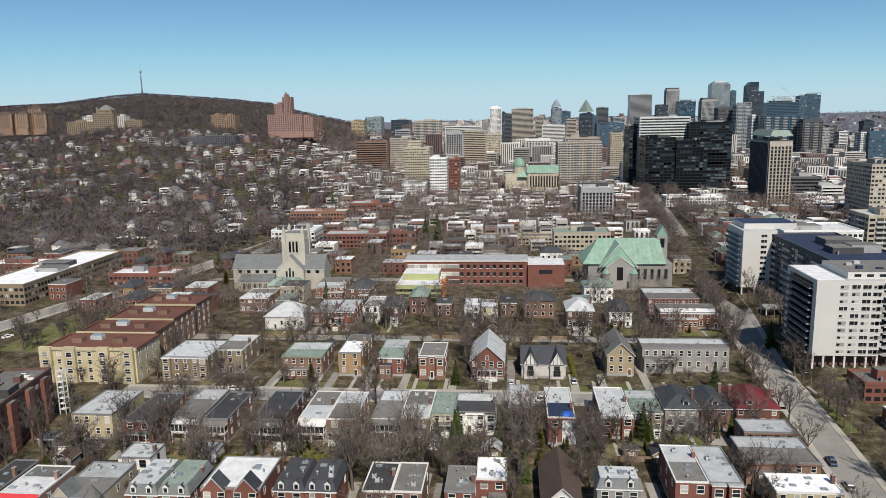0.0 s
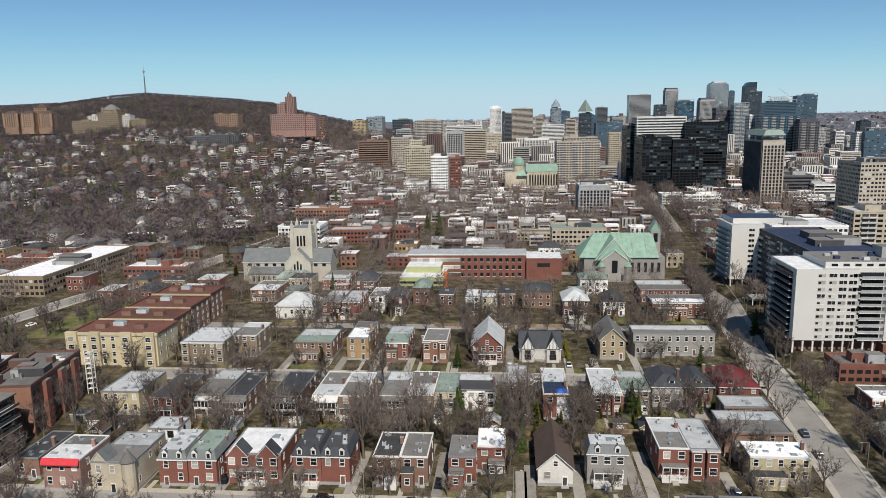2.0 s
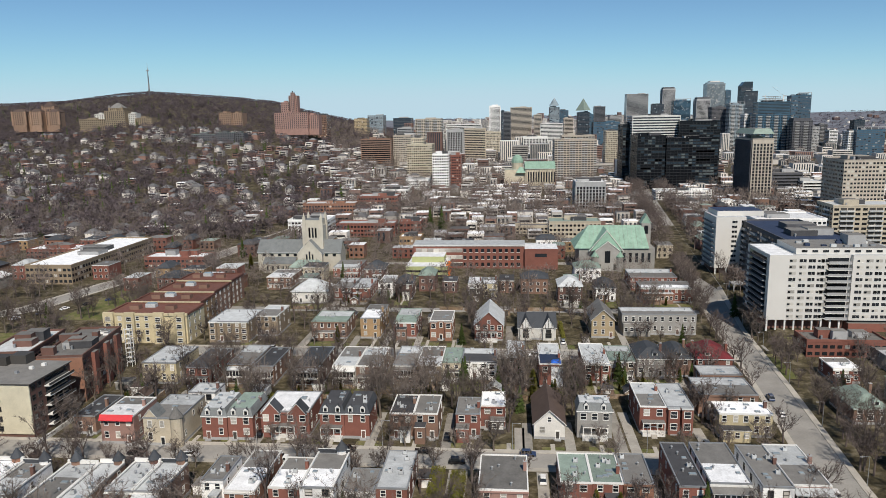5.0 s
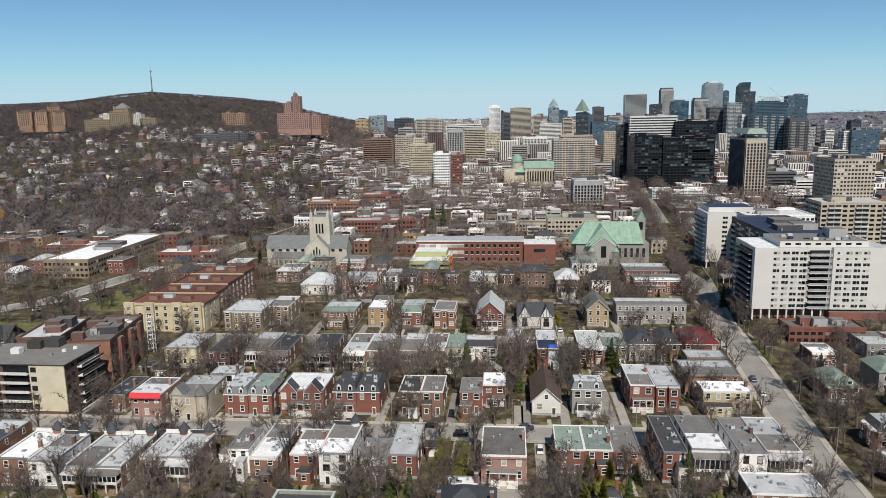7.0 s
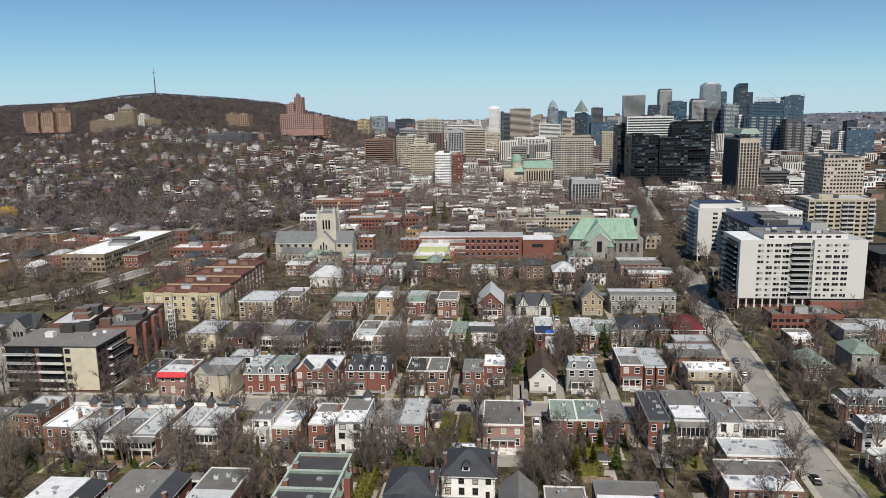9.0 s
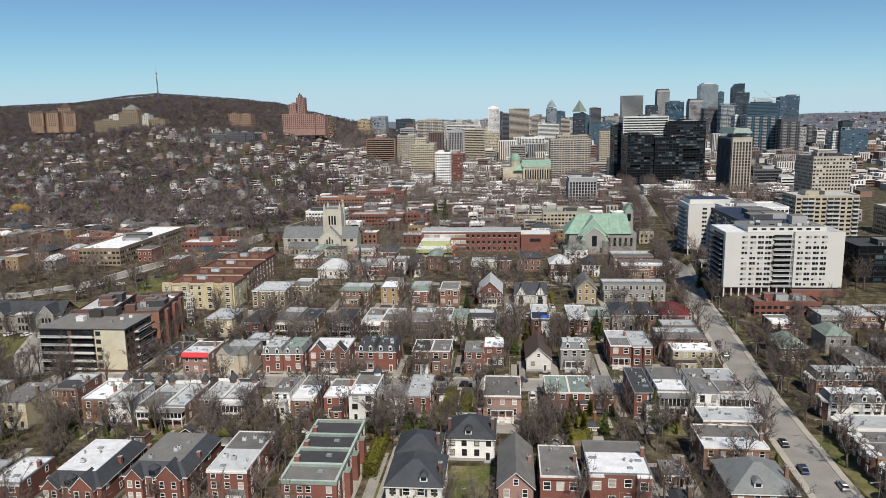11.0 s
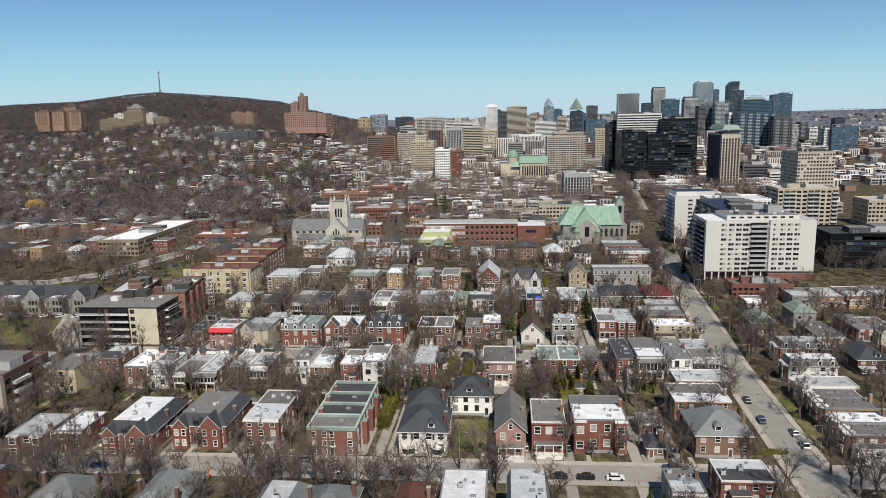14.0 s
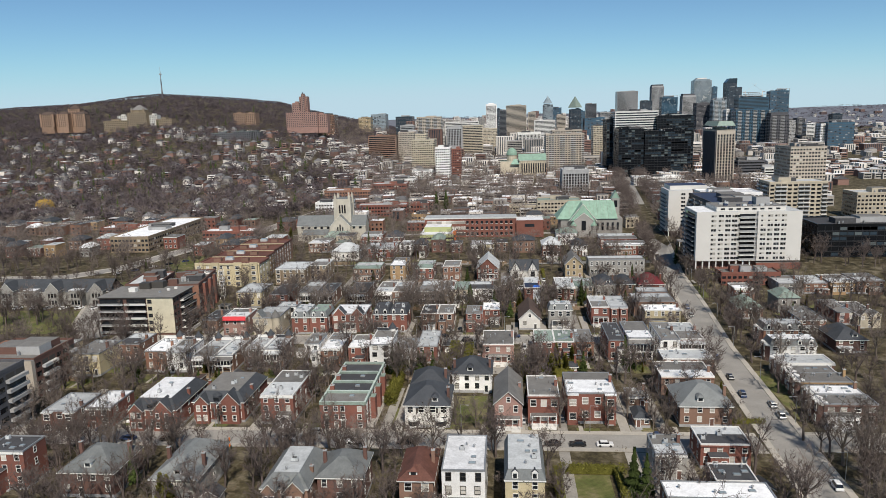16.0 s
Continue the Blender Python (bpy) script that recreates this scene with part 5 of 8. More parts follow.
def hill_block(y, z, wall, roof, label, blocks, name="apartment_building"):
    """Wings of unequal height on the hillside; blocks: x0, x1, how far forward, depth, top, kind of roof."""
    x = (blocks[0][0] + blocks[-1][1]) / 2
    o = thing(name, x, y, z, label, "building", "large buildings of the city")
    FOOT.append((min(q[0] for q in blocks), max(q[1] for q in blocks), y - 9, y + 22))
    for x0, x1, fwd, dep, top, kind in blocks:
        m = wall if kind != "white" else "stucco"
        b = Mesher()
        b.box(x0 - x, x1 - x, -fwd, dep - fwd, -14, top - z, m, roof)
        part("wing", b, o)
        b, w = Mesher(), x1 - x0
        if kind in ("steep", "peak"):
            b.frustum(x0 - x - 0.4, x1 - x + 0.4, -fwd - 0.4, dep - fwd + 0.4, top - z, top - z + (5 if kind == "steep" else 9), w * (0.3 if kind == "steep" else 0.44), dep * (0.3 if kind == "steep" else 0.44), roof)
            for u in (x0, x1):
                b.ring(u - x, -fwd, -2, 2.0, top - z + 1, 2.0, m, 8)
                b.ring(u - x, -fwd, top - z + 1, 2.3, top - z + 6, 0, roof, 8)
        else:
            b.box(x0 - x + w * 0.3, x0 - x + w * 0.6, 3 - fwd, dep - fwd - 3, top - z, top - z + 2.6, m, roof)
        part("roof", b, o)
        b = Mesher()
        nf, nw = max(2, int((top - z + 4) / 3.4)), max(2, int(w / 3.6))
        for f in range(nf):
            for i in range(nw):
                u = x0 - x + w * (i + 0.5) / nw
                b.box(u - 0.8, u + 0.8, -fwd - 0.06, -fwd + 0.02, top - z - 3.0 - 3.4 * f, top - z - 1.1 - 3.4 * f, "glass")
        part("window_wall", b, o, "rows of windows", kind="stuff")
    return o


hill_block(1205, 90, "brick_gold", "shingle_brown", "golden-brown brick apartment house with turrets and steep roofs", ((-895, -870, 9, 20, 112, "steep"), (-870, -845, 0, 18, 106, "flat"), (-859, -840, 10, 16, 112, "steep"), (-844, -823, -4, 16, 121, "peak"), (-826, -807, 8, 18, 111, "steep")))
hill_block(1205, 84, "stone_tan", "roof_grey", "grey stone hospital with a high stepped centre and long wings", ((-772, -722, 4, 18, 97, "flat"), (-749, -728, -8, 12, 106, "white"), (-721, -683, 8, 24, 111, "flat"), (-714, -690, 2, 18, 116, "peak"), (-682, -667, -2, 16, 106, "white"), (-667, -635, 4, 18, 98, "flat")), "hospital_building")
hill_block(1250, 76, "brick_gold", "roof_dark", "tan brick slab of flats with a dark glazed end", ((-531, -508, 2, 24, 105, "flat"), (-508, -488, 0, 24, 104, "flat")))
hill_block(1060, 60, "concrete_dark", "copper", "long low dark building with a pale green roof", ((-502, -460, 0, 16, 70, "flat"), (-460, -430, 4, 18, 72, "flat"), (-430, -415, 0, 16, 71, "flat")))
hill_block(1190, 78, "brick_pink", "roof_red", "orange brick convent with a tall square tower", ((-406, -347, 6, 30, 102, "flat"), (-395, -380, 0, 18, 120, "flat"), (-381, -366, 0, 16, 131, "flat"), (-376, -370, 4, 6, 136, "flat"), (-352, -330, 0, 20, 98, "flat")), "convent_building")
# radio mast on the summit
m0 = thing("radio_mast", -906, 1731, ground_z(-906, 1731) - 1, "tall thin steel radio mast on the wooded summit", "mast")
for i in range(4):
    b = Mesher()
    r0 = 2.6 - 0.45 * i
    b.ring(0, 0, 17 * i, r0, 17 * (i + 1), r0 - 0.45, "metal_grey" if i % 2 else "concrete_dark", 6)
    part("mast_section", b, m0)
b = Mesher()
b.ring(0, 0, 62, 3.6, 64.5, 3.6, "concrete_grey", 8)
part("aerial_ring", b, m0)
b = Mesher()
b.ring(0, 0, 68, 0.7, 82, 0.2, "concrete_grey", 6)
part("aerial", b, m0)

# ---- blocks and towers ----
tower(493.2, 2300.0, 38.4, 36, 165.3, "fins", "concrete_grey", "roof_dark", "office_tower", crown="cap")
tower(402.5, 2000.0, 29.2, 30, 114.9, "glass", "glass_dark", "roof_dark", "office_tower")
tower(468.7, 2010.0, 44.5, 36, 123.1, "grid", "glass_blue", "roof_grey", "office_tower", crown="frame")
tower(496.7, 1900.0, 34.7, 34, 124.7, "fins", "concrete_grey", "roof_green", "office_tower", crown="cap")
tower(640.2, 2320.0, 55.7, 44, 178.8, "grid", "glass_pale", "roof_pale", "office_tower", crown="step")
tower(684.3, 2340.0, 15.8, 24, 157.5, "glass", "glass_blue", "roof_dark", "office_tower")
tower(677.5, 2140.0, 32.0, 30, 163.8, "glass", "glass_dark", "roof_dark", "office_tower", crown="slant")
tower(677.8, 2100.0, 36.1, 34, 148.0, "glass", "glass_dark", "roof_dark", "office_tower")
tower(527.3, 1720.0, 32.6, 30, 108.2, "balcony", "glass_pale", "roof_grey", "office_tower", crown="frame")
tower(501.3, 1760.0, 40.2, 34, 102.5, "grid", "concrete_dark", "roof_dark", "office_tower")
tower(555.8, 1560.0, 64.8, 36, 109.9, "bands", "glass_blue", "roof_grey", "office_tower", crown="frame")
tower(536.4, 1500.0, 72.8, 36, 83.7, "balcony", "glass_blue", "roof_dark", "office_tower")
tower(520.7, 1600.0, 24.3, 30, 84.2, "balcony", "white_paint", "roof_dark", "office_tower")
tower(577.8, 1460.0, 37.5, 30, 71.6, "balcony", "concrete_dark", "roof_dark", "office_tower", crown="cap")
tower(625.8, 1640.0, 14.7, 26, 123.8, "glass", "glass_blue", "roof_dark", "office_tower")
tower(651.0, 1650.0, 28.3, 28, 124.9, "glass", "glass_blue", "roof_dark", "office_tower", crown="frame")
tower(619.7, 1500.0, 13.6, 26, 58.0, "grid", "concrete_grey", "roof_grey", "office_tower")
tower(715.1, 1700.0, 19.1, 26, 58.9, "balcony", "concrete_dark", "roof_dark", "office_tower")
tower(718.1, 1650.0, 18.5, 24, 46.7, "bands", "white_paint", "roof_pale", "office_tower")
tower(625.5, 1350.0, 16.2, 24, 52.6, "balcony", "white_paint", "roof_dark", "office_tower")
tower(651.6, 1340.0, 49.2, 30, 54.5, "glass", "glass_blue", "roof_dark", "office_tower", crown="frame")
tower(885.5, 1900.0, 25.2, 26, 64.1, "glass", "glass_dark", "roof_dark", "office_tower")
tower(176.0, 860.0, 57.1, 40, 87.2, "bands", "concrete_white", "roof_pale", "office_tower")
tower(144.4, 875.0, 11.4, 40, 77.1, "glass", "black_glass", "roof_dark", "office_tower")
tower(159.0, 795.0, 31.9, 45, 65.2, "glass", "black_glass", "roof_dark", "office_tower")
tower(203.5, 792.0, 56.6, 40, 62.0, "glass", "black_glass", "roof_dark", "office_tower")
tower(225.2, 850.0, 47.8, 40, 80.2, "glass", "black_glass", "roof_dark", "office_tower")
tower(281.7, 560.0, 32.4, 40, 50.5, "grid", "concrete_tan", "roof_dark")
tower(217.6, 413.7, 41.9, 24, 32.5, "balcony", "yellow_brick", "roof_pale")
tower(275.4, 412.1, 32.5, 24, 23.6, "grid", "yellow_brick", "roof_pale")
tower(198.5, 269.2, 51.4, 30, 22.9, "glass", "black_glass", "roof_dark", "office_tower")
tower(172.6, 687.6, 56.3, 22, 13.6, "grid", "white_paint", "roof_pale")
tower(312.6, 733.0, 20.6, 26, 17.8, "bands", "concrete_white", "roof_pale", "office_tower")
tower(291.5, 746.1, 31.3, 40, 25.7, "bands", "concrete_dark", "roof_grey", "office_tower")
tower(74.8, 639.7, 28.0, 30, 27.5, "fins", "concrete_grey", "roof_white", "office_tower")
tower(164.1, 392.0, 40.6, 30, 27.4, "grid", "white_paint", "roof_white")
tower(88.8, 960.0, 56.9, 40, 56.6, "balcony", "concrete_tan", "roof_grey")
tower(92.4, 966.0, 44.4, 30, 61.9, "balcony", "concrete_tan", "roof_grey")
tower(272.0, 1300.0, 25.0, 20, 85.2, "bands", "concrete_grey", "roof_grey", "office_tower")
tower(94.5, 1650.0, 50.3, 30, 71.2, "bands", "concrete_white", "roof_pale", "office_tower")
tower(-7.6, 1750.0, 17.5, 30, 98.6, "bands", "concrete_dark", "roof_grey", "office_tower")
tower(-20.6, 1900.0, 8.8, 30, 103.9, "glass", "glass_dark", "roof_grey", "office_tower")
tower(-63.4, 1250.0, 38.9, 30, 68.6, "bands", "yellow_brick", "roof_pale", "office_tower")
tower(201.0, 1850.0, 22.3, 30, 90.9, "glass", "glass_blue", "roof_grey", "office_tower")
tower(766.0, 1600.0, 31.6, 30, 31.4, "bands", "concrete_tan", "roof_pale", "office_tower")
tower(-41.0, 1900.0, 29.2, 30, 117.3, "fins", "white_paint", "roof_white", "office_tower")
tower(28.3, 1900.0, 56.7, 40, 111.6, "bands", "concrete_tan", "roof_dark", "office_tower")
tower(245.5, 2000.0, 30.0, 30, 111.3, "bands", "concrete_dark", "roof_dark", "office_tower")
tower(225.9, 1700.0, 61.3, 40, 72.1, "glass", "glass_blue", "roof_red", "office_tower")
tower(49.2, 1400.0, 47.3, 40, 49.0, "fins", "concrete_white", "roof_pale", "office_tower")
tower(156.1, 1100.0, 18.2, 30, 64.2, "grid", "yellow_brick", "roof_pale")
tower(351.8, 1500.0, 19.9, 30, 75.9, "bands", "concrete_grey", "roof_grey", "office_tower")
tower(152.0, 2100.0, 31.8, 40, 103.5, "glass", "glass_blue", "roof_dark", "office_tower")
tower(68.7, 1800.0, 19.2, 30, 91.9, "bands", "concrete_tan", "roof_grey", "office_tower")
tower(137.9, 1700.0, 21.9, 40, 82.7, "bands", "concrete_tan", "roof_grey", "office_tower")
tower(274.2, 1900.0, 29.8, 40, 85.3, "bands", "concrete_grey", "roof_grey", "office_tower")
tower(-119.2, 900.0, 32.9, 40, 54.9, "grid", "stone_cream", "roof_pale")
tower(-123.1, 910.0, 15.9, 24, 63.1, "grid", "stone_cream", "roof_pale")
tower(-81.2, 790.0, 18.8, 24, 47.8, "grid", "white_paint", "roof_pale")
tower(-67.2, 830.0, 13.7, 24, 44.1, "grid", "brick_red", "roof_pale")
tower(-163.1, 1400.0, 51.7, 40, 87.1, "balcony", "concrete_tan", "roof_grey")
tower(-223.2, 1450.0, 36.7, 40, 89.1, "glass", "glass_dark", "roof_grey", "office_tower")
tower(-196.6, 1300.0, 26.8, 30, 71.1, "bands", "concrete_grey", "roof_grey", "office_tower")
tower(-95.1, 1200.0, 27.2, 40, 68.2, "fins", "concrete_grey", "roof_grey", "office_tower")
tower(-99.1, 1500.0, 74.9, 40, 74.0, "bands", "concrete_white", "roof_pale", "office_tower")
tower(-321.0, 1500.0, 27.6, 30, 89.6, "grid", "stone_gold", "roof_grey")
tower(-306.9, 1600.0, 35.7, 40, 96.4, "glass", "glass_pale", "roof_grey", "office_tower")
tower(-196.0, 1000.0, 44.0, 24, 60.0, "bands", "brick_brown", "roof_grey")
tower(-160.0, 1020.0, 26.0, 24, 64.0, "grid", "concrete_tan", "roof_grey")
tower(-108.3, 783.3, 25.8, 26, 18.8, "grid", "white_paint", "roof_pale")
tower(-119.2, 688.2, 27.9, 30, 17.2, "grid", "white_paint", "roof_grey")
tower(-35.6, 1400.0, 33.7, 40, 59.0, "grid", "yellow_brick", "roof_pale")
tower(-349.4, 1250.0, 36.4, 30, 96.1, "grid", "brick_brown", "roof_grey")
tower(-123.6, 613.2, 38.0, 22, 18.4, "grid", "brick_red", "roof_pale")
tower(-161.8, 581.8, 47.6, 20, 15.5, "grid", "brick_orange", "roof_pale")
tower(-110.3, 489.0, 44.9, 18, 11.1, "grid", "brick_red", "roof_pale")
tower(-78.7, 509.5, 17.1, 16, 9.5, "grid", "brick_red", "roof_pale")
tower(-69.6, 442.8, 15.2, 14, 8.5, "grid", "brick_tan", "roof_white")
tower(44.5, 459.3, 35.8, 22, 16.2, "grid", "yellow_brick", "roof_green")
tower(-153.5, 483.9, 31.1, 24, 14.8, "grid", "white_paint", "roof_white")
tower(3.7, 507.8, 48.9, 14, 5.6, "grid", "yellow_brick", "roof_grey")
brick_block = tower(-146.6, 167.2, 14.6, 33, 15.2, "grid", "brick_dark", "roof_grey", label="dark red-brick apartment block with an orange-brick end wall")
b = Mesher()
b.box(-7.3, 7.3, -0.35, -0.07, 0, 15.2, "brick_orange", "roof_grey")
part("end_wall", b, brick_block, "orange-brick end wall")
for by in (8.0, 18.0, 27.0):
    b = Mesher()
    b.box(7.3, 8.5, by - 1.6, by + 1.6, 0, 14.6, "brick_red", "roof_grey")
    part("side_bay", b, brick_block)
for bx, by, bw, bh in ((-5, 4, 2.0, 2.6), (-4, 18, 3.4, 2.8), (3, 22, 1.0, 2.2), (4, 27, 1.4, 0.9), (2, 29, 1.2, 0.9), (5.5, 25, 1.0, 0.8)):
    b = Mesher()
    b.box(bx - bw, bx + bw, by - 1.2, by + 1.2, 15.0, 15.2 + bh, "brick_dark" if bh > 2 else "trim_white", "roof_grey")
    part("roof_house", b, brick_block)
brick_block.rotation_euler = (0, 0, radians(9))
rear_wing = tower(-168.5, 172.0, 15.0, 26, 14.6, "grid", "brick_dark", "roof_pale", label="dark red-brick rear wing of an apartment block")
rear_wing.rotation_euler = (0, 0, radians(9))
stair = thing("fire_stair", -142.6, 202.5, 0, "tall white steel fire-stair tower against the brick block", "stair tower")
for sx, sy in ((-1, -1), (1, -1), (1, 1), (-1, 1)):
    b = Mesher()
    b.box(sx - 0.12, sx + 0.12, sy - 0.12, sy + 0.12, -0.2, 15, "trim_white")
    part("post", b, stair)
for k in range(8):
    b = Mesher()
    b.box(-1, 1, -1, 1, 1.6 + 1.8 * k, 1.75 + 1.8 * k, "trim_white")
    part("landing", b, stair)
tower(122.2, 220.6, 28.6, 12, 6.9, "grid", "brick_red", "roof_grey")
tower(-262.3, 333.4, 27.9, 95, 10.7, "grid", "stone_tan", "roof_white")
tower(-308.0, 406.4, 38.3, 20, 5.0, "grid", "brick_red", "roof_white")
tower(-208.5, 377.1, 39.6, 16, 6.9, "grid", "brick_red", "roof_white")
pool_block = tower(-164.6, 72.0, 22.0, 22, 13.0, "balcony", "brick_dark", "roof_grey", label="tan and dark-brick apartment block with balconies below a rooftop pool")
b = Mesher()
b.box(0.5, 11.1, -1.6, 0.01, 0, 13.2, "concrete_tan", "roof_grey")
part("end_wall", b, pool_block, "plain tan end wall")
tower(-156.5, 42.0, 24.0, 13, 18.6, "balcony", "concrete_dark", "roof_grey")

# ---- houses by the streets ----
house(-122.4, 13.8, 10.4, 8.7, 10.0, "flat", "brick_red", "roof_dark", 3)
house(-99.6, 11.0, 13.6, 13.6, 6.5, "hip", "brick_dark", "slate_light", 2, "c2")
house(-76.7, 8.6, 11.2, 19.4, 6.5, "hip", "stone_grey", "slate_light", 2, "c2")
house(-48.6, 3.6, 10.6, 18.0, 7.5, "skirt", "brick_brown", "roof_pale", 2, "c1")
house(-37.3, 8.9, 10.4, 12.5, 7.5, "hip", "brick_dark", "slate_light", 2, "c2")
house(-19.4, 7.3, 7.7, 15.2, 8.0, "hip", "brick_brown", "roof_red", 2, "c1")
house(-8.7, 7.1, 9.7, 17.7, 10.5, "flat", "white_paint", "roof_white", 3, "porch")
house(4.9, 5.4, 8.6, 18.9, 9.5, "mansard", "yellow_stucco", "roof_pale", 3)
house(40.3, 24.2, 7.4, 10.9, 6.6, "flat", "stone_grey", "roof_pale", 2)
house(54.9, 30.4, 12.2, 10.5, 6.3, "flat", "brick_red", "roof_dark", 2)
house(51.6, 10.9, 9.0, 8.2, 7.0, "flat", "brick_brown", "roof_dark", 2)
house(45.9, 2.5, 22.5, 7.0, 7.5, "flat", "brick_orange", "roof_white", 2)
house(-128.7, 45.6, 10.0, 13.6, 6.8, "flat", "brick_dark", "roof_pale", 2, "bay")
house(-118.6, 48.5, 7.7, 13.4, 6.6, "flat", "brick_red", "roof_white", 2, "c1")
house(-102.3, 49.0, 14.6, 22.0, 6.3, "skirt", "brick_red", "roof_white", 2, "c1")
house(-84.6, 54.6, 15.6, 21.0, 6.4, "skirt", "brick_red", "roof_grey", 2, "c2")
house(-66.4, 53.8, 9.8, 21.2, 8.6, "flat", "brick_red", "roof_pale", 3)
villa = house(-21.9, 52.3, 12.9, 15.5, 6.9, "hip", "stucco", "slate", 2, "c1")
for vx in (-3.9, 3.9):
    b = Mesher()
    b.ring(vx, -0.1, 0.4, 1.7, 3.0, 1.7, "trim_white", 8)
    b.ring(vx, -0.1, 1.1, 1.74, 2.5, 1.74, "glass", 8, cap=False)
    part("bay", b, villa, "white bay window")
    for sx in (-1.0, 1.0):
        b = Mesher()
        b.box(vx + sx - 0.28, vx + sx + 0.28, -0.14, -0.02, 4.5, 6.1, "trim_dark")
        part("shutter", b, villa, "dark louvred shutter")
house(-10.3, 79.1, 12.7, 12.9, 6.3, "hip", "white_paint", "slate", 2, "c2")
house(1.4, 51.8, 7.8, 20.5, 7.8, "gable_front", "brick_pink", "roof_grey", 2, "porch")
house(11.4, 54.0, 8.9, 15.7, 9.2, "flat", "brick_red", "roof_grey", 2, "porch")
house(25.0, 56.2, 14.1, 16.9, 9.1, "flat", "brick_red", "roof_white", 2, "bay")
house(39.0, 53.6, 4.2, 7.0, 3.1, "hip", "brick_brown", "slate", 1)
house(56.6, 54.8, 14.3, 15.5, 6.3, "hip", "brick_brown", "slate_light", 2, "c1")
house(56.5, 75.3, 15.9, 13.9, 7.0, "flat", "brick_brown", "roof_white", 2)
house(60.4, 90.5, 16.2, 9.8, 7.5, "flat", "brick_brown", "roof_pale", 2)
house(40.1, 67.7, 6.2, 7.0, 3.5, "flat", "brick_brown", "roof_grey", 1)
house(-125.0, 97.0, 8.2, 15.4, 7.5, "flat", "brick_orange", "roof_white", 2, "cones")
house(-117.2, 96.4, 7.2, 15.6, 7.2, "flat", "white_paint", "roof_pale", 2, "cones")
house(-106.6, 96.0, 8.0, 18.0, 6.3, "flat", "brick_brown", "roof_grey", 2, "sunroom cones")
house(-99.4, 96.2, 6.3, 18.6, 6.3, "flat", "brick_brown", "roof_pale", 2, "sunroom cones")
house(-89.4, 99.6, 6.6, 13.9, 7.5, "flat", "brick_dark", "roof_pale", 2, "cones")
house(-82.6, 99.8, 6.6, 13.9, 7.5, "flat", "brick_brown", "roof_pale", 2, "sunroom cones")
house(-70.0, 105.9, 5.4, 12.0, 7.5, "flat", "white_paint", "roof_grey", 2)
house(-62.6, 103.5, 7.2, 20.3, 6.3, "flat", "brick_orange", "roof_white", 2)
house(-52.9, 105.5, 7.2, 15.1, 6.3, "flat", "brick_red", "roof_white", 2)
house(-44.1, 102.4, 7.9, 16.9, 8.4, "flat", "white_paint", "roof_white", 3, "cones")
house(-35.0, 104.7, 6.9, 10.4, 6.7, "flat", "white_paint", "roof_grey", 2)
house(-27.8, 106.8, 7.3, 18.8, 6.3, "flat", "brick_red", "roof_pale", 2)
house(-2.2, 105.6, 11.3, 17.0, 7.4, "flat", "brick_pink", "roof_grey", 2, "porch")
house(14.6, 112.0, 7.2, 14.8, 6.3, "flat", "brick_red", "roof_green", 2)
house(21.8, 112.2, 7.0, 14.8, 6.3, "flat", "brick_red", "roof_green", 2)
house(28.9, 112.5, 6.8, 14.8, 6.3, "flat", "brick_orange", "roof_grey", 2)
house(40.0, 108.6, 6.0, 22.0, 8.0, "flat", "brick_red", "roof_dark", 2)
house(48.4, 109.4, 9.0, 20.4, 8.6, "flat", "white_paint", "roof_white", 3, "sunroom")
house(58.6, 109.2, 6.8, 20.6, 8.2, "flat", "white_paint", "roof_grey", 2)
house(66.6, 111.4, 8.4, 20.4, 7.6, "flat", "brick_pink", "roof_grey", 2, "sunroom")
house(-125.0, 144.1, 6.6, 16.1, 5.5, "flat", "brick_brown", "roof_dark", 1)
house(-111.7, 138.5, 9.9, 13.8, 8.3, "flat", "brick_pink", "roof_white", 2, "awning")
house(-98.3, 138.2, 10.9, 17.0, 8.1, "turret", "stone_cream", "roof_grey", 2)
house(-96.1, 160.0, 8.6, 8.0, 7.0, "flat", "white_paint", "roof_pale", 2)
house(-84.9, 142.6, 7.4, 13.4, 7.2, "mansard", "brick_red", "roof_pale", 2)
house(-77.4, 142.9, 7.3, 13.2, 7.2, "mansard", "brick_red", "roof_green", 2, "c1")
house(-65.2, 145.8, 14.2, 15.3, 7.5, "gables", "brick_red", "roof_white", 2, "porch")
house(-51.3, 145.5, 7.1, 12.4, 7.6, "mansard", "brick_red", "roof_dark", 2, "porch")
house(-44.1, 145.6, 7.1, 12.2, 7.6, "mansard", "brick_red", "roof_dark", 2)
house(-31.3, 146.2, 6.8, 13.9, 7.5, "flat", "brick_brown", "roof_dark", 2)
house(-24.4, 146.4, 6.8, 13.9, 7.5, "flat", "brick_brown", "roof_grey", 2)
house(-12.6, 148.1, 6.9, 12.2, 7.0, "flat", "brick_red", "roof_grey", 2)
house(-5.6, 154.2, 7.1, 10.8, 7.0, "flat", "brick_red", "roof_white", 2)
house(10.4, 148.2, 8.6, 20.4, 4.8, "gable_front", "stucco", "shingle_brown", 1)
house(23.1, 149.9, 9.7, 7.0, 8.0, "mansard", "stone_grey", "roof_pale", 2, "porch")
house(39.9, 153.8, 7.4, 18.6, 7.9, "flat", "brick_red", "roof_grey", 2, "porch")
house(47.4, 153.8, 7.5, 18.4, 7.9, "flat", "brick_red", "roof_pale", 2, "bay")
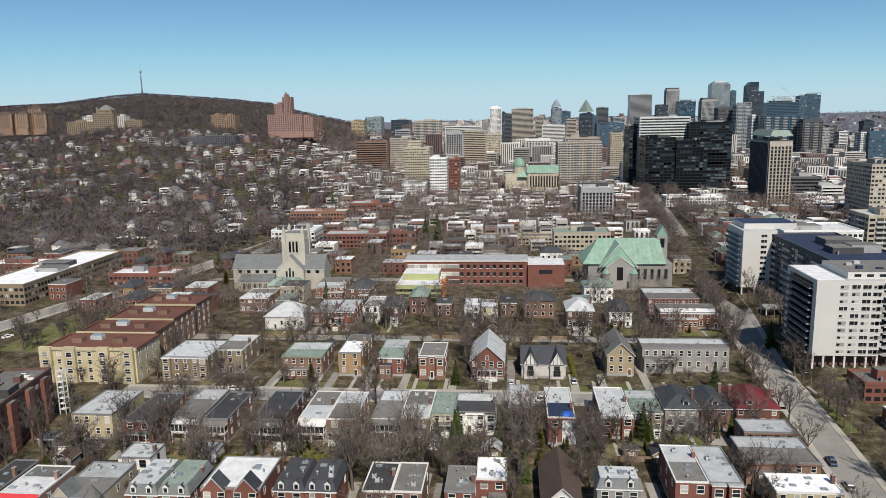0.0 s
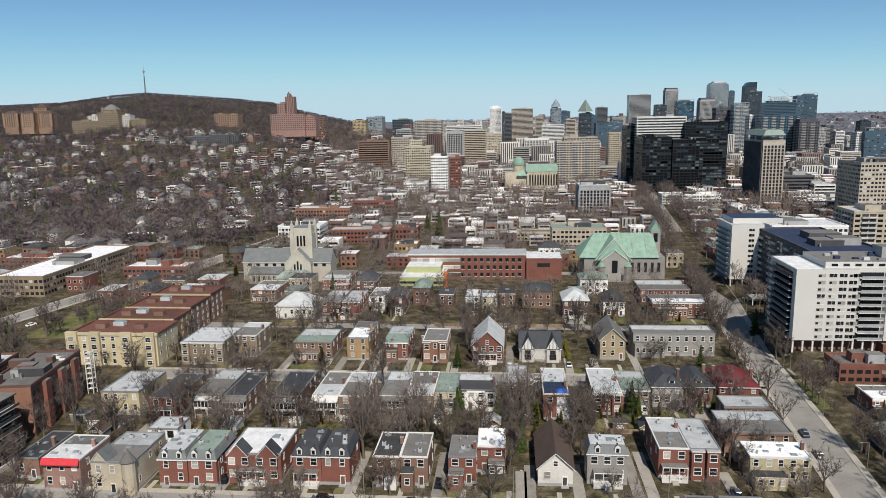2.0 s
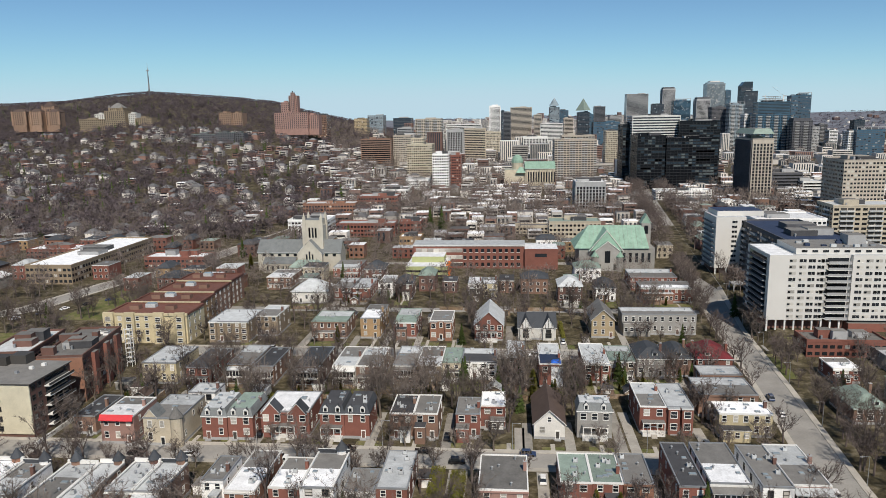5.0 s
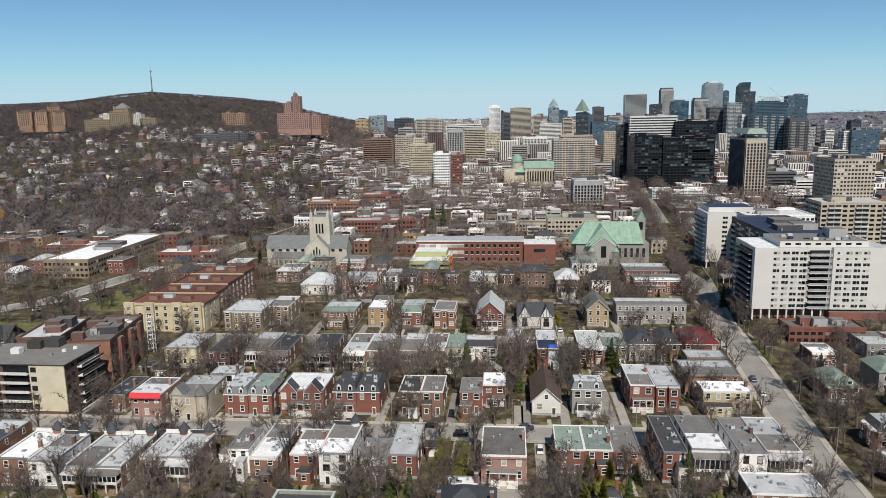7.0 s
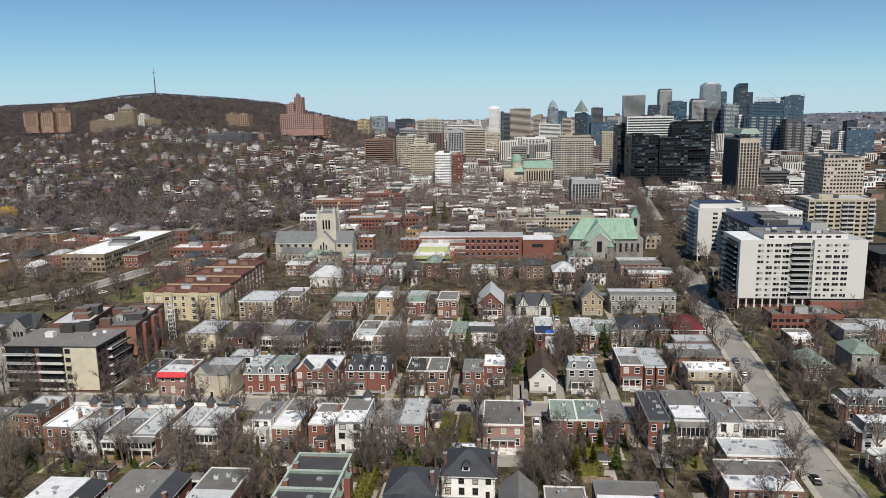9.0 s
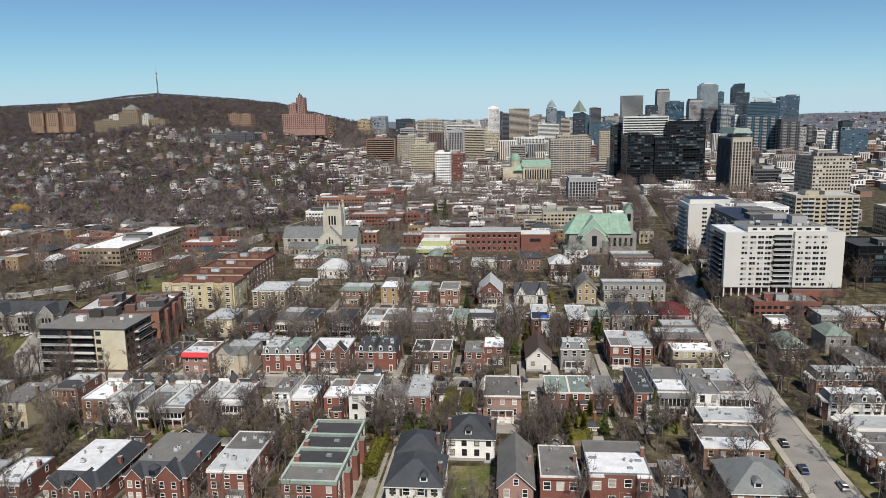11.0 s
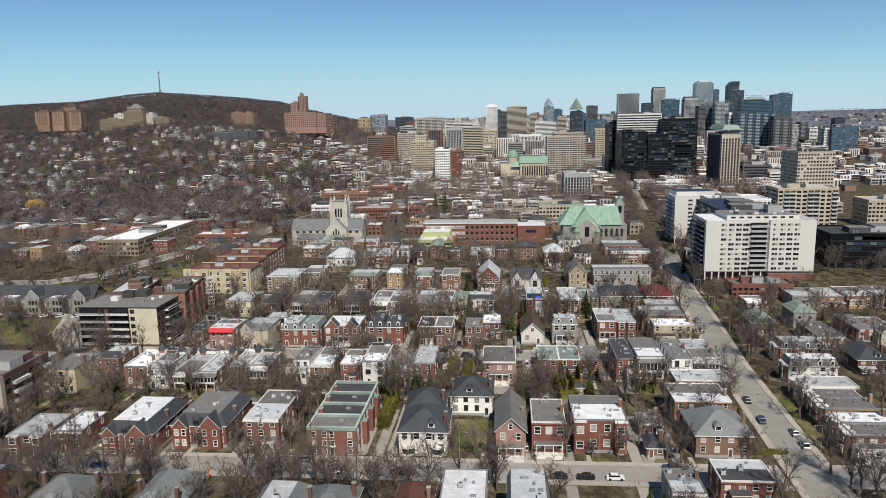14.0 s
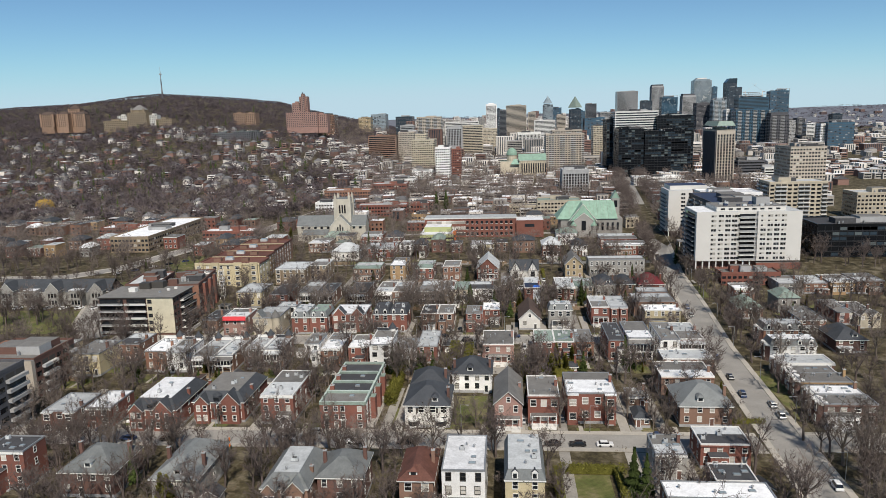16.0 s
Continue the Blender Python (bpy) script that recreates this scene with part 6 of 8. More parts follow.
house(65.1, 152.4, 14.5, 8.7, 6.8, "flat", "yellow_stucco", "roof_white", 2)
house(64.4, 166.3, 17.2, 14.1, 7.0, "flat", "brick_brown", "roof_grey", 2)
house(67.0, 183.4, 13.3, 8.2, 7.0, "flat", "brick_brown", "roof_pale", 2)
house(-122.4, 184.8, 12.4, 18.4, 7.5, "flat", "yellow_stucco", "roof_pale", 2)
house(-107.0, 182.0, 8.6, 21.0, 7.0, "flat", "brick_red", "roof_dark", 2, "porch")
house(-93.5, 184.7, 8.6, 21.2, 7.4, "flat", "stone_tan", "roof_grey", 2, "sunroom")
house(-85.0, 184.5, 7.2, 20.4, 7.0, "flat", "brick_brown", "roof_dark", 2, "sunroom")
house(-69.8, 184.8, 9.2, 21.6, 7.0, "flat", "brick_dark", "slate", 2, "sunroom")
house(-57.1, 185.8, 8.0, 21.0, 7.0, "flat", "stone_grey", "roof_pale", 2, "sunroom")
house(-48.9, 186.1, 8.1, 20.5, 7.0, "flat", "brick_brown", "roof_grey", 2, "porch")
house(-36.6, 188.4, 8.0, 20.4, 6.8, "flat", "brick_pink", "roof_grey", 2, "sunroom")
house(-28.3, 188.7, 8.3, 20.6, 6.7, "flat", "stone_tan", "roof_pale", 2)
house(-20.8, 193.0, 6.4, 16.0, 6.3, "flat", "stone_cream", "roof_green", 2, "porch")
house(-11.4, 194.3, 12.0, 14.4, 6.3, "flat", "white_paint", "roof_dark", 2, "bay")
house(1.4, 194.4, 6.2, 16.4, 8.6, "flat", "brick_orange", "roof_pale", 3)
house(12.9, 188.0, 7.6, 22.6, 8.0, "flat", "brick_red", "roof_blue", 2, "tarp")
house(28.6, 192.6, 8.7, 21.6, 6.9, "flat", "brick_red", "roof_pale", 2, "bay")
house(37.6, 196.0, 8.7, 16.2, 6.8, "flat", "stone_tan", "roof_green", 2)
house(48.0, 199.3, 9.4, 15.5, 6.8, "hip", "stone_grey", "slate", 2, "c1")
house(57.7, 199.8, 8.1, 15.5, 6.8, "hip", "brick_brown", "slate", 2, "c1")
house(69.8, 201.4, 12.2, 15.5, 6.3, "hip", "brick_red", "metal_red", 2, "c2")
house(-116.2, 232.6, 16.8, 19.0, 8.6, "flat", "stone_tan", "roof_pale", 3, "bay")
house(-103.2, 241.0, 9.7, 18.0, 8.6, "flat", "stone_tan", "roof_grey", 3)
house(-75.6, 238.6, 14.9, 16.4, 7.2, "flat", "brick_brown", "roof_green", 2)
house(-58.4, 239.4, 8.3, 22.0, 8.6, "flat", "brick_tan", "roof_white", 3, "c1")
house(-43.9, 240.0, 9.2, 20.5, 7.0, "flat", "brick_red", "roof_green", 2)
house(-28.8, 238.4, 9.1, 15.6, 8.1, "flat", "brick_orange", "roof_grey", 2, "bay")
house(-9.3, 238.4, 11.6, 20.6, 6.7, "gable_front", "brick_red", "roof_pale", 2, "porch")
house(10.3, 240.6, 15.3, 19.6, 5.1, "tudor", "stucco", "slate", 1)
house(37.2, 243.8, 9.3, 18.7, 7.6, "gable_front", "stone_gold", "roof_grey", 2)
house(60.5, 249.0, 30.0, 10.7, 8.6, "flat", "stone_grey", "roof_grey", 2)
house(-84.7, 303.0, 9.5, 21.0, 6.3, "flat", "brick_red", "roof_grey", 2)
house(-75.1, 303.1, 8.5, 21.0, 6.3, "flat", "brick_red", "roof_pale", 2)
house(-100.2, 295.9, 17.9, 15.5, 6.0, "hip", "stucco", "roof_pale", 1)
house(-64.0, 308.9, 7.3, 19.0, 7.1, "flat", "white_paint", "roof_grey", 2, "porch")
house(-54.0, 304.9, 8.2, 15.5, 8.0, "hip", "brick_dark", "slate", 2)
house(-10.8, 307.0, 7.1, 13.8, 7.6, "flat", "yellow_stucco", "roof_white", 2)
house(-18.7, 313.8, 6.9, 14.1, 6.3, "flat", "white_paint", "roof_white", 2)
house(28.6, 301.0, 11.6, 15.5, 8.1, "hip", "brick_dark", "roof_pale", 2, "porch")
house(46.0, 304.0, 9.6, 15.5, 6.8, "hip", "white_paint", "slate", 2)
house(73.6, 328.2, 23.5, 20.1, 6.5, "flat", "brick_red", "roof_grey", 2)
house(74.6, 301.8, 24.6, 14.6, 7.1, "flat", "brick_red", "roof_white", 2)
house(-125.3, 325.6, 13.6, 20.3, 6.3, "flat", "brick_brown", "roof_white", 2)
house(-94.2, 352.0, 15.3, 21.0, 6.3, "flat", "brick_red", "roof_pale", 2)
house(-77.2, 347.0, 11.2, 15.5, 6.3, "hip", "brick_dark", "slate", 2)
house(95.5, 55.1, 14.4, 7.0, 6.8, "flat", "brick_dark", "roof_grey", 2)
house(97.2, 65.9, 13.8, 7.0, 5.4, "flat", "brick_brown", "roof_white", 2)
house(97.2, 74.3, 15.0, 7.8, 6.0, "flat", "brick_tan", "roof_grey", 2)
house(97.5, 83.4, 13.3, 7.3, 5.4, "flat", "brick_brown", "roof_grey", 2)
house(99.0, 92.3, 16.4, 9.0, 5.4, "flat", "brick_brown", "roof_pale", 2)
house(100.9, 109.9, 15.6, 7.0, 5.8, "mansard", "white_paint", "roof_white", 2)
house(104.6, 128.9, 14.7, 8.0, 5.7, "mansard", "brick_orange", "roof_pale", 2)
house(121.3, 144.6, 10.1, 20.1, 5.0, "flat", "brick_orange", "roof_grey", 2)
house(138.7, 154.6, 7.5, 21.0, 5.0, "flat", "brick_red", "roof_grey", 3)
house(145.6, 150.6, 8.8, 21.0, 5.0, "gables", "stone_cream", "roof_grey", 2)
house(124.6, 119.2, 10.7, 15.5, 5.0, "hip", "brick_dark", "slate", 2)
house(103.7, 163.1, 9.7, 15.5, 5.0, "hip", "brick_brown", "roof_green", 2)
house(111.4, 196.2, 8.9, 11.3, 5.0, "flat", "brick_red", "roof_white", 2)
house(135.9, 206.4, 10.9, 16.9, 5.0, "flat", "stone_grey", "roof_pale", 2)
house(147.6, 206.1, 10.8, 16.9, 5.0, "flat", "brick_orange", "roof_pale", 2)
house(159.7, 205.9, 11.5, 16.9, 5.5, "flat", "brick_tan", "roof_pale", 2)
house(172.1, 205.6, 12.2, 16.9, 6.0, "flat", "brick_brown", "roof_pale", 2)
house(-169.2, 101.3, 11.1, 13.5, 6.3, "flat", "yellow_stucco", "roof_grey", 2)
house(-148.8, 92.2, 10.2, 15.8, 8.2, "flat", "yellow_stucco", "roof_grey", 2, "c1")
house(-140.6, 106.2, 8.8, 14.0, 7.1, "flat", "brick_orange", "roof_dark", 2, "c1")


# ---- trees ----
def tube(V, T, p, q, r0, r1, n=4):
    p, q = np.array(p, float), np.array(q, float)
    ax = (q - p) / (np.linalg.norm(q - p) + 1e-9)
    u = np.cross(ax, (0.3, 0.5, 0.81))
    u /= np.linalg.norm(u)
    v = np.cross(ax, u)
    b = len(V)
    for c, r in ((p, r0), (q, r1)):
        for i in range(n):
            an = 2 * math.pi * i / n
            V.append(c + r * (u * math.cos(an) + v * math.sin(an)))
    for i in range(n):
        j = (i + 1) % n
        T.append((b + i, b + j, b + n + j))
        T.append((b + i, b + n + j, b + n + i))


def bare_tree(seed, h, limbs, subs, twigs, tw):
    """Trunk and limbs, and a crown of branches and twigs, as two sets of triangles."""
    rng = np.random.RandomState(seed)
    V, T, CV, CT = [], [], [], []
    fork = h * rng.uniform(0.22, 0.32)
    lean = rng.uniform(-0.03, 0.03, 2) * h
    top = np.array((lean[0], lean[1], fork))
    tube(V, T, (0, 0, -0.4), top, 0.024 * h, 0.018 * h, 6)
    for i in range(limbs):
        az = 6.283 * (i + rng.uniform(-0.3, 0.3)) / limbs
        sp = rng.uniform(0.2, 0.75)
        ln = h * rng.uniform(0.42, 0.66) * (1.12 - 0.25 * sp)
        dr = np.array((math.cos(az) * sp, math.sin(az) * sp, 1.0))
        dr /= np.linalg.norm(dr)
        st = np.array((lean[0], lean[1], fork)) * rng.uniform(0.85, 1.05)
        mid = st + dr * ln * 0.5 + rng.normal(0, 0.02 * h, 3)
        end = st + dr * ln + rng.normal(0, 0.03 * h, 3) + np.array((0, 0, 0.03 * h))
        tube(V, T, st, mid, 0.0105 * h, 0.006 * h, 4)
        tube(V, T, mid, end, 0.006 * h, 0.0015 * h, 3)
        for j in range(subs):
            f = rng.uniform(0.25, 1.0)
            s0 = st + (mid - st) * f * 2 if f < 0.5 else mid + (end - mid) * (f - 0.5) * 2
            d2 = dr * 0.5 + rng.normal(0, 0.62, 3)
            d2[2] = abs(d2[2]) * 0.8 + 0.3
            d2 /= np.linalg.norm(d2)
            l2 = h * rng.uniform(0.13, 0.26)
            e2 = s0 + d2 * l2
            sd = np.cross(d2, rng.normal(0, 1, 3))
            sd = sd / np.linalg.norm(sd) * 0.0044 * h
            b = len(CV)
            CV += [s0 - sd, s0 + sd, e2]
            CT.append((b, b + 1, b + 2))
            for k in range(twigs):
                s3 = s0 + (e2 - s0) * rng.uniform(0.2, 1.0)
                d3 = d2 * 0.6 + rng.normal(0, 0.55, 3)
                d3[2] += 0.15
                d3 /= np.linalg.norm(d3)
                e3 = s3 + d3 * h * rng.uniform(0.05, 0.12)
                sd = np.cross(d3, rng.normal(0, 1, 3))
                sd = sd / np.linalg.norm(sd) * tw
                b = len(CV)
                CV += [s3 - sd, s3 + sd, e3]
                CT.append((b, b + 1, b + 2))
    return np.array(V), np.array(T), np.array(CV), np.array(CT)


TREES = []
for i, hh in enumerate((13.5, 11.0, 15.5, 9.0, 12.0, 7.0, 17.5)):
    v, t, cv, ct = bare_tree(40 + i, hh, 7 if hh > 10 else 6, 9 if hh > 8 else 7, 24, 0.030)
    TREES.append((tri_mesh("trunk", v, t, "bark"), tri_mesh("crown", cv, ct, "twig"), hh))
TREE_N = [0]


def tree(x, y, k=None, s=None):
    rng = random.Random(int(x * 77 + y * 31))
    k = rng.randrange(len(TREES)) if k is None else k
    me = TREES[k]
    s = s or rng.uniform(0.8, 1.15)
    o = thing("tree", x, y, ground_z(x, y), "leafless deciduous tree with grey-brown twigs" if me[2] > 10 else "small bare deciduous tree with fine twigs", "tree", "bare street and garden trees")
    o.rotation_euler = (0, 0, rng.uniform(0, 6.28))
    o.scale = (s, s, s * rng.uniform(0.9, 1.1))
    part("trunk", me[0], o)
    part("crown", me[1], o)
    TREE_N[0] += 1


def conifer_mesh(seed, h, r, fat):
    rng = np.random.RandomState(seed)
    V, T = [], []
    for i in range(1500):
        f = rng.uniform(0, 1) ** 0.75
        z = h * (0.04 + 0.95 * f)
        rad = r * ((1 - f) ** (0.55 if fat else 0.95)) * (0.75 + 0.25 * math.sin(f * 40 + rng.uniform(0, 2)))
        az = rng.uniform(0, 6.283)
        a = np.array((math.cos(az) * rad * rng.uniform(0.25, 0.75), math.sin(az) * rad * rng.uniform(0.25, 0.75), z))
        b = np.array((math.cos(az) * rad, math.sin(az) * rad, z - (0.25 if not fat else -0.4) * r * rng.uniform(0.2, 0.8)))
        side = np.array((-math.sin(az), math.cos(az), rng.uniform(-0.5, 0.5))) * rng.uniform(0.14, 0.34)
        n = len(V)
        V += [a - side, a + side, b + rng.normal(0, 0.08, 3)]
        T.append((n, n + 1, n + 2))
    return tri_mesh("foliage", V, T, "needle" if not fat else "hedge")


CONES = [conifer_mesh(1, 11, 2.8, False), conifer_mesh(2, 8, 2.2, False), conifer_mesh(3, 6, 1.5, True)]
V, T = [], []
tube(V, T, (0, 0, -0.3), (0, 0, 6), 0.2, 0.06, 5)
CONE_TRUNK = tri_mesh("trunk", V, T, "bark")


def conifer(x, y, k=0, s=1.0):
    o = thing("conifer", x, y, ground_z(x, y), ("tall dark green spruce tree", "dark green spruce tree", "dense olive-green cedar shrub")[k], "tree", "evergreens in the gardens")
    o.scale = (s, s, s)
    o.rotation_euler = (0, 0, x)
    part("trunk", CONE_TRUNK, o)
    part("foliage", CONES[k], o)


def hedge(x, y, w, d, h):
    rng = np.random.RandomState(int(abs(x * 9 + y)))
    V, T = [], []
    n = int(220 + w * d * h * 14)
    for i in range(n):
        p = np.array((rng.uniform(-w / 2, w / 2), rng.uniform(-d / 2, d / 2), rng.uniform(0, h)))
        ax = rng.randint(3)
        p[ax] = (w / 2, d / 2, h)[ax] * (1 if ax == 2 else rng.choice((-1, 1))) * rng.uniform(0.85, 1.06)
        a, b = rng.normal(0, 0.22, 3), rng.normal(0, 0.22, 3)
        k = len(V)
        V += [p, p + a, p + b]
        T.append((k, k + 1, k + 2))
    o = thing("hedge", x, y, ground_z(x, y), "clipped olive-green cedar hedge between gardens", "hedge")
    part("foliage", tri_mesh("foliage", V, T, "hedge"), o)
    mb = Mesher()
    mb.frustum(-w / 2 * 0.85, w / 2 * 0.85, -d / 2 * 0.85, d / 2 * 0.85, 0, h * 0.9, w * 0.08, d * 0.08, "hedge")
    part("core", mb, o)


# ---- cars ----
def car_meshes(paint, tall):
    b = Mesher()
    L, W, H = 4.5, 1.8, 1.75 if tall else 1.45
    b.frustum(-L / 2, L / 2, -W / 2, W / 2, 0.28, 0.72, 0.04, 0.03, paint)
    b.frustum(-L / 2 + 0.04, L / 2 - 0.04, -W / 2 + 0.03, W / 2 - 0.03, 0.72, 0.92, 0.12, 0.06, paint)
    c = Mesher()
    x0, x1 = -L / 2 + (0.25 if tall else 0.6), L / 2 - 1.15
    c.frustum(x0, x1, -W / 2 + 0.1, W / 2 - 0.1, 0.9, H - 0.08, 0.45, 0.16, "glass", paint)
    r = Mesher()
    r.frustum(x0 + 0.42, x1 - 0.42, -W / 2 + 0.24, W / 2 - 0.24, H - 0.1, H, 0.08, 0.05, paint)
    return b.mesh("body"), c.mesh("cabin"), r.mesh("roof_panel")


wheel = Mesher()
for yy in (-0.1, 0.1):
    wheel.poly([(0.33 * math.cos(6.283 * i / 12), yy, 0.33 * math.sin(6.283 * i / 12)) for i in range(12)], "rubber")
for i in range(12):
    a0, a1 = 6.283 * i / 12, 6.283 * (i + 1) / 12
    wheel.poly(((0.33 * math.cos(a0), -0.1, 0.33 * math.sin(a0)), (0.33 * math.cos(a1), -0.1, 0.33 * math.sin(a1)), (0.33 * math.cos(a1), 0.1, 0.33 * math.sin(a1)), (0.33 * math.cos(a0), 0.1, 0.33 * math.sin(a0))), "rubber")
WHEEL = wheel.mesh("wheel")
CARS = {}


def car(x, y, turn, paint, tall=False):
    k = (paint, tall)
    if k not in CARS:
        CARS[k] = car_meshes(paint, tall)
    o = thing("car", x, y, ground_z(x, y) + 0.05, f"{paint[4:]} {'sport utility vehicle' if tall else 'saloon car'} parked on the asphalt", "car", "parked cars")
    o.rotation_euler = (0, 0, radians(turn))
    for n, me in zip(("body", "cabin", "roof_panel"), CARS[k]):
        part(n, me, o)
    for wx in (-1.35, 1.4):
        for wy in (-0.82, 0.82):
            part("wheel", WHEEL, o, at=(wx, wy, 0.33))


# ---- gardens, drives and cars ----
def drive(x, y0, y1, w=2.8, m="drive"):
    mb = Mesher()
    mb.box(x - w / 2, x + w / 2, y0, y1, -0.2, 0.05, m)
    tagged(new("driveway", mb.mesh("driveway")), "narrow paved driveway between two houses", "driveway", kind="structure")
    FOOT.append((x - w / 2, x + w / 2, y0, y1))


def lawn(x0, x1, y0, y1, z=0.02):
    mb = Mesher()
    n, m = max(1, int((x1 - x0) / 8)), max(1, int((y1 - y0) / 8))
    mb.box(x0, x1, y0, y1, -0.2, z, "lawn")
    tagged(new("lawn", mb.mesh("lawn")), "patchy yellow-green early-spring lawn", "lawn", kind="structure")


house(-23.0, 68.3, 11.0, 12.2, 6.9, "hip", "white_paint", "slate", 2)
house(-12.2, 97.6, 8.2, 4.6, 3.4, "flat", "white_paint", "roof_white", 1)
drive(-39.3, 52, 86, 4.2)
lawn(-33.0, -28.9, 55, 66, 0.035)
lawn(-15.2, -3.4, 55.5, 76, 0.035)
FOOT += [(-15.2, -3.4, 58, 78), (17, 29, 74, 99), (14, 31, 5, 37)]


def garden_pool(x, y, w, d):
    """A narrow pool with a stone surround and a little brick pool house behind it."""
    o = thing("garden_pool", x, y, 0, "narrow dark garden pool with a pale stone surround", "pool")
    for q in ((-w / 2, w / 2, -d / 2, -d / 2 + 2.0), (-w / 2, w / 2, d / 2 - 2.6, d / 2), (-w / 2, -w / 2 + 1.5, -d / 2 + 2.0, d / 2 - 2.6), (w / 2 - 1.5, w / 2, -d / 2 + 2.0, d / 2 - 2.6)):
        mb = Mesher()
        mb.box(*q, -0.2, 0.3, "concrete_walk")
        part("paving_slab", mb, o)
    mb = Mesher()
    mb.box(-w / 2 + 1.5, w / 2 - 1.5, -d / 2 + 2.0, d / 2 - 2.6, -0.2, 0.12, "car_black")
    part("pool_cover", mb, o, "dark wet pool cover")


garden_pool(23.0, 88.0, 6.6, 15.0)
house(23.2, 96.6, 3.4, 3.4, 2.6, "hip", "brick_red", "slate", 1)
rg = random.Random(5)
for dx in (-135, -109, -92.5, -72.5, -34, -30.5, 5.4, 16.6, 34, 37, 44.5):
    drive(dx, 51.1, rg.uniform(66, 88))
for dx in (-119, -94, -72.8, -40, -18.5, 2, 4.2, 16, 30, 33.5, 53):
    drive(dx, 141.2, rg.uniform(155, 172))
for dx in (-85, -64, -51, -38, -21, -1, 20.5, 30, 45):
    drive(dx, 228.2, rg.uniform(240, 262))
for dx in (1.5, 16, 33, 36, 46):
    drive(dx, rg.uniform(10, 20), 38.4)
for dx in (-140, -70, -31, -15, -13, 7.5, 34, 43):
    drive(dx, rg.uniform(106, 116), 128.6)
for k in range(13):
    if k not in (4, 7):
        lawn(-128 + 13.5 * k, -128 + 13.5 * k + rg.uniform(6, 9), 51.4, 54 + rg.uniform(-1, 0.5))
        lawn(-122 + 13.0 * k, -122 + 13.0 * k + rg.uniform(6, 9), 141.4, 144 + rg.uniform(-1, 0.5))
        lawn(-110 + 14.0 * k, -110 + 14.0 * k + rg.uniform(6, 11), 228.4, 234 + rg.uniform(-1, 1))
def front_walk(x, y0, y1):
    mb = Mesher()
    mb.box(x - 0.6, x + 0.6, y0, y1, -0.2, 0.09, "concrete_walk")
    tagged(new("pavement", mb.mesh("pavement")), "narrow concrete path to a front door", "path", kind="structure")


for k in range(14):
    front_walk(-126 + 13.3 * k + rg.uniform(-2, 2), 50.9, 54.5)
    front_walk(-118 + 13.0 * k + rg.uniform(-2, 2), 140.9, 145)
    front_walk(-106 + 12.0 * k + rg.uniform(-2, 2), 227.9, 238)
lawn(-262, -196, 143, 180)
lawn(-250, -190, 205, 241)
lawn(-212, -172, 262, 320)
lawn(104, 112, 231, 238, 4.7)
lawn(84, 96, 60, 100)
lawn(14, 26, 8, 26)
lawn(92.5, 98, 200, 226)
PAINTS = ("car_black", "car_black", "car_silver", "car_white", "car_blue", "car_black", "car_silver", "car_white")
for sy, xs in ((42.0, (-106, -95, -61, -40.5, -27, 13.5, 20.5, 27)), (47.8, (-118, -54, 41)), (132.3, (-104, -88, -62, -14, 14, 21)), (137.8, (-46, -24, 4)), (219.4, (-70, -33, 8)), (224.6, (-96, 30, 52))):
    for xx in xs:
        car(xx + rg.uniform(-1, 1), sy, rg.choice((0, 180)), rg.choice(PAINTS), rg.random() < 0.5)
for yy in (8, 22, 62, 70, 78, 93, 112, 121, 168, 181, 300, 309, 340):
    ax = np.interp(yy, [p[1] for p in AVENUE], [p[0] for p in AVENUE])
    car(ax - 3.3 if rg.random() < 0.6 else ax + 3.3, yy, 86, rg.choice(PAINTS), rg.random() < 0.5)
for cx, cy in ((-112.0, 55), (16.6, 58), (5.4, 57), (-72.8, 146), (-94, 150), (-18.5, 147), (53, 146), (51.5, 143), (-14.5, 124), (7.5, 124), (1.8, 170), (-1, 234), (20.5, 236)):
    car(cx, cy, 90, rg.choice(PAINTS), rg.random() < 0.5)
for i in range(6):
    car(-240 + 8 * i, 183.5, 60, "car_white" if i != 2 else "car_silver")
for i in range(5):
    car(-232 + 6.5 * i, 262 + 9 * i, 62, rg.choice(PAINTS))
conifer(-36.5, 96, 0, 1.05)
conifer(-9, 88, 2, 0.9)
conifer(42.4, 106, 0, 1.0)
conifer(30.1, 16, 0, 1.15)
conifer(32.6, 14, 0, 1.1)
conifer(-92, 18, 0, 0.9)
conifer(-78.5, 6, 2, 1.5)
conifer(-76, 4, 2, 1.6)
conifer(-120, 52, 1, 1.0)
conifer(-206, 248, 0, 1.1)
conifer(-64.6, 525, 0, 1.7)
conifer(-55.4, 525, 0, 1.8)
conifer(20.5, 186, 0, 0.95)
conifer(6.8, 184, 2, 1.3)
conifer(-4.8, 186, 1, 1.0)
conifer(-16, 190, 0, 0.9)
conifer(36, 193, 0, 1.0)
conifer(-20, 233, 1, 1.1)
conifer(98, 274, 0, 1.1)
conifer(-112, 356, 2, 1.2)
conifer(-178, 412, 0, 1.2)
conifer(15, 95, 2, 1.2)
conifer(21, 96, 2, 1.2)
conifer(12, 88, 2, 1.0)
conifer(27, 97, 1, 1.0)
conifer(-105, 93, 2, 1.2)
conifer(66, 232, 0, 0.9)
conifer(-160, 378, 2, 1.5)
conifer(-96, 352, 0, 0.9)
conifer(-230, 420, 0, 1.2)
conifer(-150, 440, 0, 1.2)
conifer(-160, 446, 1, 1.2)
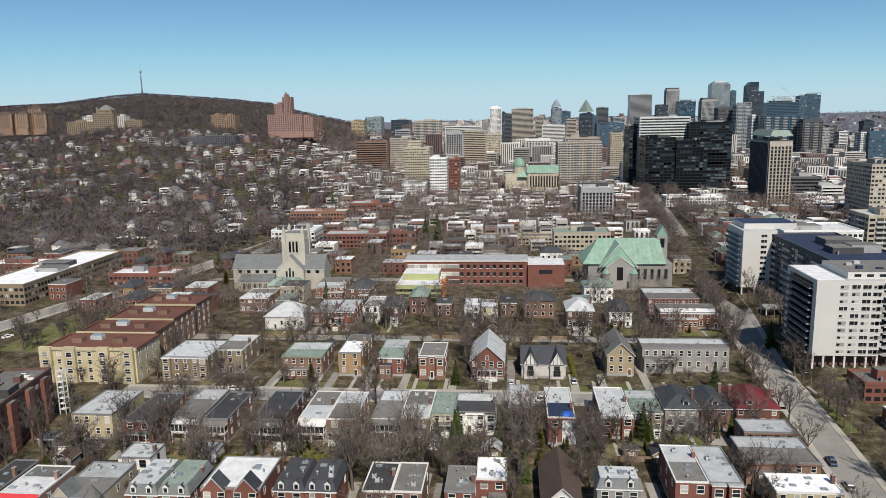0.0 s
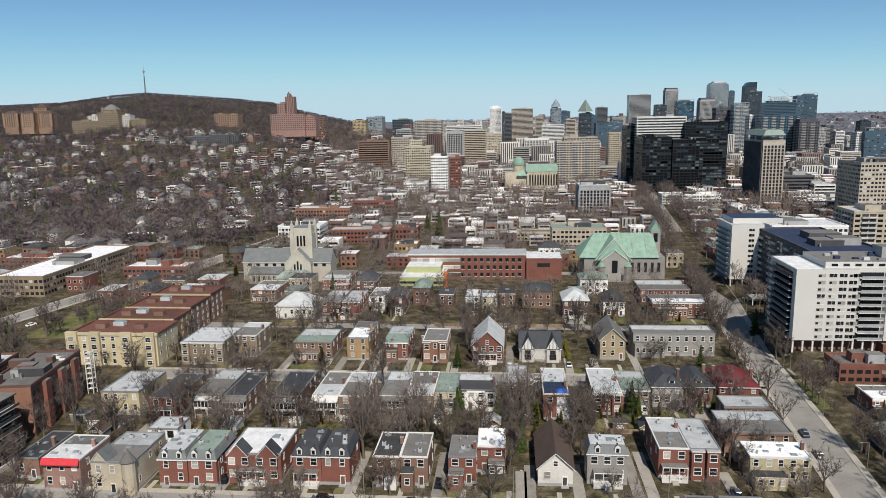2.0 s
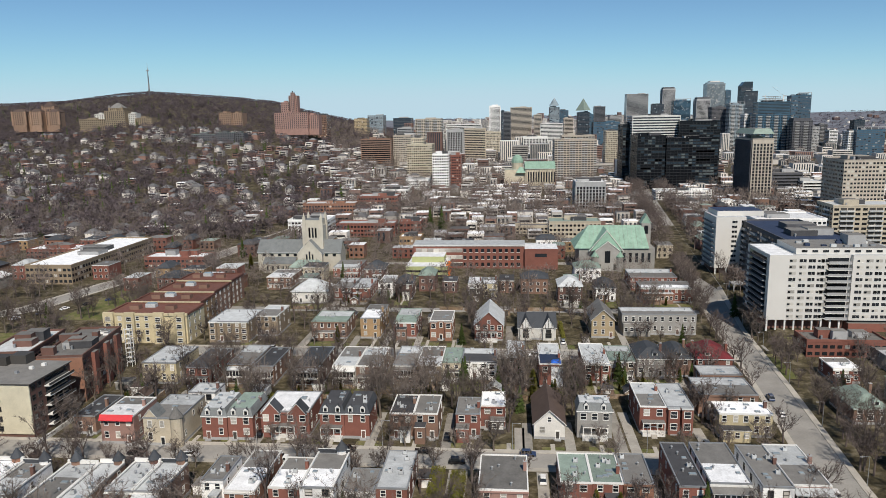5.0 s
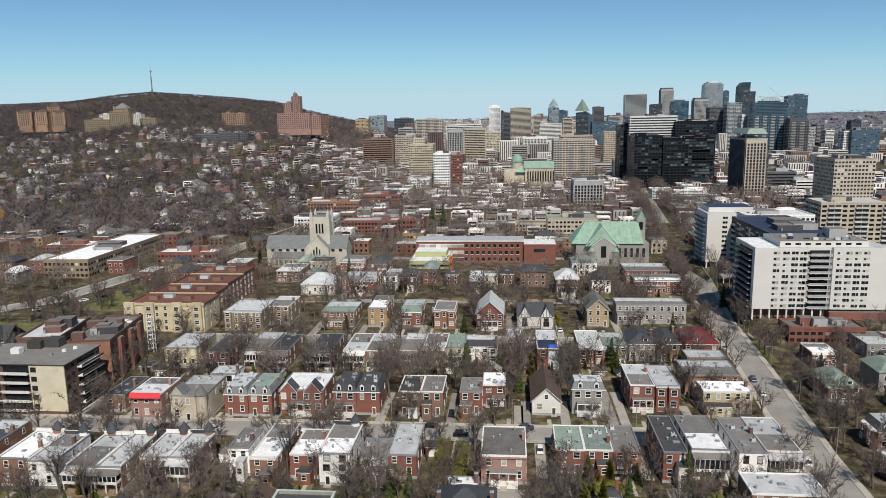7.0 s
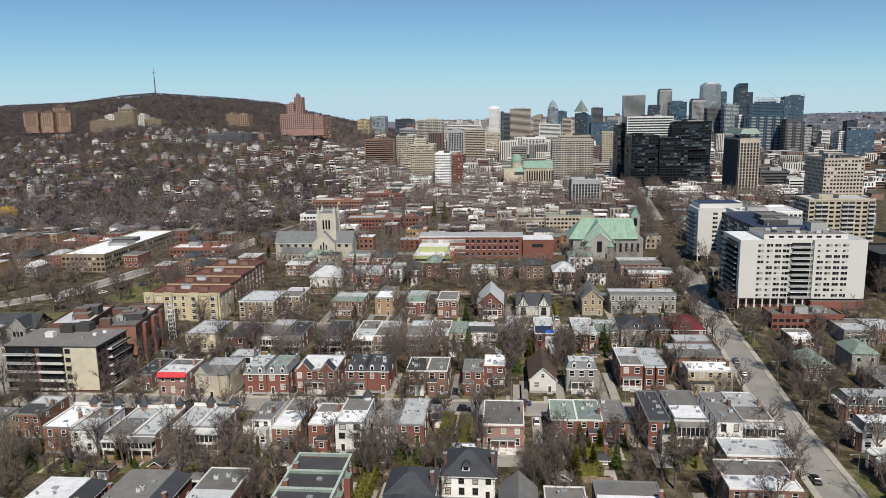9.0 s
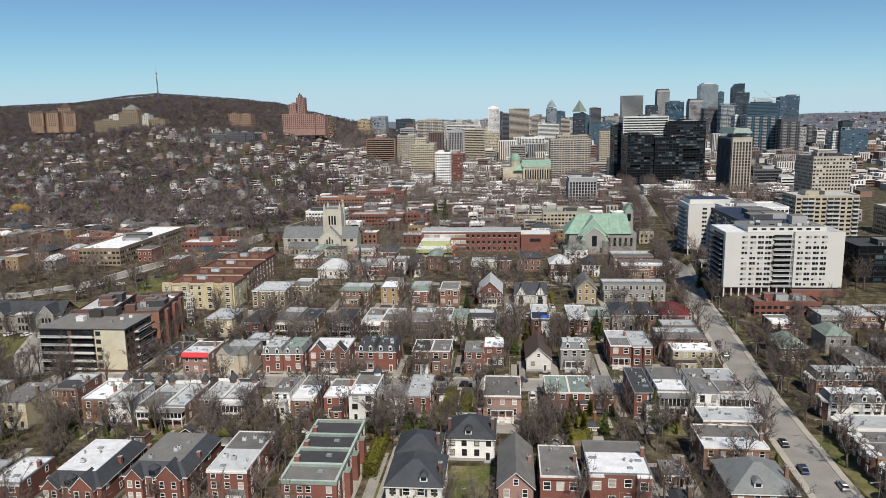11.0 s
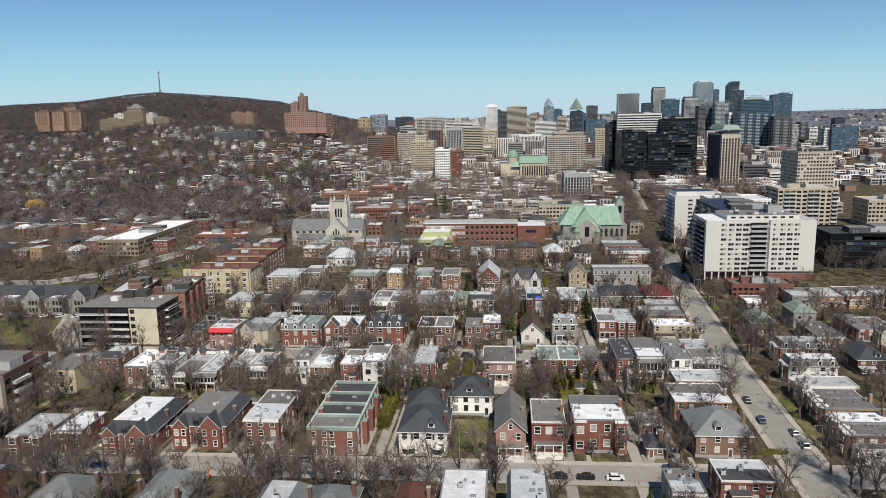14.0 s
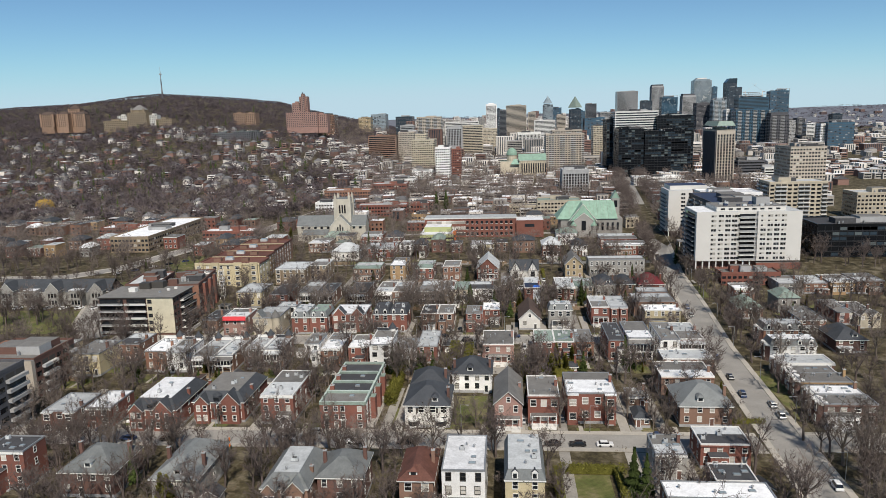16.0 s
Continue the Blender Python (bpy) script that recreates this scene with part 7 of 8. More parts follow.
hedge(-24.8, 77, 4.5, 26, 3.4)
hedge(-13.5, 111, 3.5, 24, 3)
hedge(22, 27, 16, 1.6, 2.4)
hedge(13, 17, 1.6, 18, 2.4)
for cx, cy, ck, cs in (
    (-38.2, 93.5, 0, 1.00), (-29.9, 98.0, 1, 1.00), (-24.8, 98.3, 1, 0.95), (18.5, 106.7, 2, 1.25), (24.2, 108.7, 2, 1.00), (7.1, 88.2, 2, 1.50),
    (15.8, 88.7, 2, 1.60), (42.4, 111.1, 0, 1.10), (34.8, 119.4, 2, 1.00), (-40.6, 108.0, 0, 0.90), (-32.3, 78.3, 2, 1.20), (18.8, 93.6, 2, 1.00),
    (41.7, 117.4, 0, 0.80), (44.6, 101.8, 1, 0.90), (-113.1, 95.9, 2, 1.00), (-35.3, 85.7, 2, 1.00), (-97.2, 186.8, 1, 1.00), (-16.7, 188.2, 0, 0.90),
    (2.3, 166.8, 1, 1.10), (59.5, 208.9, 2, 1.30), (-152.5, 278.9, 0, 1.00), (-70.5, 232.2, 2, 1.20), (19.7, 222.7, 1, 1.00), (3.7, 283.8, 2, 1.30),
):
    if free(cx, cy, 0.8):
        conifer(cx, cy, ck, cs)
hedge(-18.7, 112.2, 3.2, 24.4, 3.2)
hedge(-35.4, 84.0, 3.6, 31.0, 3.6)
hedge(22.6, 103.4, 7.5, 2.2, 2.2)
hedge(28, 17, 1.6, 18, 2.6)
hedge(-52, 173, 9, 2.5, 2.4)
hedge(-76, 172, 6, 2.5, 2.4)
hedge(21, 250, 1.5, 22, 1.8)
hedge(68.5, 57.5, 10, 1.2, 1.4)
hedge(17, 93, 12, 2.0, 3)

# yellow willow on the slope
V, T = [], []
rw = np.random.RandomState(8)
for i in range(900):
    d = rw.normal(0, 1, 3)
    d /= np.linalg.norm(d)
    q = d * np.array((9, 9, 6.5)) * rw.uniform(0.4, 1) + np.array((0, 0, 8))
    k = len(V)
    V += [q + (0.4, 0, 0), q - (0.4, 0, 0), q + rw.normal(0, 0.4, 3) - (0, 0, 2.8)]
    T.append((k, k + 1, k + 2))
wl = thing("willow_tree", -458, 534, ground_z(-458, 534), "golden-yellow weeping willow above the houses", "tree")
part("crown", tri_mesh("crown", V, T, "willow"), wl)
part("trunk", CONE_TRUNK, wl)
# rooftop pool with a wooden deck
pool = thing("rooftop_pool", -170.2, 85.0, 13.05, "turquoise rooftop swimming pool with a reddish deck", "pool")
b = Mesher()
b.box(-7, 7, -6, 6, 0, 0.7, "brick_orange")
part("deck", b, pool)
b = Mesher()
b.box(-5.5, 5.5, -2.5, 3.5, 0.7, 0.76, "pool_water")
part("water", b, pool)
# small orange excavator at the kerb
ex = thing("excavator", -77, 35.5, 0.0, "small orange excavator with a raised arm in a front yard", "excavator")
b = Mesher()
for s in (-0.8, 0.8):
    b.box(-1.3, 1.3, s - 0.25, s + 0.25, 0, 0.6, "rubber")
part("track", b, ex)
b = Mesher()
b.frustum(-1.3, 1.0, -0.9, 0.9, 0.7, 1.5, 0.1, 0.1, "panel_orange")
b.box(-0.2, 0.9, -0.8, 0.1, 1.5, 2.5, "glass", "panel_orange")
part("body", b, ex)
b = Mesher()
b.poly(((0.8, -0.2, 1.2), (0.8, 0.2, 1.2), (3.0, 0.15, 4.0), (3.0, -0.15, 4.0)), "panel_orange")
b.poly(((0.8, -0.2, 1.6), (0.8, 0.2, 1.6), (3.0, 0.15, 4.3), (3.0, -0.15, 4.3)), "panel_orange")
b.box(2.9, 3.2, -0.15, 0.15, 1.6, 4.2, "panel_orange")
part("arm", b, ex)

# ---- nearer trees, one by one ----
rt = random.Random(11)


def sow(n, x0, x1, y0, y1, r, kinds, gap=4.0):
    done, tries, put = 0, 0, []
    while done < n and tries < n * 30:
        tries += 1
        x, y = rt.uniform(x0, x1), rt.uniform(y0, y1)
        if not free(x, y, r) or any(abs(x - a) + abs(y - b) < gap for a, b in put):
            continue
        put.append((x, y))
        tree(x, y, rt.choice(kinds))
        done += 1


for x, y, k, s in ((-34, 26, 6, 1.0), (-26.5, 33, 4, 1.0), (66, 10, 6, 0.95), (84, 22, 6, 1.0), (78, 4, 2, 1.0), (90, 12, 6, 0.9), (66.5, 88, 2, 0.9), (-40, 160, 6, 1.1),
                   (-42, 166, 2, 1.1), (-32, 170, 6, 0.9), (-5, 140, 4, 0.9), (2, 168, 2, 1.0), (-17, 164, 6, 0.9), (-86, 88, 6, 1.0), (-68, 92, 2, 1.0), (92, 170, 6, 0.8), (96, 150, 2, 1.0),
                   (-8, 52.5, 4, 0.9), (16, 53, 2, 0.85), (45, 51, 4, 1.0), (36, 60, 2, 0.9), (-24, 170, 2, 1.0)):
    tree(x, y, k, s)
for x, y, k, s in ((84, 33, 6, 1.0), (88, 28, 2, 1.1), (81.5, 40, 4, 1.0), (90, 37, 6, 1.0), (80, 47, 2, 1.0), (95, 44, 0, 1.0), (86, 12, 4, 1.1), (93, 20, 2, 1.1)):
    tree(x, y, k, s)
sow(13, -150, 66, 52.2, 56, 0.3, (1, 3, 5, 4), 7)
sow(20, -130, 66, 30, 37.5, 0.6, (0, 1, 2, 4, 3), 6)
sow(40, -150, 66, 66, 104, 0.8, (0, 1, 2, 3, 4, 5), 4)
sow(26, -160, 70, 124, 143, 0.4, (0, 1, 3, 4, 5), 5)
sow(44, -130, 74, 158, 192, 0.8, (0, 1, 2, 4, 6, 3), 4)
sow(18, -130, 84, 212, 240, 0.5, (1, 3, 4, 5), 5)
sow(24, -190, 92, 250, 296, 0.8, (0, 1, 2, 4), 4)
sow(36, 82, 200, 10, 225, 0.8, (0, 1, 2, 4, 6), 4)
sow(22, -230, -122, 50, 230, 0.8, (0, 1, 2, 4), 5)
sow(14, 92, 101, 235, 345, 0.5, (2, 4, 0), 5)
sow(8, -260, -170, 230, 330, 0.8, (0, 2, 4), 6)

# ---- sheds, fences, lamps ----
def shed(x, y, w, d, h, wall, top):
    if not free(x, y, 2.2):
        return
    o = thing("garden_shed", x, y, 0, f"small {'wooden' if wall == 'fence_wood' else 'painted'} shed or garage in a back garden", "shed", "sheds and garages")
    FOOT.append((x - w / 2, x + w / 2, y, y + d))
    a = Mesher()
    a.box(-w / 2, w / 2, 0, d, -0.2, h, wall)
    part("wall", a, o)
    a = Mesher()
    if rt.random() < 0.5:
        a.box(-w / 2 - 0.2, w / 2 + 0.2, -0.2, d + 0.2, h, h + 0.2, "trim_white", top)
    else:
        ridge_roof(a, -w / 2 - 0.3, w / 2 + 0.3, -0.3, d + 0.3, h - 0.1, h + w * 0.35, top, "y")
    part("roof", a, o)
    a = Mesher()
    a.box(-w * 0.3, w * 0.3, -0.06, 0.02, 0, h * 0.8, "trim_white" if rt.random() < 0.5 else "trim_dark")
    part("door", a, o)


for i in range(46):
    band = rt.choice(((60, 100), (75, 100), (112, 126), (160, 188), (160, 188), (255, 280), (-5, 30)))
    shed(rt.uniform(-135, 62), rt.uniform(*band), rt.uniform(3, 6), rt.uniform(3, 6), rt.uniform(2.3, 2.9), rt.choice(("fence_wood", "white_paint", "brick_brown", "stone_grey")), rt.choice(("roof_grey", "roof_dark", "roof_pale", "shingle_brown")))


FENCE = {}


def fence(x, y, length, along):
    n = int(length / 2.2)
    o = thing("garden_fence", x, y, 0, "weathered grey-brown board fence between back gardens", "fence", "garden fences")
    key = ("panel", along)
    if key not in FENCE:
        a, p = Mesher(), Mesher()
        if along == "x":
            a.box(0.12, 2.2, -0.03, 0.03, 0.05, 1.65, "fence_wood")
        else:
            a.box(-0.03, 0.03, 0.12, 2.2, 0.05, 1.65, "fence_wood")
        p.box(-0.06, 0.06, -0.06, 0.06, -0.2, 1.8, "fence_wood")
        FENCE[key], FENCE["post"] = a.mesh("panel"), p.mesh("post")
    for i in range(n + 1):
        at = (2.2 * i, 0, 0) if along == "x" else (0, 2.2 * i, 0)
        part("post", FENCE["post"], o, at=(at[0] + 0.06, at[1], 0) if along == "x" else (0, at[1] + 0.06, 0))
        if i < n:
            part("panel", FENCE[key], o, at=at)


def garden_bits():
    """Grass, paving, decks, lean-tos and steps in the back gardens."""
    rp = random.Random(21)
    n = 0
    for x, y, w, d in PLOTS:
        if 90 < y < 118 or 178 < y < 200 or 290 < y < 320:
            y0, y1 = y - rp.uniform(9, 13), y - 2.7
        elif 48 < y < 60 and d > 8:
            y0, y1 = y + d + 0.5, y + d + rp.uniform(7, 12)
        elif 140 < y < 160 and d > 8:
            y0, y1 = y + d + 0.5, y + d + rp.uniform(6, 10)
        else:
            continue
        n += 1
        z = 0.055 + 0.004 * (n % 9)
        mb = Mesher()
        mb.box(x - w * 0.46, x + w * 0.46, y0, y1, -0.2, z, "lawn" if rp.random() < 0.7 else "drive")
        tagged(new("lawn", mb.mesh("lawn")), "small back garden of patchy grass and paving", "garden", kind="structure")
        if rp.random() < 0.6:
            mb = Mesher()
            px = x + rp.uniform(-0.2, 0.2) * w
            mb.box(px - 0.5, px + 0.5, y0 + 0.3, y1, -0.2, z + 0.05, "concrete_walk")
            tagged(new("pavement", mb.mesh("pavement")), "narrow concrete garden path", "path", kind="structure")
        if rp.random() < 0.7:
            o = thing("garden_deck", x + rp.choice((-1, 1)) * w * 0.2, (y1 if y1 < y else y0) - (1.4 if y1 < y else -1.4), 0, "weathered timber deck with a railing behind a house", "deck", "garden decks")
            q = rp.uniform(1.3, 1.9)
            a = Mesher()
            a.box(-q, q, -1.2, 1.2, -0.1, 0.75, "fence_wood")
            part("platform", a, o)
            for sx in (-q, q):
                a = Mesher()
                a.box(sx - 0.05, sx + 0.05, -1.2, -1.1, 0.75, 1.7, "fence_wood")
                part("baluster", a, o)
            a = Mesher()
            a.box(-q - 0.05, q + 0.05, -1.22, -1.08, 1.7, 1.78, "fence_wood")
            part("handrail", a, o)
        for k in range(rp.randint(1, 3)):
            cx, cy = x + rp.uniform(-0.5, 0.5) * w, rp.uniform(y0, y1)
            if free(cx, cy, 0.9):
                if rp.random() < 0.3:
                    conifer(cx, cy, 1, rp.uniform(0.55, 0.95))
                else:
                    conifer(cx, cy, 2, rp.uniform(0.4, 0.8))
        if rp.random() < 0.35 and y1 < y:
            ex = x + rp.choice((-1, 1)) * w * 0.25
            if free(ex, y0 + 1, 1.5):
                shed(ex, y0, rp.uniform(3, 4.2), rp.uniform(3, 4), 2.5, rp.choice(("fence_wood", "brick_brown", "stone_grey")), rp.choice(("roof_dark", "roof_grey", "shingle_brown")))


garden_bits()
for yy in (88, 89.5, 176, 178, 284.5):
    xx = -130.0
    while xx < 55:
        if rt.random() < 0.2:
            fence(xx, yy + rt.uniform(-2, 2), 11, "x")
        xx += 12
for i in range(12):
    yb = rt.choice((78, 90, 164, 178))
    xx = rt.uniform(-130, 60)
    if free(xx, yb, 0.5) and free(xx, yb + 10, 0.5):
        fence(xx, yb, 11, "y")


def street_lamp(x, y, side):
    o = thing("street_lamp", x, y, ground_z(x, y), "slim grey steel street lamp at the kerb", "lamp", "street lamps")
    a = Mesher()
    a.ring(0, 0, 0, 0.1, 8, 0.06, "metal_grey", 6)
    part("pole", a, o)
    a = Mesher()
    a.box(min(0, side * 1.8), max(0, side * 1.8), -0.04, 0.04, 7.9, 7.98, "metal_grey")
    part("arm", a, o)
    a = Mesher()
    a.frustum(side * 1.9 - 0.35, side * 1.9 + 0.35, -0.14, 0.14, 7.8, 7.95, 0.05, 0.04, "concrete_grey")
    part("lamp_head", a, o)


for yy in range(-10, 380, 34):
    ax = float(np.interp(yy, [q[1] for q in AVENUE], [q[0] for q in AVENUE]))
    street_lamp(ax + 6.0, yy, -1)
for xx in range(-120, 60, 36):
    street_lamp(xx, 50.2, 1)
    street_lamp(xx + 12, 140.6, 1)

# ---- rows of houses farther off ----
MIDW = {}


def mid_house(x, y, w, d, h, wall, top, pitched):
    z = ground_z(x, y)
    o = thing("house", x, y, z, f"{WORDS[wall]} row house with a {'pitched' if pitched else 'flat'} {WORDS[top]} roof", "house", "houses farther off")
    FOOT.append((x - w / 2, x + w / 2, y, y + d))
    a, r = Mesher(), Mesher()
    a.box(-w / 2, w / 2, 0, d, -3, h, wall)
    part("wall", a, o)
    if pitched:
        r.frustum(-w / 2 - 0.4, w / 2 + 0.4, -0.4, d + 0.4, h, h + 2.6, min(w, d) * 0.42, min(w, d) * 0.42, top)
    else:
        r.box(-w / 2 - 0.1, w / 2 + 0.1, -0.15, d, h - 0.25, h + 0.2, "trim_white" if rt.random() < 0.4 else wall, top)
        r.box(-1, 1, d * 0.5, d * 0.5 + 1.2, h + 0.15, h + 0.8, "metal_grey")
    part("roof", r, o)
    k = (int(w / 3.2), wall == "white_paint")
    if k not in MIDW:
        mw = Mesher()
        mw.box(-0.75, 0.75, -0.1, 0.05, -0.1, 1.7, "trim_white")
        mw.box(-0.6, 0.6, -0.13, 0.0, 0.05, 1.55, "glass")
        MIDW[k] = mw.mesh("window")
    if y > 390:
        mw = Mesher()
        for f in range(2):
            for i in range(k[0]):
                u, zz = -w / 2 + w * (i + 0.5) / k[0], 1.2 + f * (h - 1.2) / 2
                mw.box(u - 0.7, u + 0.7, -0.1, 0.05, zz, zz + 1.6, "glass")
        part("window_wall", mw, o, "rows of windows", kind="stuff")
        return
    for f in range(2):
        for i in range(k[0]):
            part("window", MIDW[k], o, at=(-w / 2 + w * (i + 0.5) / k[0], 0, 1.2 + f * (h - 1.2) / 2))


WALLS = ("brick_red", "brick_red", "brick_dark", "brick_brown", "brick_brown", "brick_tan", "stone_grey", "white_paint", "brick_orange", "stone_cream")
TOPS = ("roof_white", "roof_pale", "roof_pale", "roof_grey", "roof_grey", "roof_dark", "slate", "roof_green")
mids = 0
for row, yy in enumerate((320, 343, 412, 436)):
    xx = -0.757 * (yy + 140) - 10
    while xx < min(0.33 * yy - 6, 128):
        w = rt.choice((7.5, 8.5, 10, 12, 14))
        d = rt.uniform(11, 15)
        if rt.random() < (0.84 if xx > -200 else 0.6) and free(xx + w / 2, yy + d / 2, 5.5) and free(xx, yy, 1) and free(xx + w, yy + d, 1) and mids < 190:
            pit = rt.random() < (0.2 if xx > -180 else 0.5)
            mid_house(xx + w / 2, yy + rt.uniform(-2.5, 2.5), w, d, rt.uniform(6.2, 8.6), rt.choice(WALLS), "slate" if pit and rt.random() < 0.6 else rt.choice(TOPS), pit)
            mids += 1
            xx += w + (0.3 if rt.random() < 0.65 else rt.uniform(3, 9))
        else:
            xx += rt.uniform(4, 9)
for row, yy in enumerate((70, 92, 118, 150, 172, 196)):
    xx = 118 if yy > 60 else 110
    while xx < 0.42 * (yy + 140) + 10:
        w, d = rt.choice((9, 11, 14)), rt.uniform(11, 14)
        if free(xx + w / 2, yy + d / 2, 6) and free(xx, yy, 1) and free(xx + w, yy + d, 1):
            mid_house(xx + w / 2, yy, w, d, rt.uniform(6.5, 8), rt.choice(WALLS), rt.choice(TOPS), rt.random() < 0.3)
        xx += w + rt.uniform(1, 6)
for row, yy in enumerate((60, 85, 110, 205, 225)):
    xx = -0.55 * (yy + 140) - 30
    while xx < -172:
        w, d = rt.choice((9, 11, 14)), rt.uniform(11, 14)
        if free(xx + w / 2, yy + d / 2, 6) and free(xx, yy, 1) and free(xx + w, yy + d, 1) and not (143 < yy < 245):
            mid_house(xx + w / 2, yy, w, d, rt.uniform(6.5, 8), rt.choice(WALLS), rt.choice(TOPS), rt.random() < 0.3)
        xx += w + rt.uniform(1, 6)

for yy in (396, 418, 440, 466, 492, 518, 546, 574, 604, 634):
    xx = 104.6 + (yy - 378) * 0.117 + 13
    while xx < min(0.42 * yy, 215):
        w, d = rt.choice((8, 10, 12)), rt.uniform(11, 14)
        if free(xx + w / 2, yy + d / 2, 6) and free(xx, yy, 1) and free(xx + w, yy + d, 1):
            mid_house(xx + w / 2, yy, w, d, rt.uniform(7, 10), rt.choice(WALLS), rt.choice(TOPS), rt.random() < 0.2)
        xx += w + rt.uniform(0.5, 5)

# ---- far houses, woods: beyond counting ----
rf = np.random.RandomState(3)


def patch(x, y):
    """Where woods thicken (above 0) and where houses gather (below 0)."""
    return math.sin(x / 43 + 1.7 * math.sin(y / 71)) * math.cos(y / 37 + 1.3 * math.sin(x / 59))


def far_houses():
    mb = Mesher()
    n = 0
    yy = 462.0
    while yy < 3900:
        step = 26 + (yy - 460) * 0.016
        xx = -0.757 * (yy + 140) - 20
        lim = 0.62 * yy if yy > 700 else 0.55 * yy
        while xx < lim:
            w, d, h = rf.uniform(8, 15), rf.uniform(10, 14), rf.uniform(6, 9.5)
            city = xx > -0.16 * yy and yy > 900
            if city and rf.rand() < 0.35:
                w, d, h = rf.uniform(15, 36), rf.uniform(15, 28), rf.uniform(9, 26) + (26 * rf.rand() ** 2 if yy > 1100 else 0)
            slope = xx < -0.28 * yy
            if slope:
                w, d, h = rf.uniform(7, 11), rf.uniform(8, 11), rf.uniform(4.5, 7.5)
            keep = 0.93 if not slope else (0.62 if xx < -0.42 * yy else 0.95) * (1.0 if patch(xx, yy) < 0.1 else 0.3)
            if yy > 1150 and xx < -0.13 * yy:
                keep = 0.0 if xx < -0.2 * yy or yy > 1700 else 0.4
            if xx > 0.3 * yy and yy > 900:          # low open quarter beyond the towers
                keep = 0.45 if yy < 1800 else 0.14
                h = min(h, 14)
            if rf.rand() < keep and free(xx, yy, 9):
                gz = ground_z(xx, yy)
                pale = rf.rand() < (0.3 if xx > 0.3 * yy and yy > 900 else 0.74 if not slope else 0.22 if xx < -0.42 * yy else 0.72)
                roof = "far_roof_pale" if pale else "far_roof_dark"
                wall = "far_brick" if rf.rand() < (0.5 if slope else 0.34 if not city else 0.15) else "far_wall"
                y0 = yy + rf.uniform(-4, 4)
                mb.box(xx - w / 2, xx + w / 2, y0, y0 + d, gz - 6, gz + h, wall, roof)
                if h > 8.5 and not (slope and yy > 800):
                    upright = rf.rand() < 0.6
                    for k in range(int(w / 3.4) if upright else 0):
                        u = xx - w / 2 + 1.0 + 3.4 * k
                        mb.box(u, u + 1.5, y0 - 0.06, y0 + 0.01, gz + 1.5, gz + h - 1.2, "glass_dark")
                    for f in range(0 if upright else int(h / 3.2)):
                        mb.box(xx - w / 2 + 0.8, xx + w / 2 - 0.8, y0 - 0.06, y0 + 0.01, gz + 1.2 + 3.2 * f, gz + 2.7 + 3.2 * f, "glass")
                elif not pale and (slope or rf.rand() < 0.4):
                    mb.frustum(xx - w / 2 - 0.3, xx + w / 2 + 0.3, y0 - 0.3, y0 + d + 0.3, gz + h, gz + h + 3, w * 0.4, d * 0.4, roof)
                else:
                    mb.box(xx - w / 2 + 1, xx + w / 2 - 1, y0 - 0.06, y0 + 0.01, gz + 1.4, gz + 2.9, "glass")
                    mb.box(xx - w / 2 + 1, xx + w / 2 - 1, y0 - 0.06, y0 + 0.01, gz + 4.2, gz + 5.7, "glass")
                n += 1
            xx += w + (rf.uniform(0.5, 4) if rf.rand() < 0.7 else rf.uniform(6, 22))
        yy += step
    tagged(new("distant_houses", mb.mesh("distant_houses")), "close-set distant houses and low blocks of brick and pale roofs", "houses", kind="stuff")


def scatter(name, label, pts, base, tris, scales, material):
    """Many far trees as one mesh."""
    base = np.array(base)
    n, b = len(pts), len(base)
    an = rf.uniform(0, 6.283, n)
    c, s = np.cos(an)[:, None], np.sin(an)[:, None]
    X = (base[None, :, 0] * c - base[None, :, 1] * s) * scales[:, None] + pts[:, 0:1]
    Y = (base[None, :, 0] * s + base[None, :, 1] * c) * scales[:, None] + pts[:, 1:2]
    Z = base[None, :, 2] * scales[:, None] * rf.uniform(0.85, 1.15, (n, 1)) + pts[:, 2:3]
    V = np.stack([X, Y, Z], -1).reshape(-1, 3)
    T = (np.array(tris)[None] + (np.arange(n) * b)[:, None, None]).reshape(-1, 3)
    tagged(new(name, tri_mesh(name, V, T, material)), label, "trees", kind="stuff")


def sliver_tree(seed, n, w, ln):
    """A light far tree: a trunk and loose twigs filling a rounded crown."""
    rng = np.random.RandomState(seed)
    V, T = [], []
    tube(V, T, (0, 0, -1), (0, 0, 5.5), 0.3, 0.15, 3)
    for i in range(n):
        d = rng.normal(0, 1, 3)
        d /= np.linalg.norm(d)
        p = np.array((0, 0, 7.2)) + d * np.array((4.0, 4.0, 4.4)) * rng.uniform(0.15, 1) ** 0.5
        e = p + (d * 0.6 + rng.normal(0, 0.5, 3) + (0, 0, 0.5)) * ln
        sd = np.cross(e - p, rng.normal(0, 1, 3))
        sd = sd / np.linalg.norm(sd) * w
        k = len(V)
        V += [p - sd, p + sd, e]
        T.append((k, k + 1, k + 2))
    return np.array(V), np.array(T)


def ground_points(n, pick, r):
    out = []
    tries = 0
    while len(out) < n and tries < n * 12:
        tries += 1
        p = pick()
        if p and free(p[0], p[1], r):
            out.append((p[0], p[1], ground_z(*p)))
    return np.array(out)


def pick_near():
    y = rf.uniform(-20, 310)
    if (47 < y < 57 or 136 < y < 147 or 223 < y < 239) and rf.rand() < 0.75:     # open front gardens
        return None
    return rf.uniform(-0.757 * (y + 140) - 15, 0.494 * (y + 140) + 15), y


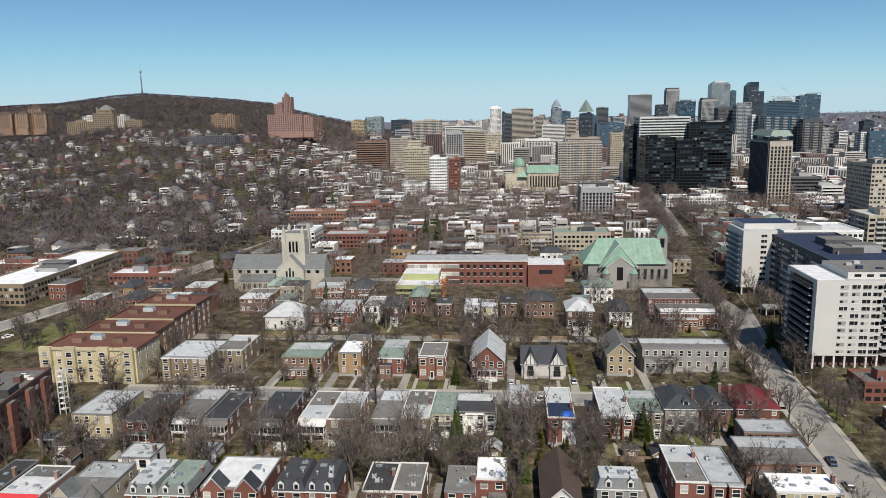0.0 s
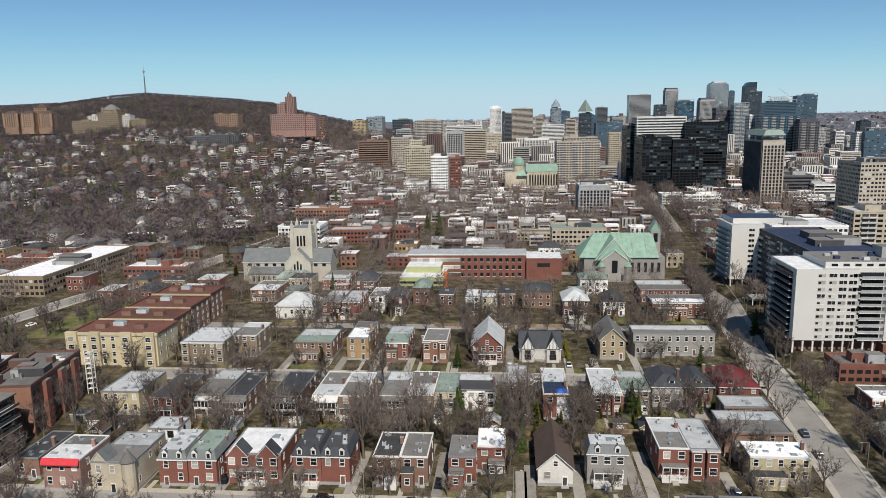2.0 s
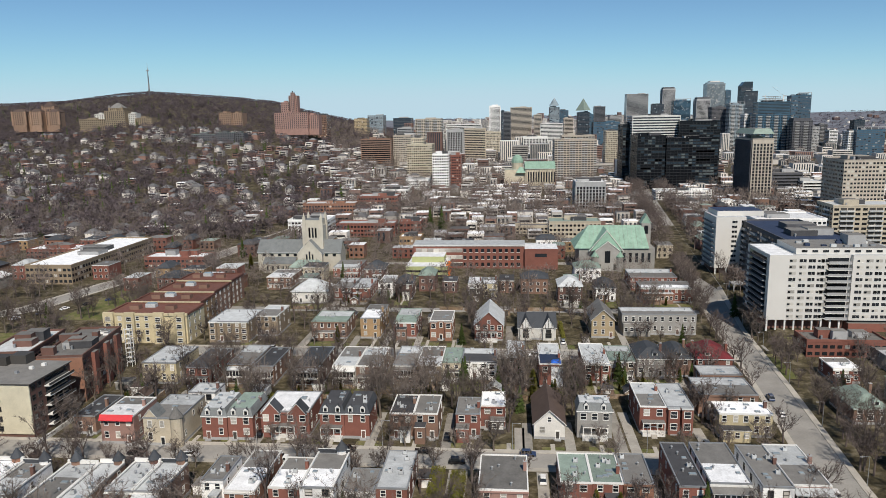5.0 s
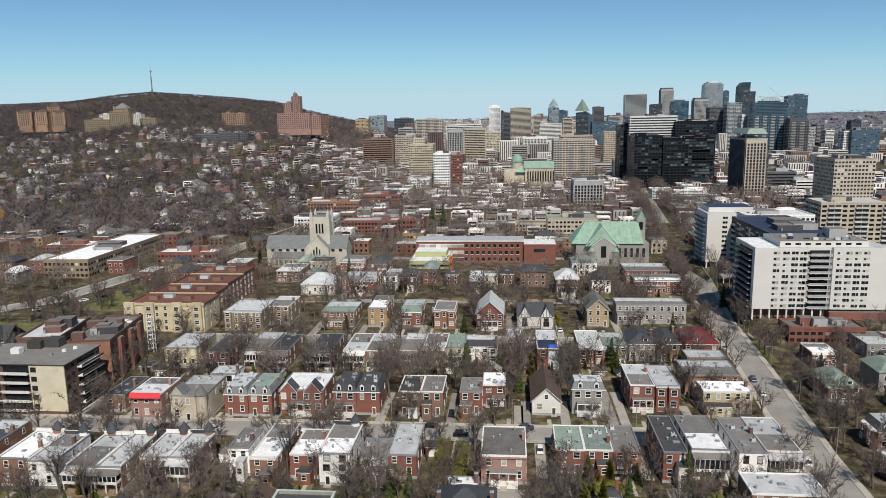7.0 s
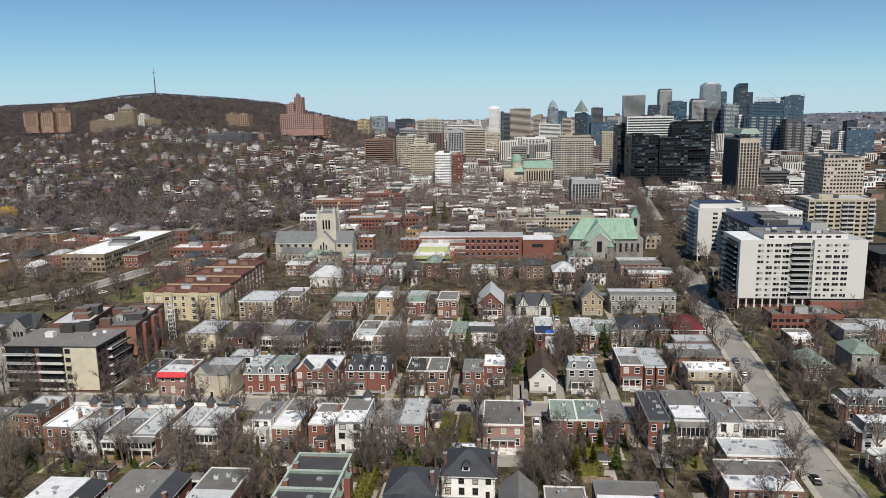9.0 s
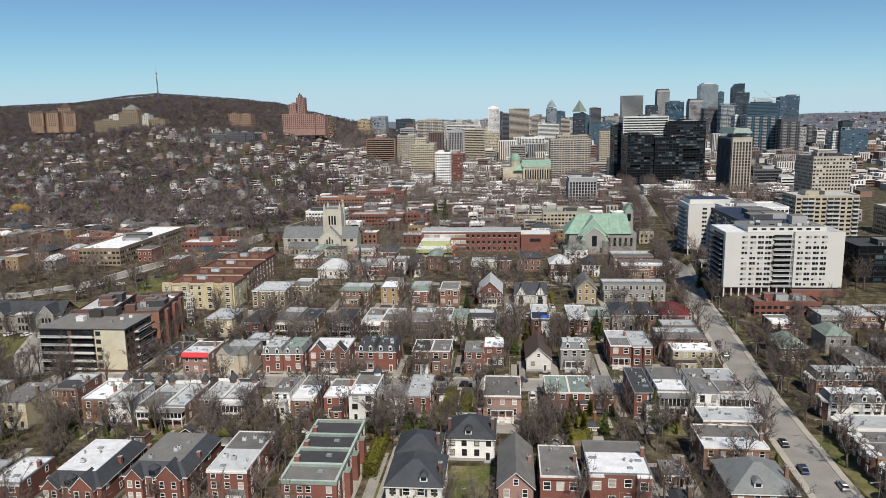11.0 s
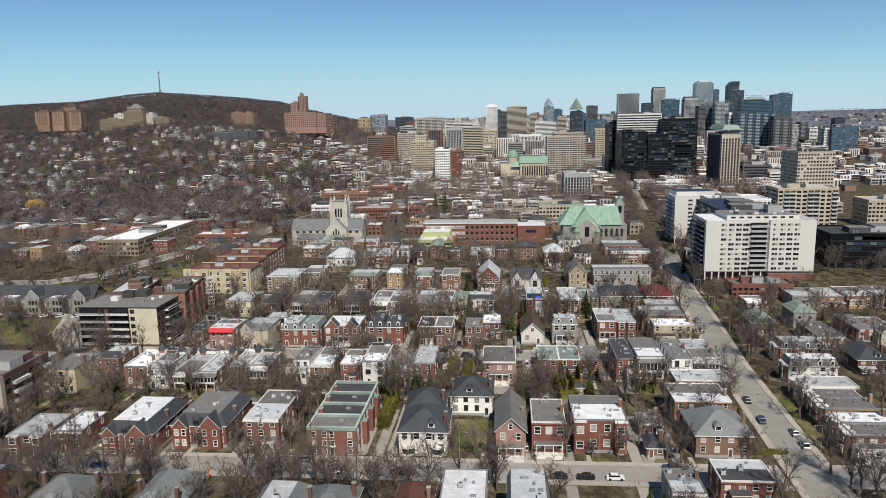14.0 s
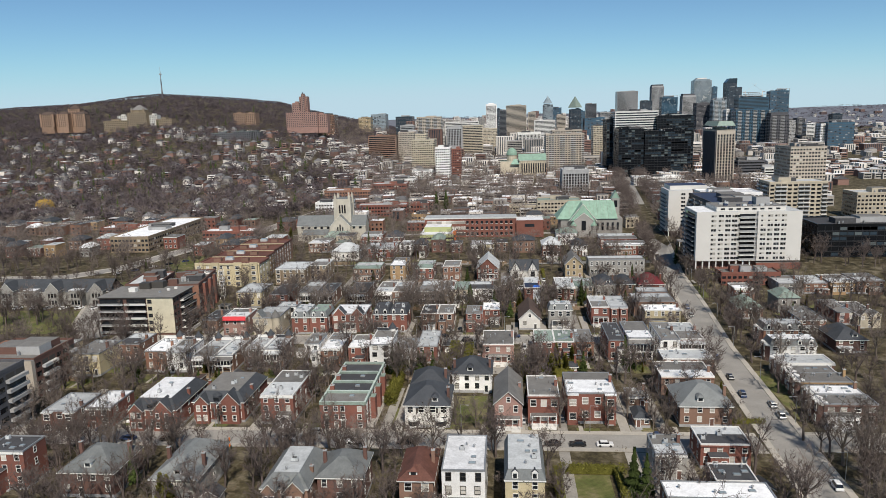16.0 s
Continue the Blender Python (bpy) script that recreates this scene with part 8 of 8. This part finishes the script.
def pick_mid():
    y = rf.uniform(300, 600)
    return rf.uniform(-0.757 * (y + 140) - 15, 0.44 * y + 30), y


def pick_far():
    y = 470 + 1120 * rf.rand() ** 1.25
    x = rf.uniform(-0.757 * (y + 140) - 15, -0.2 * y)
    if patch(x, y) < 0 and rf.rand() < 0.5 or x > -0.42 * y and rf.rand() < 0.45:
        return None
    if x > 0.12 * y and y > 700 and rf.rand() < 0.8 or x > -0.26 * y and rf.rand() < 0.5:
        return None
    return x, y


def pick_flat():
    y = 590 + 1000 * rf.rand() ** 1.25
    x = rf.uniform(-0.26 * y, 0.42 * y)
    if x > 0.12 * y and y > 700 and rf.rand() < 0.75:
        return None
    return x, y


def pick_hill():
    y = rf.uniform(1080, 2020)
    x = rf.uniform(-0.757 * (y + 140) - 40, -0.13 * y)
    return x, y


def pick_plain():
    y = rf.uniform(1600, 4600)
    return rf.uniform(-0.1 * y, 0.65 * y), y


far_houses()
v, t = sliver_tree(33, 46, 0.17, 1.0)
v = v * np.array((0.38, 0.38, 0.2)) + np.array((0, 0, -0.4))
p = ground_points(1500, pick_near, 0.2)
scatter("garden_shrubs", "brown leafless shrubs and brush in the gardens", p, v[6:], t[6:] - 6, rf.uniform(0.6, 1.3, len(p)), "shrub")
for i in range(3):
    v, t = sliver_tree(90 + i, 160, 0.13, 1.3)
    p = ground_points(410, pick_mid, 0.5)
    scatter("garden_trees", "leafless trees among the farther houses", p, v, t, rf.uniform(0.7, 1.2, len(p)), "twig_mid")
for i, hh in enumerate((12.5, 10.0, 14.5, 7.5)):
    v0, t0, v1, t1 = bare_tree(140 + i, hh, 6, 7, 15, 0.045)
    p = ground_points(195, pick_near, 0.6)
    scatter("back_garden_trees", "crowded leafless trees in the gardens between houses", p, np.concatenate([v0, v1]), np.concatenate([t0, t1 + len(v0)]), rf.uniform(0.75, 1.15, len(p)), "twig_far")
for i in range(3):
    v, t = sliver_tree(70 + i, 70, 0.24, 1.7)
    p = ground_points(640, pick_flat, 0.5)
    scatter("distant_trees", "grey-brown leafless trees between distant houses", p, v, t, rf.uniform(0.8, 1.35, len(p)), "twig_mid")
    v, t = sliver_tree(75 + i, 68, 0.42, 1.7)
    v = v * np.array((1.25, 1.25, 0.85))
    p = ground_points(1250, pick_far, 0.5)
    scatter("slope_trees", "dark leafless trees crowding the gardens of the slope", p, v, t, rf.uniform(0.6, 1.2, len(p)), "twig_slope")
for i in range(3):
    v, t = sliver_tree(60 + i, 27, 0.85, 1.7)
    v = v * np.array((1.25, 1.25, 0.62))
    p = ground_points(3300, pick_hill, 0.0)
    scatter("hill_woods", "bare brown woods covering the hill, tinted purple as haze", p, v, t, rf.uniform(0.5, 0.85, len(p)), "twig_hazy")
def pick_avenue():
    y = rf.uniform(55, 385)
    s = rf.choice((-1, 1)) * rf.uniform(7.2, 9.5)
    return float(np.interp(y, [q[1] for q in AVENUE], [q[0] for q in AVENUE])) + s, y


v0, t0, v1, t1 = bare_tree(171, 13.0, 6, 7, 18, 0.045)
p = ground_points(46, pick_avenue, -1.0)
scatter("avenue_trees", "tall leafless street trees along the avenue", p, np.concatenate([v0, v1]), np.concatenate([t0, t1 + len(v0)]), rf.uniform(0.8, 1.15, len(p)), "twig_far")


def pick_avenue_far():
    y = rf.uniform(385, 800)
    return 104.6 + (y - 378) * 0.117 + rf.choice((-1, 1)) * rf.uniform(7, 22), y


v, t = sliver_tree(95, 210, 0.11, 1.3)
p = ground_points(190, pick_avenue_far, 0.3)
scatter("avenue_trees", "leafless trees along the far stretch of the avenue", p, v, t, rf.uniform(0.8, 1.3, len(p)), "twig_far")
# dark evergreens dotted over the slope
cv = np.array([(math.cos(a) * r, math.sin(a) * r, z) for z, r in ((1, 2.6), (4, 2.1), (7, 1.4), (10, 0.6)) for a in (0, 1.05, 2.1, 3.14, 4.19, 5.24)] + [(0, 0, 4), (0, 0, 7), (0, 0, 10), (0, 0, 13)])
ct = [(6 * k + i, 6 * k + (i + 1) % 6, 24 + k) for k in range(4) for i in range(6)]
p = ground_points(260, pick_far, 0.5)
scatter("distant_evergreens", "dark green spruces among distant bare trees", p, cv, ct, rf.uniform(0.6, 1.2, len(p)), "needle")
v, t = sliver_tree(50, 12, 1.4, 2.0)
v = v * np.array((2.2, 2.2, 0.5))
p = ground_points(3000, pick_plain, 0.0)
scatter("plain_woods", "distant brown trees on the plain, tinted purple as haze", p, v, t, rf.uniform(0.7, 1.3, len(p)), "twig_hazy")
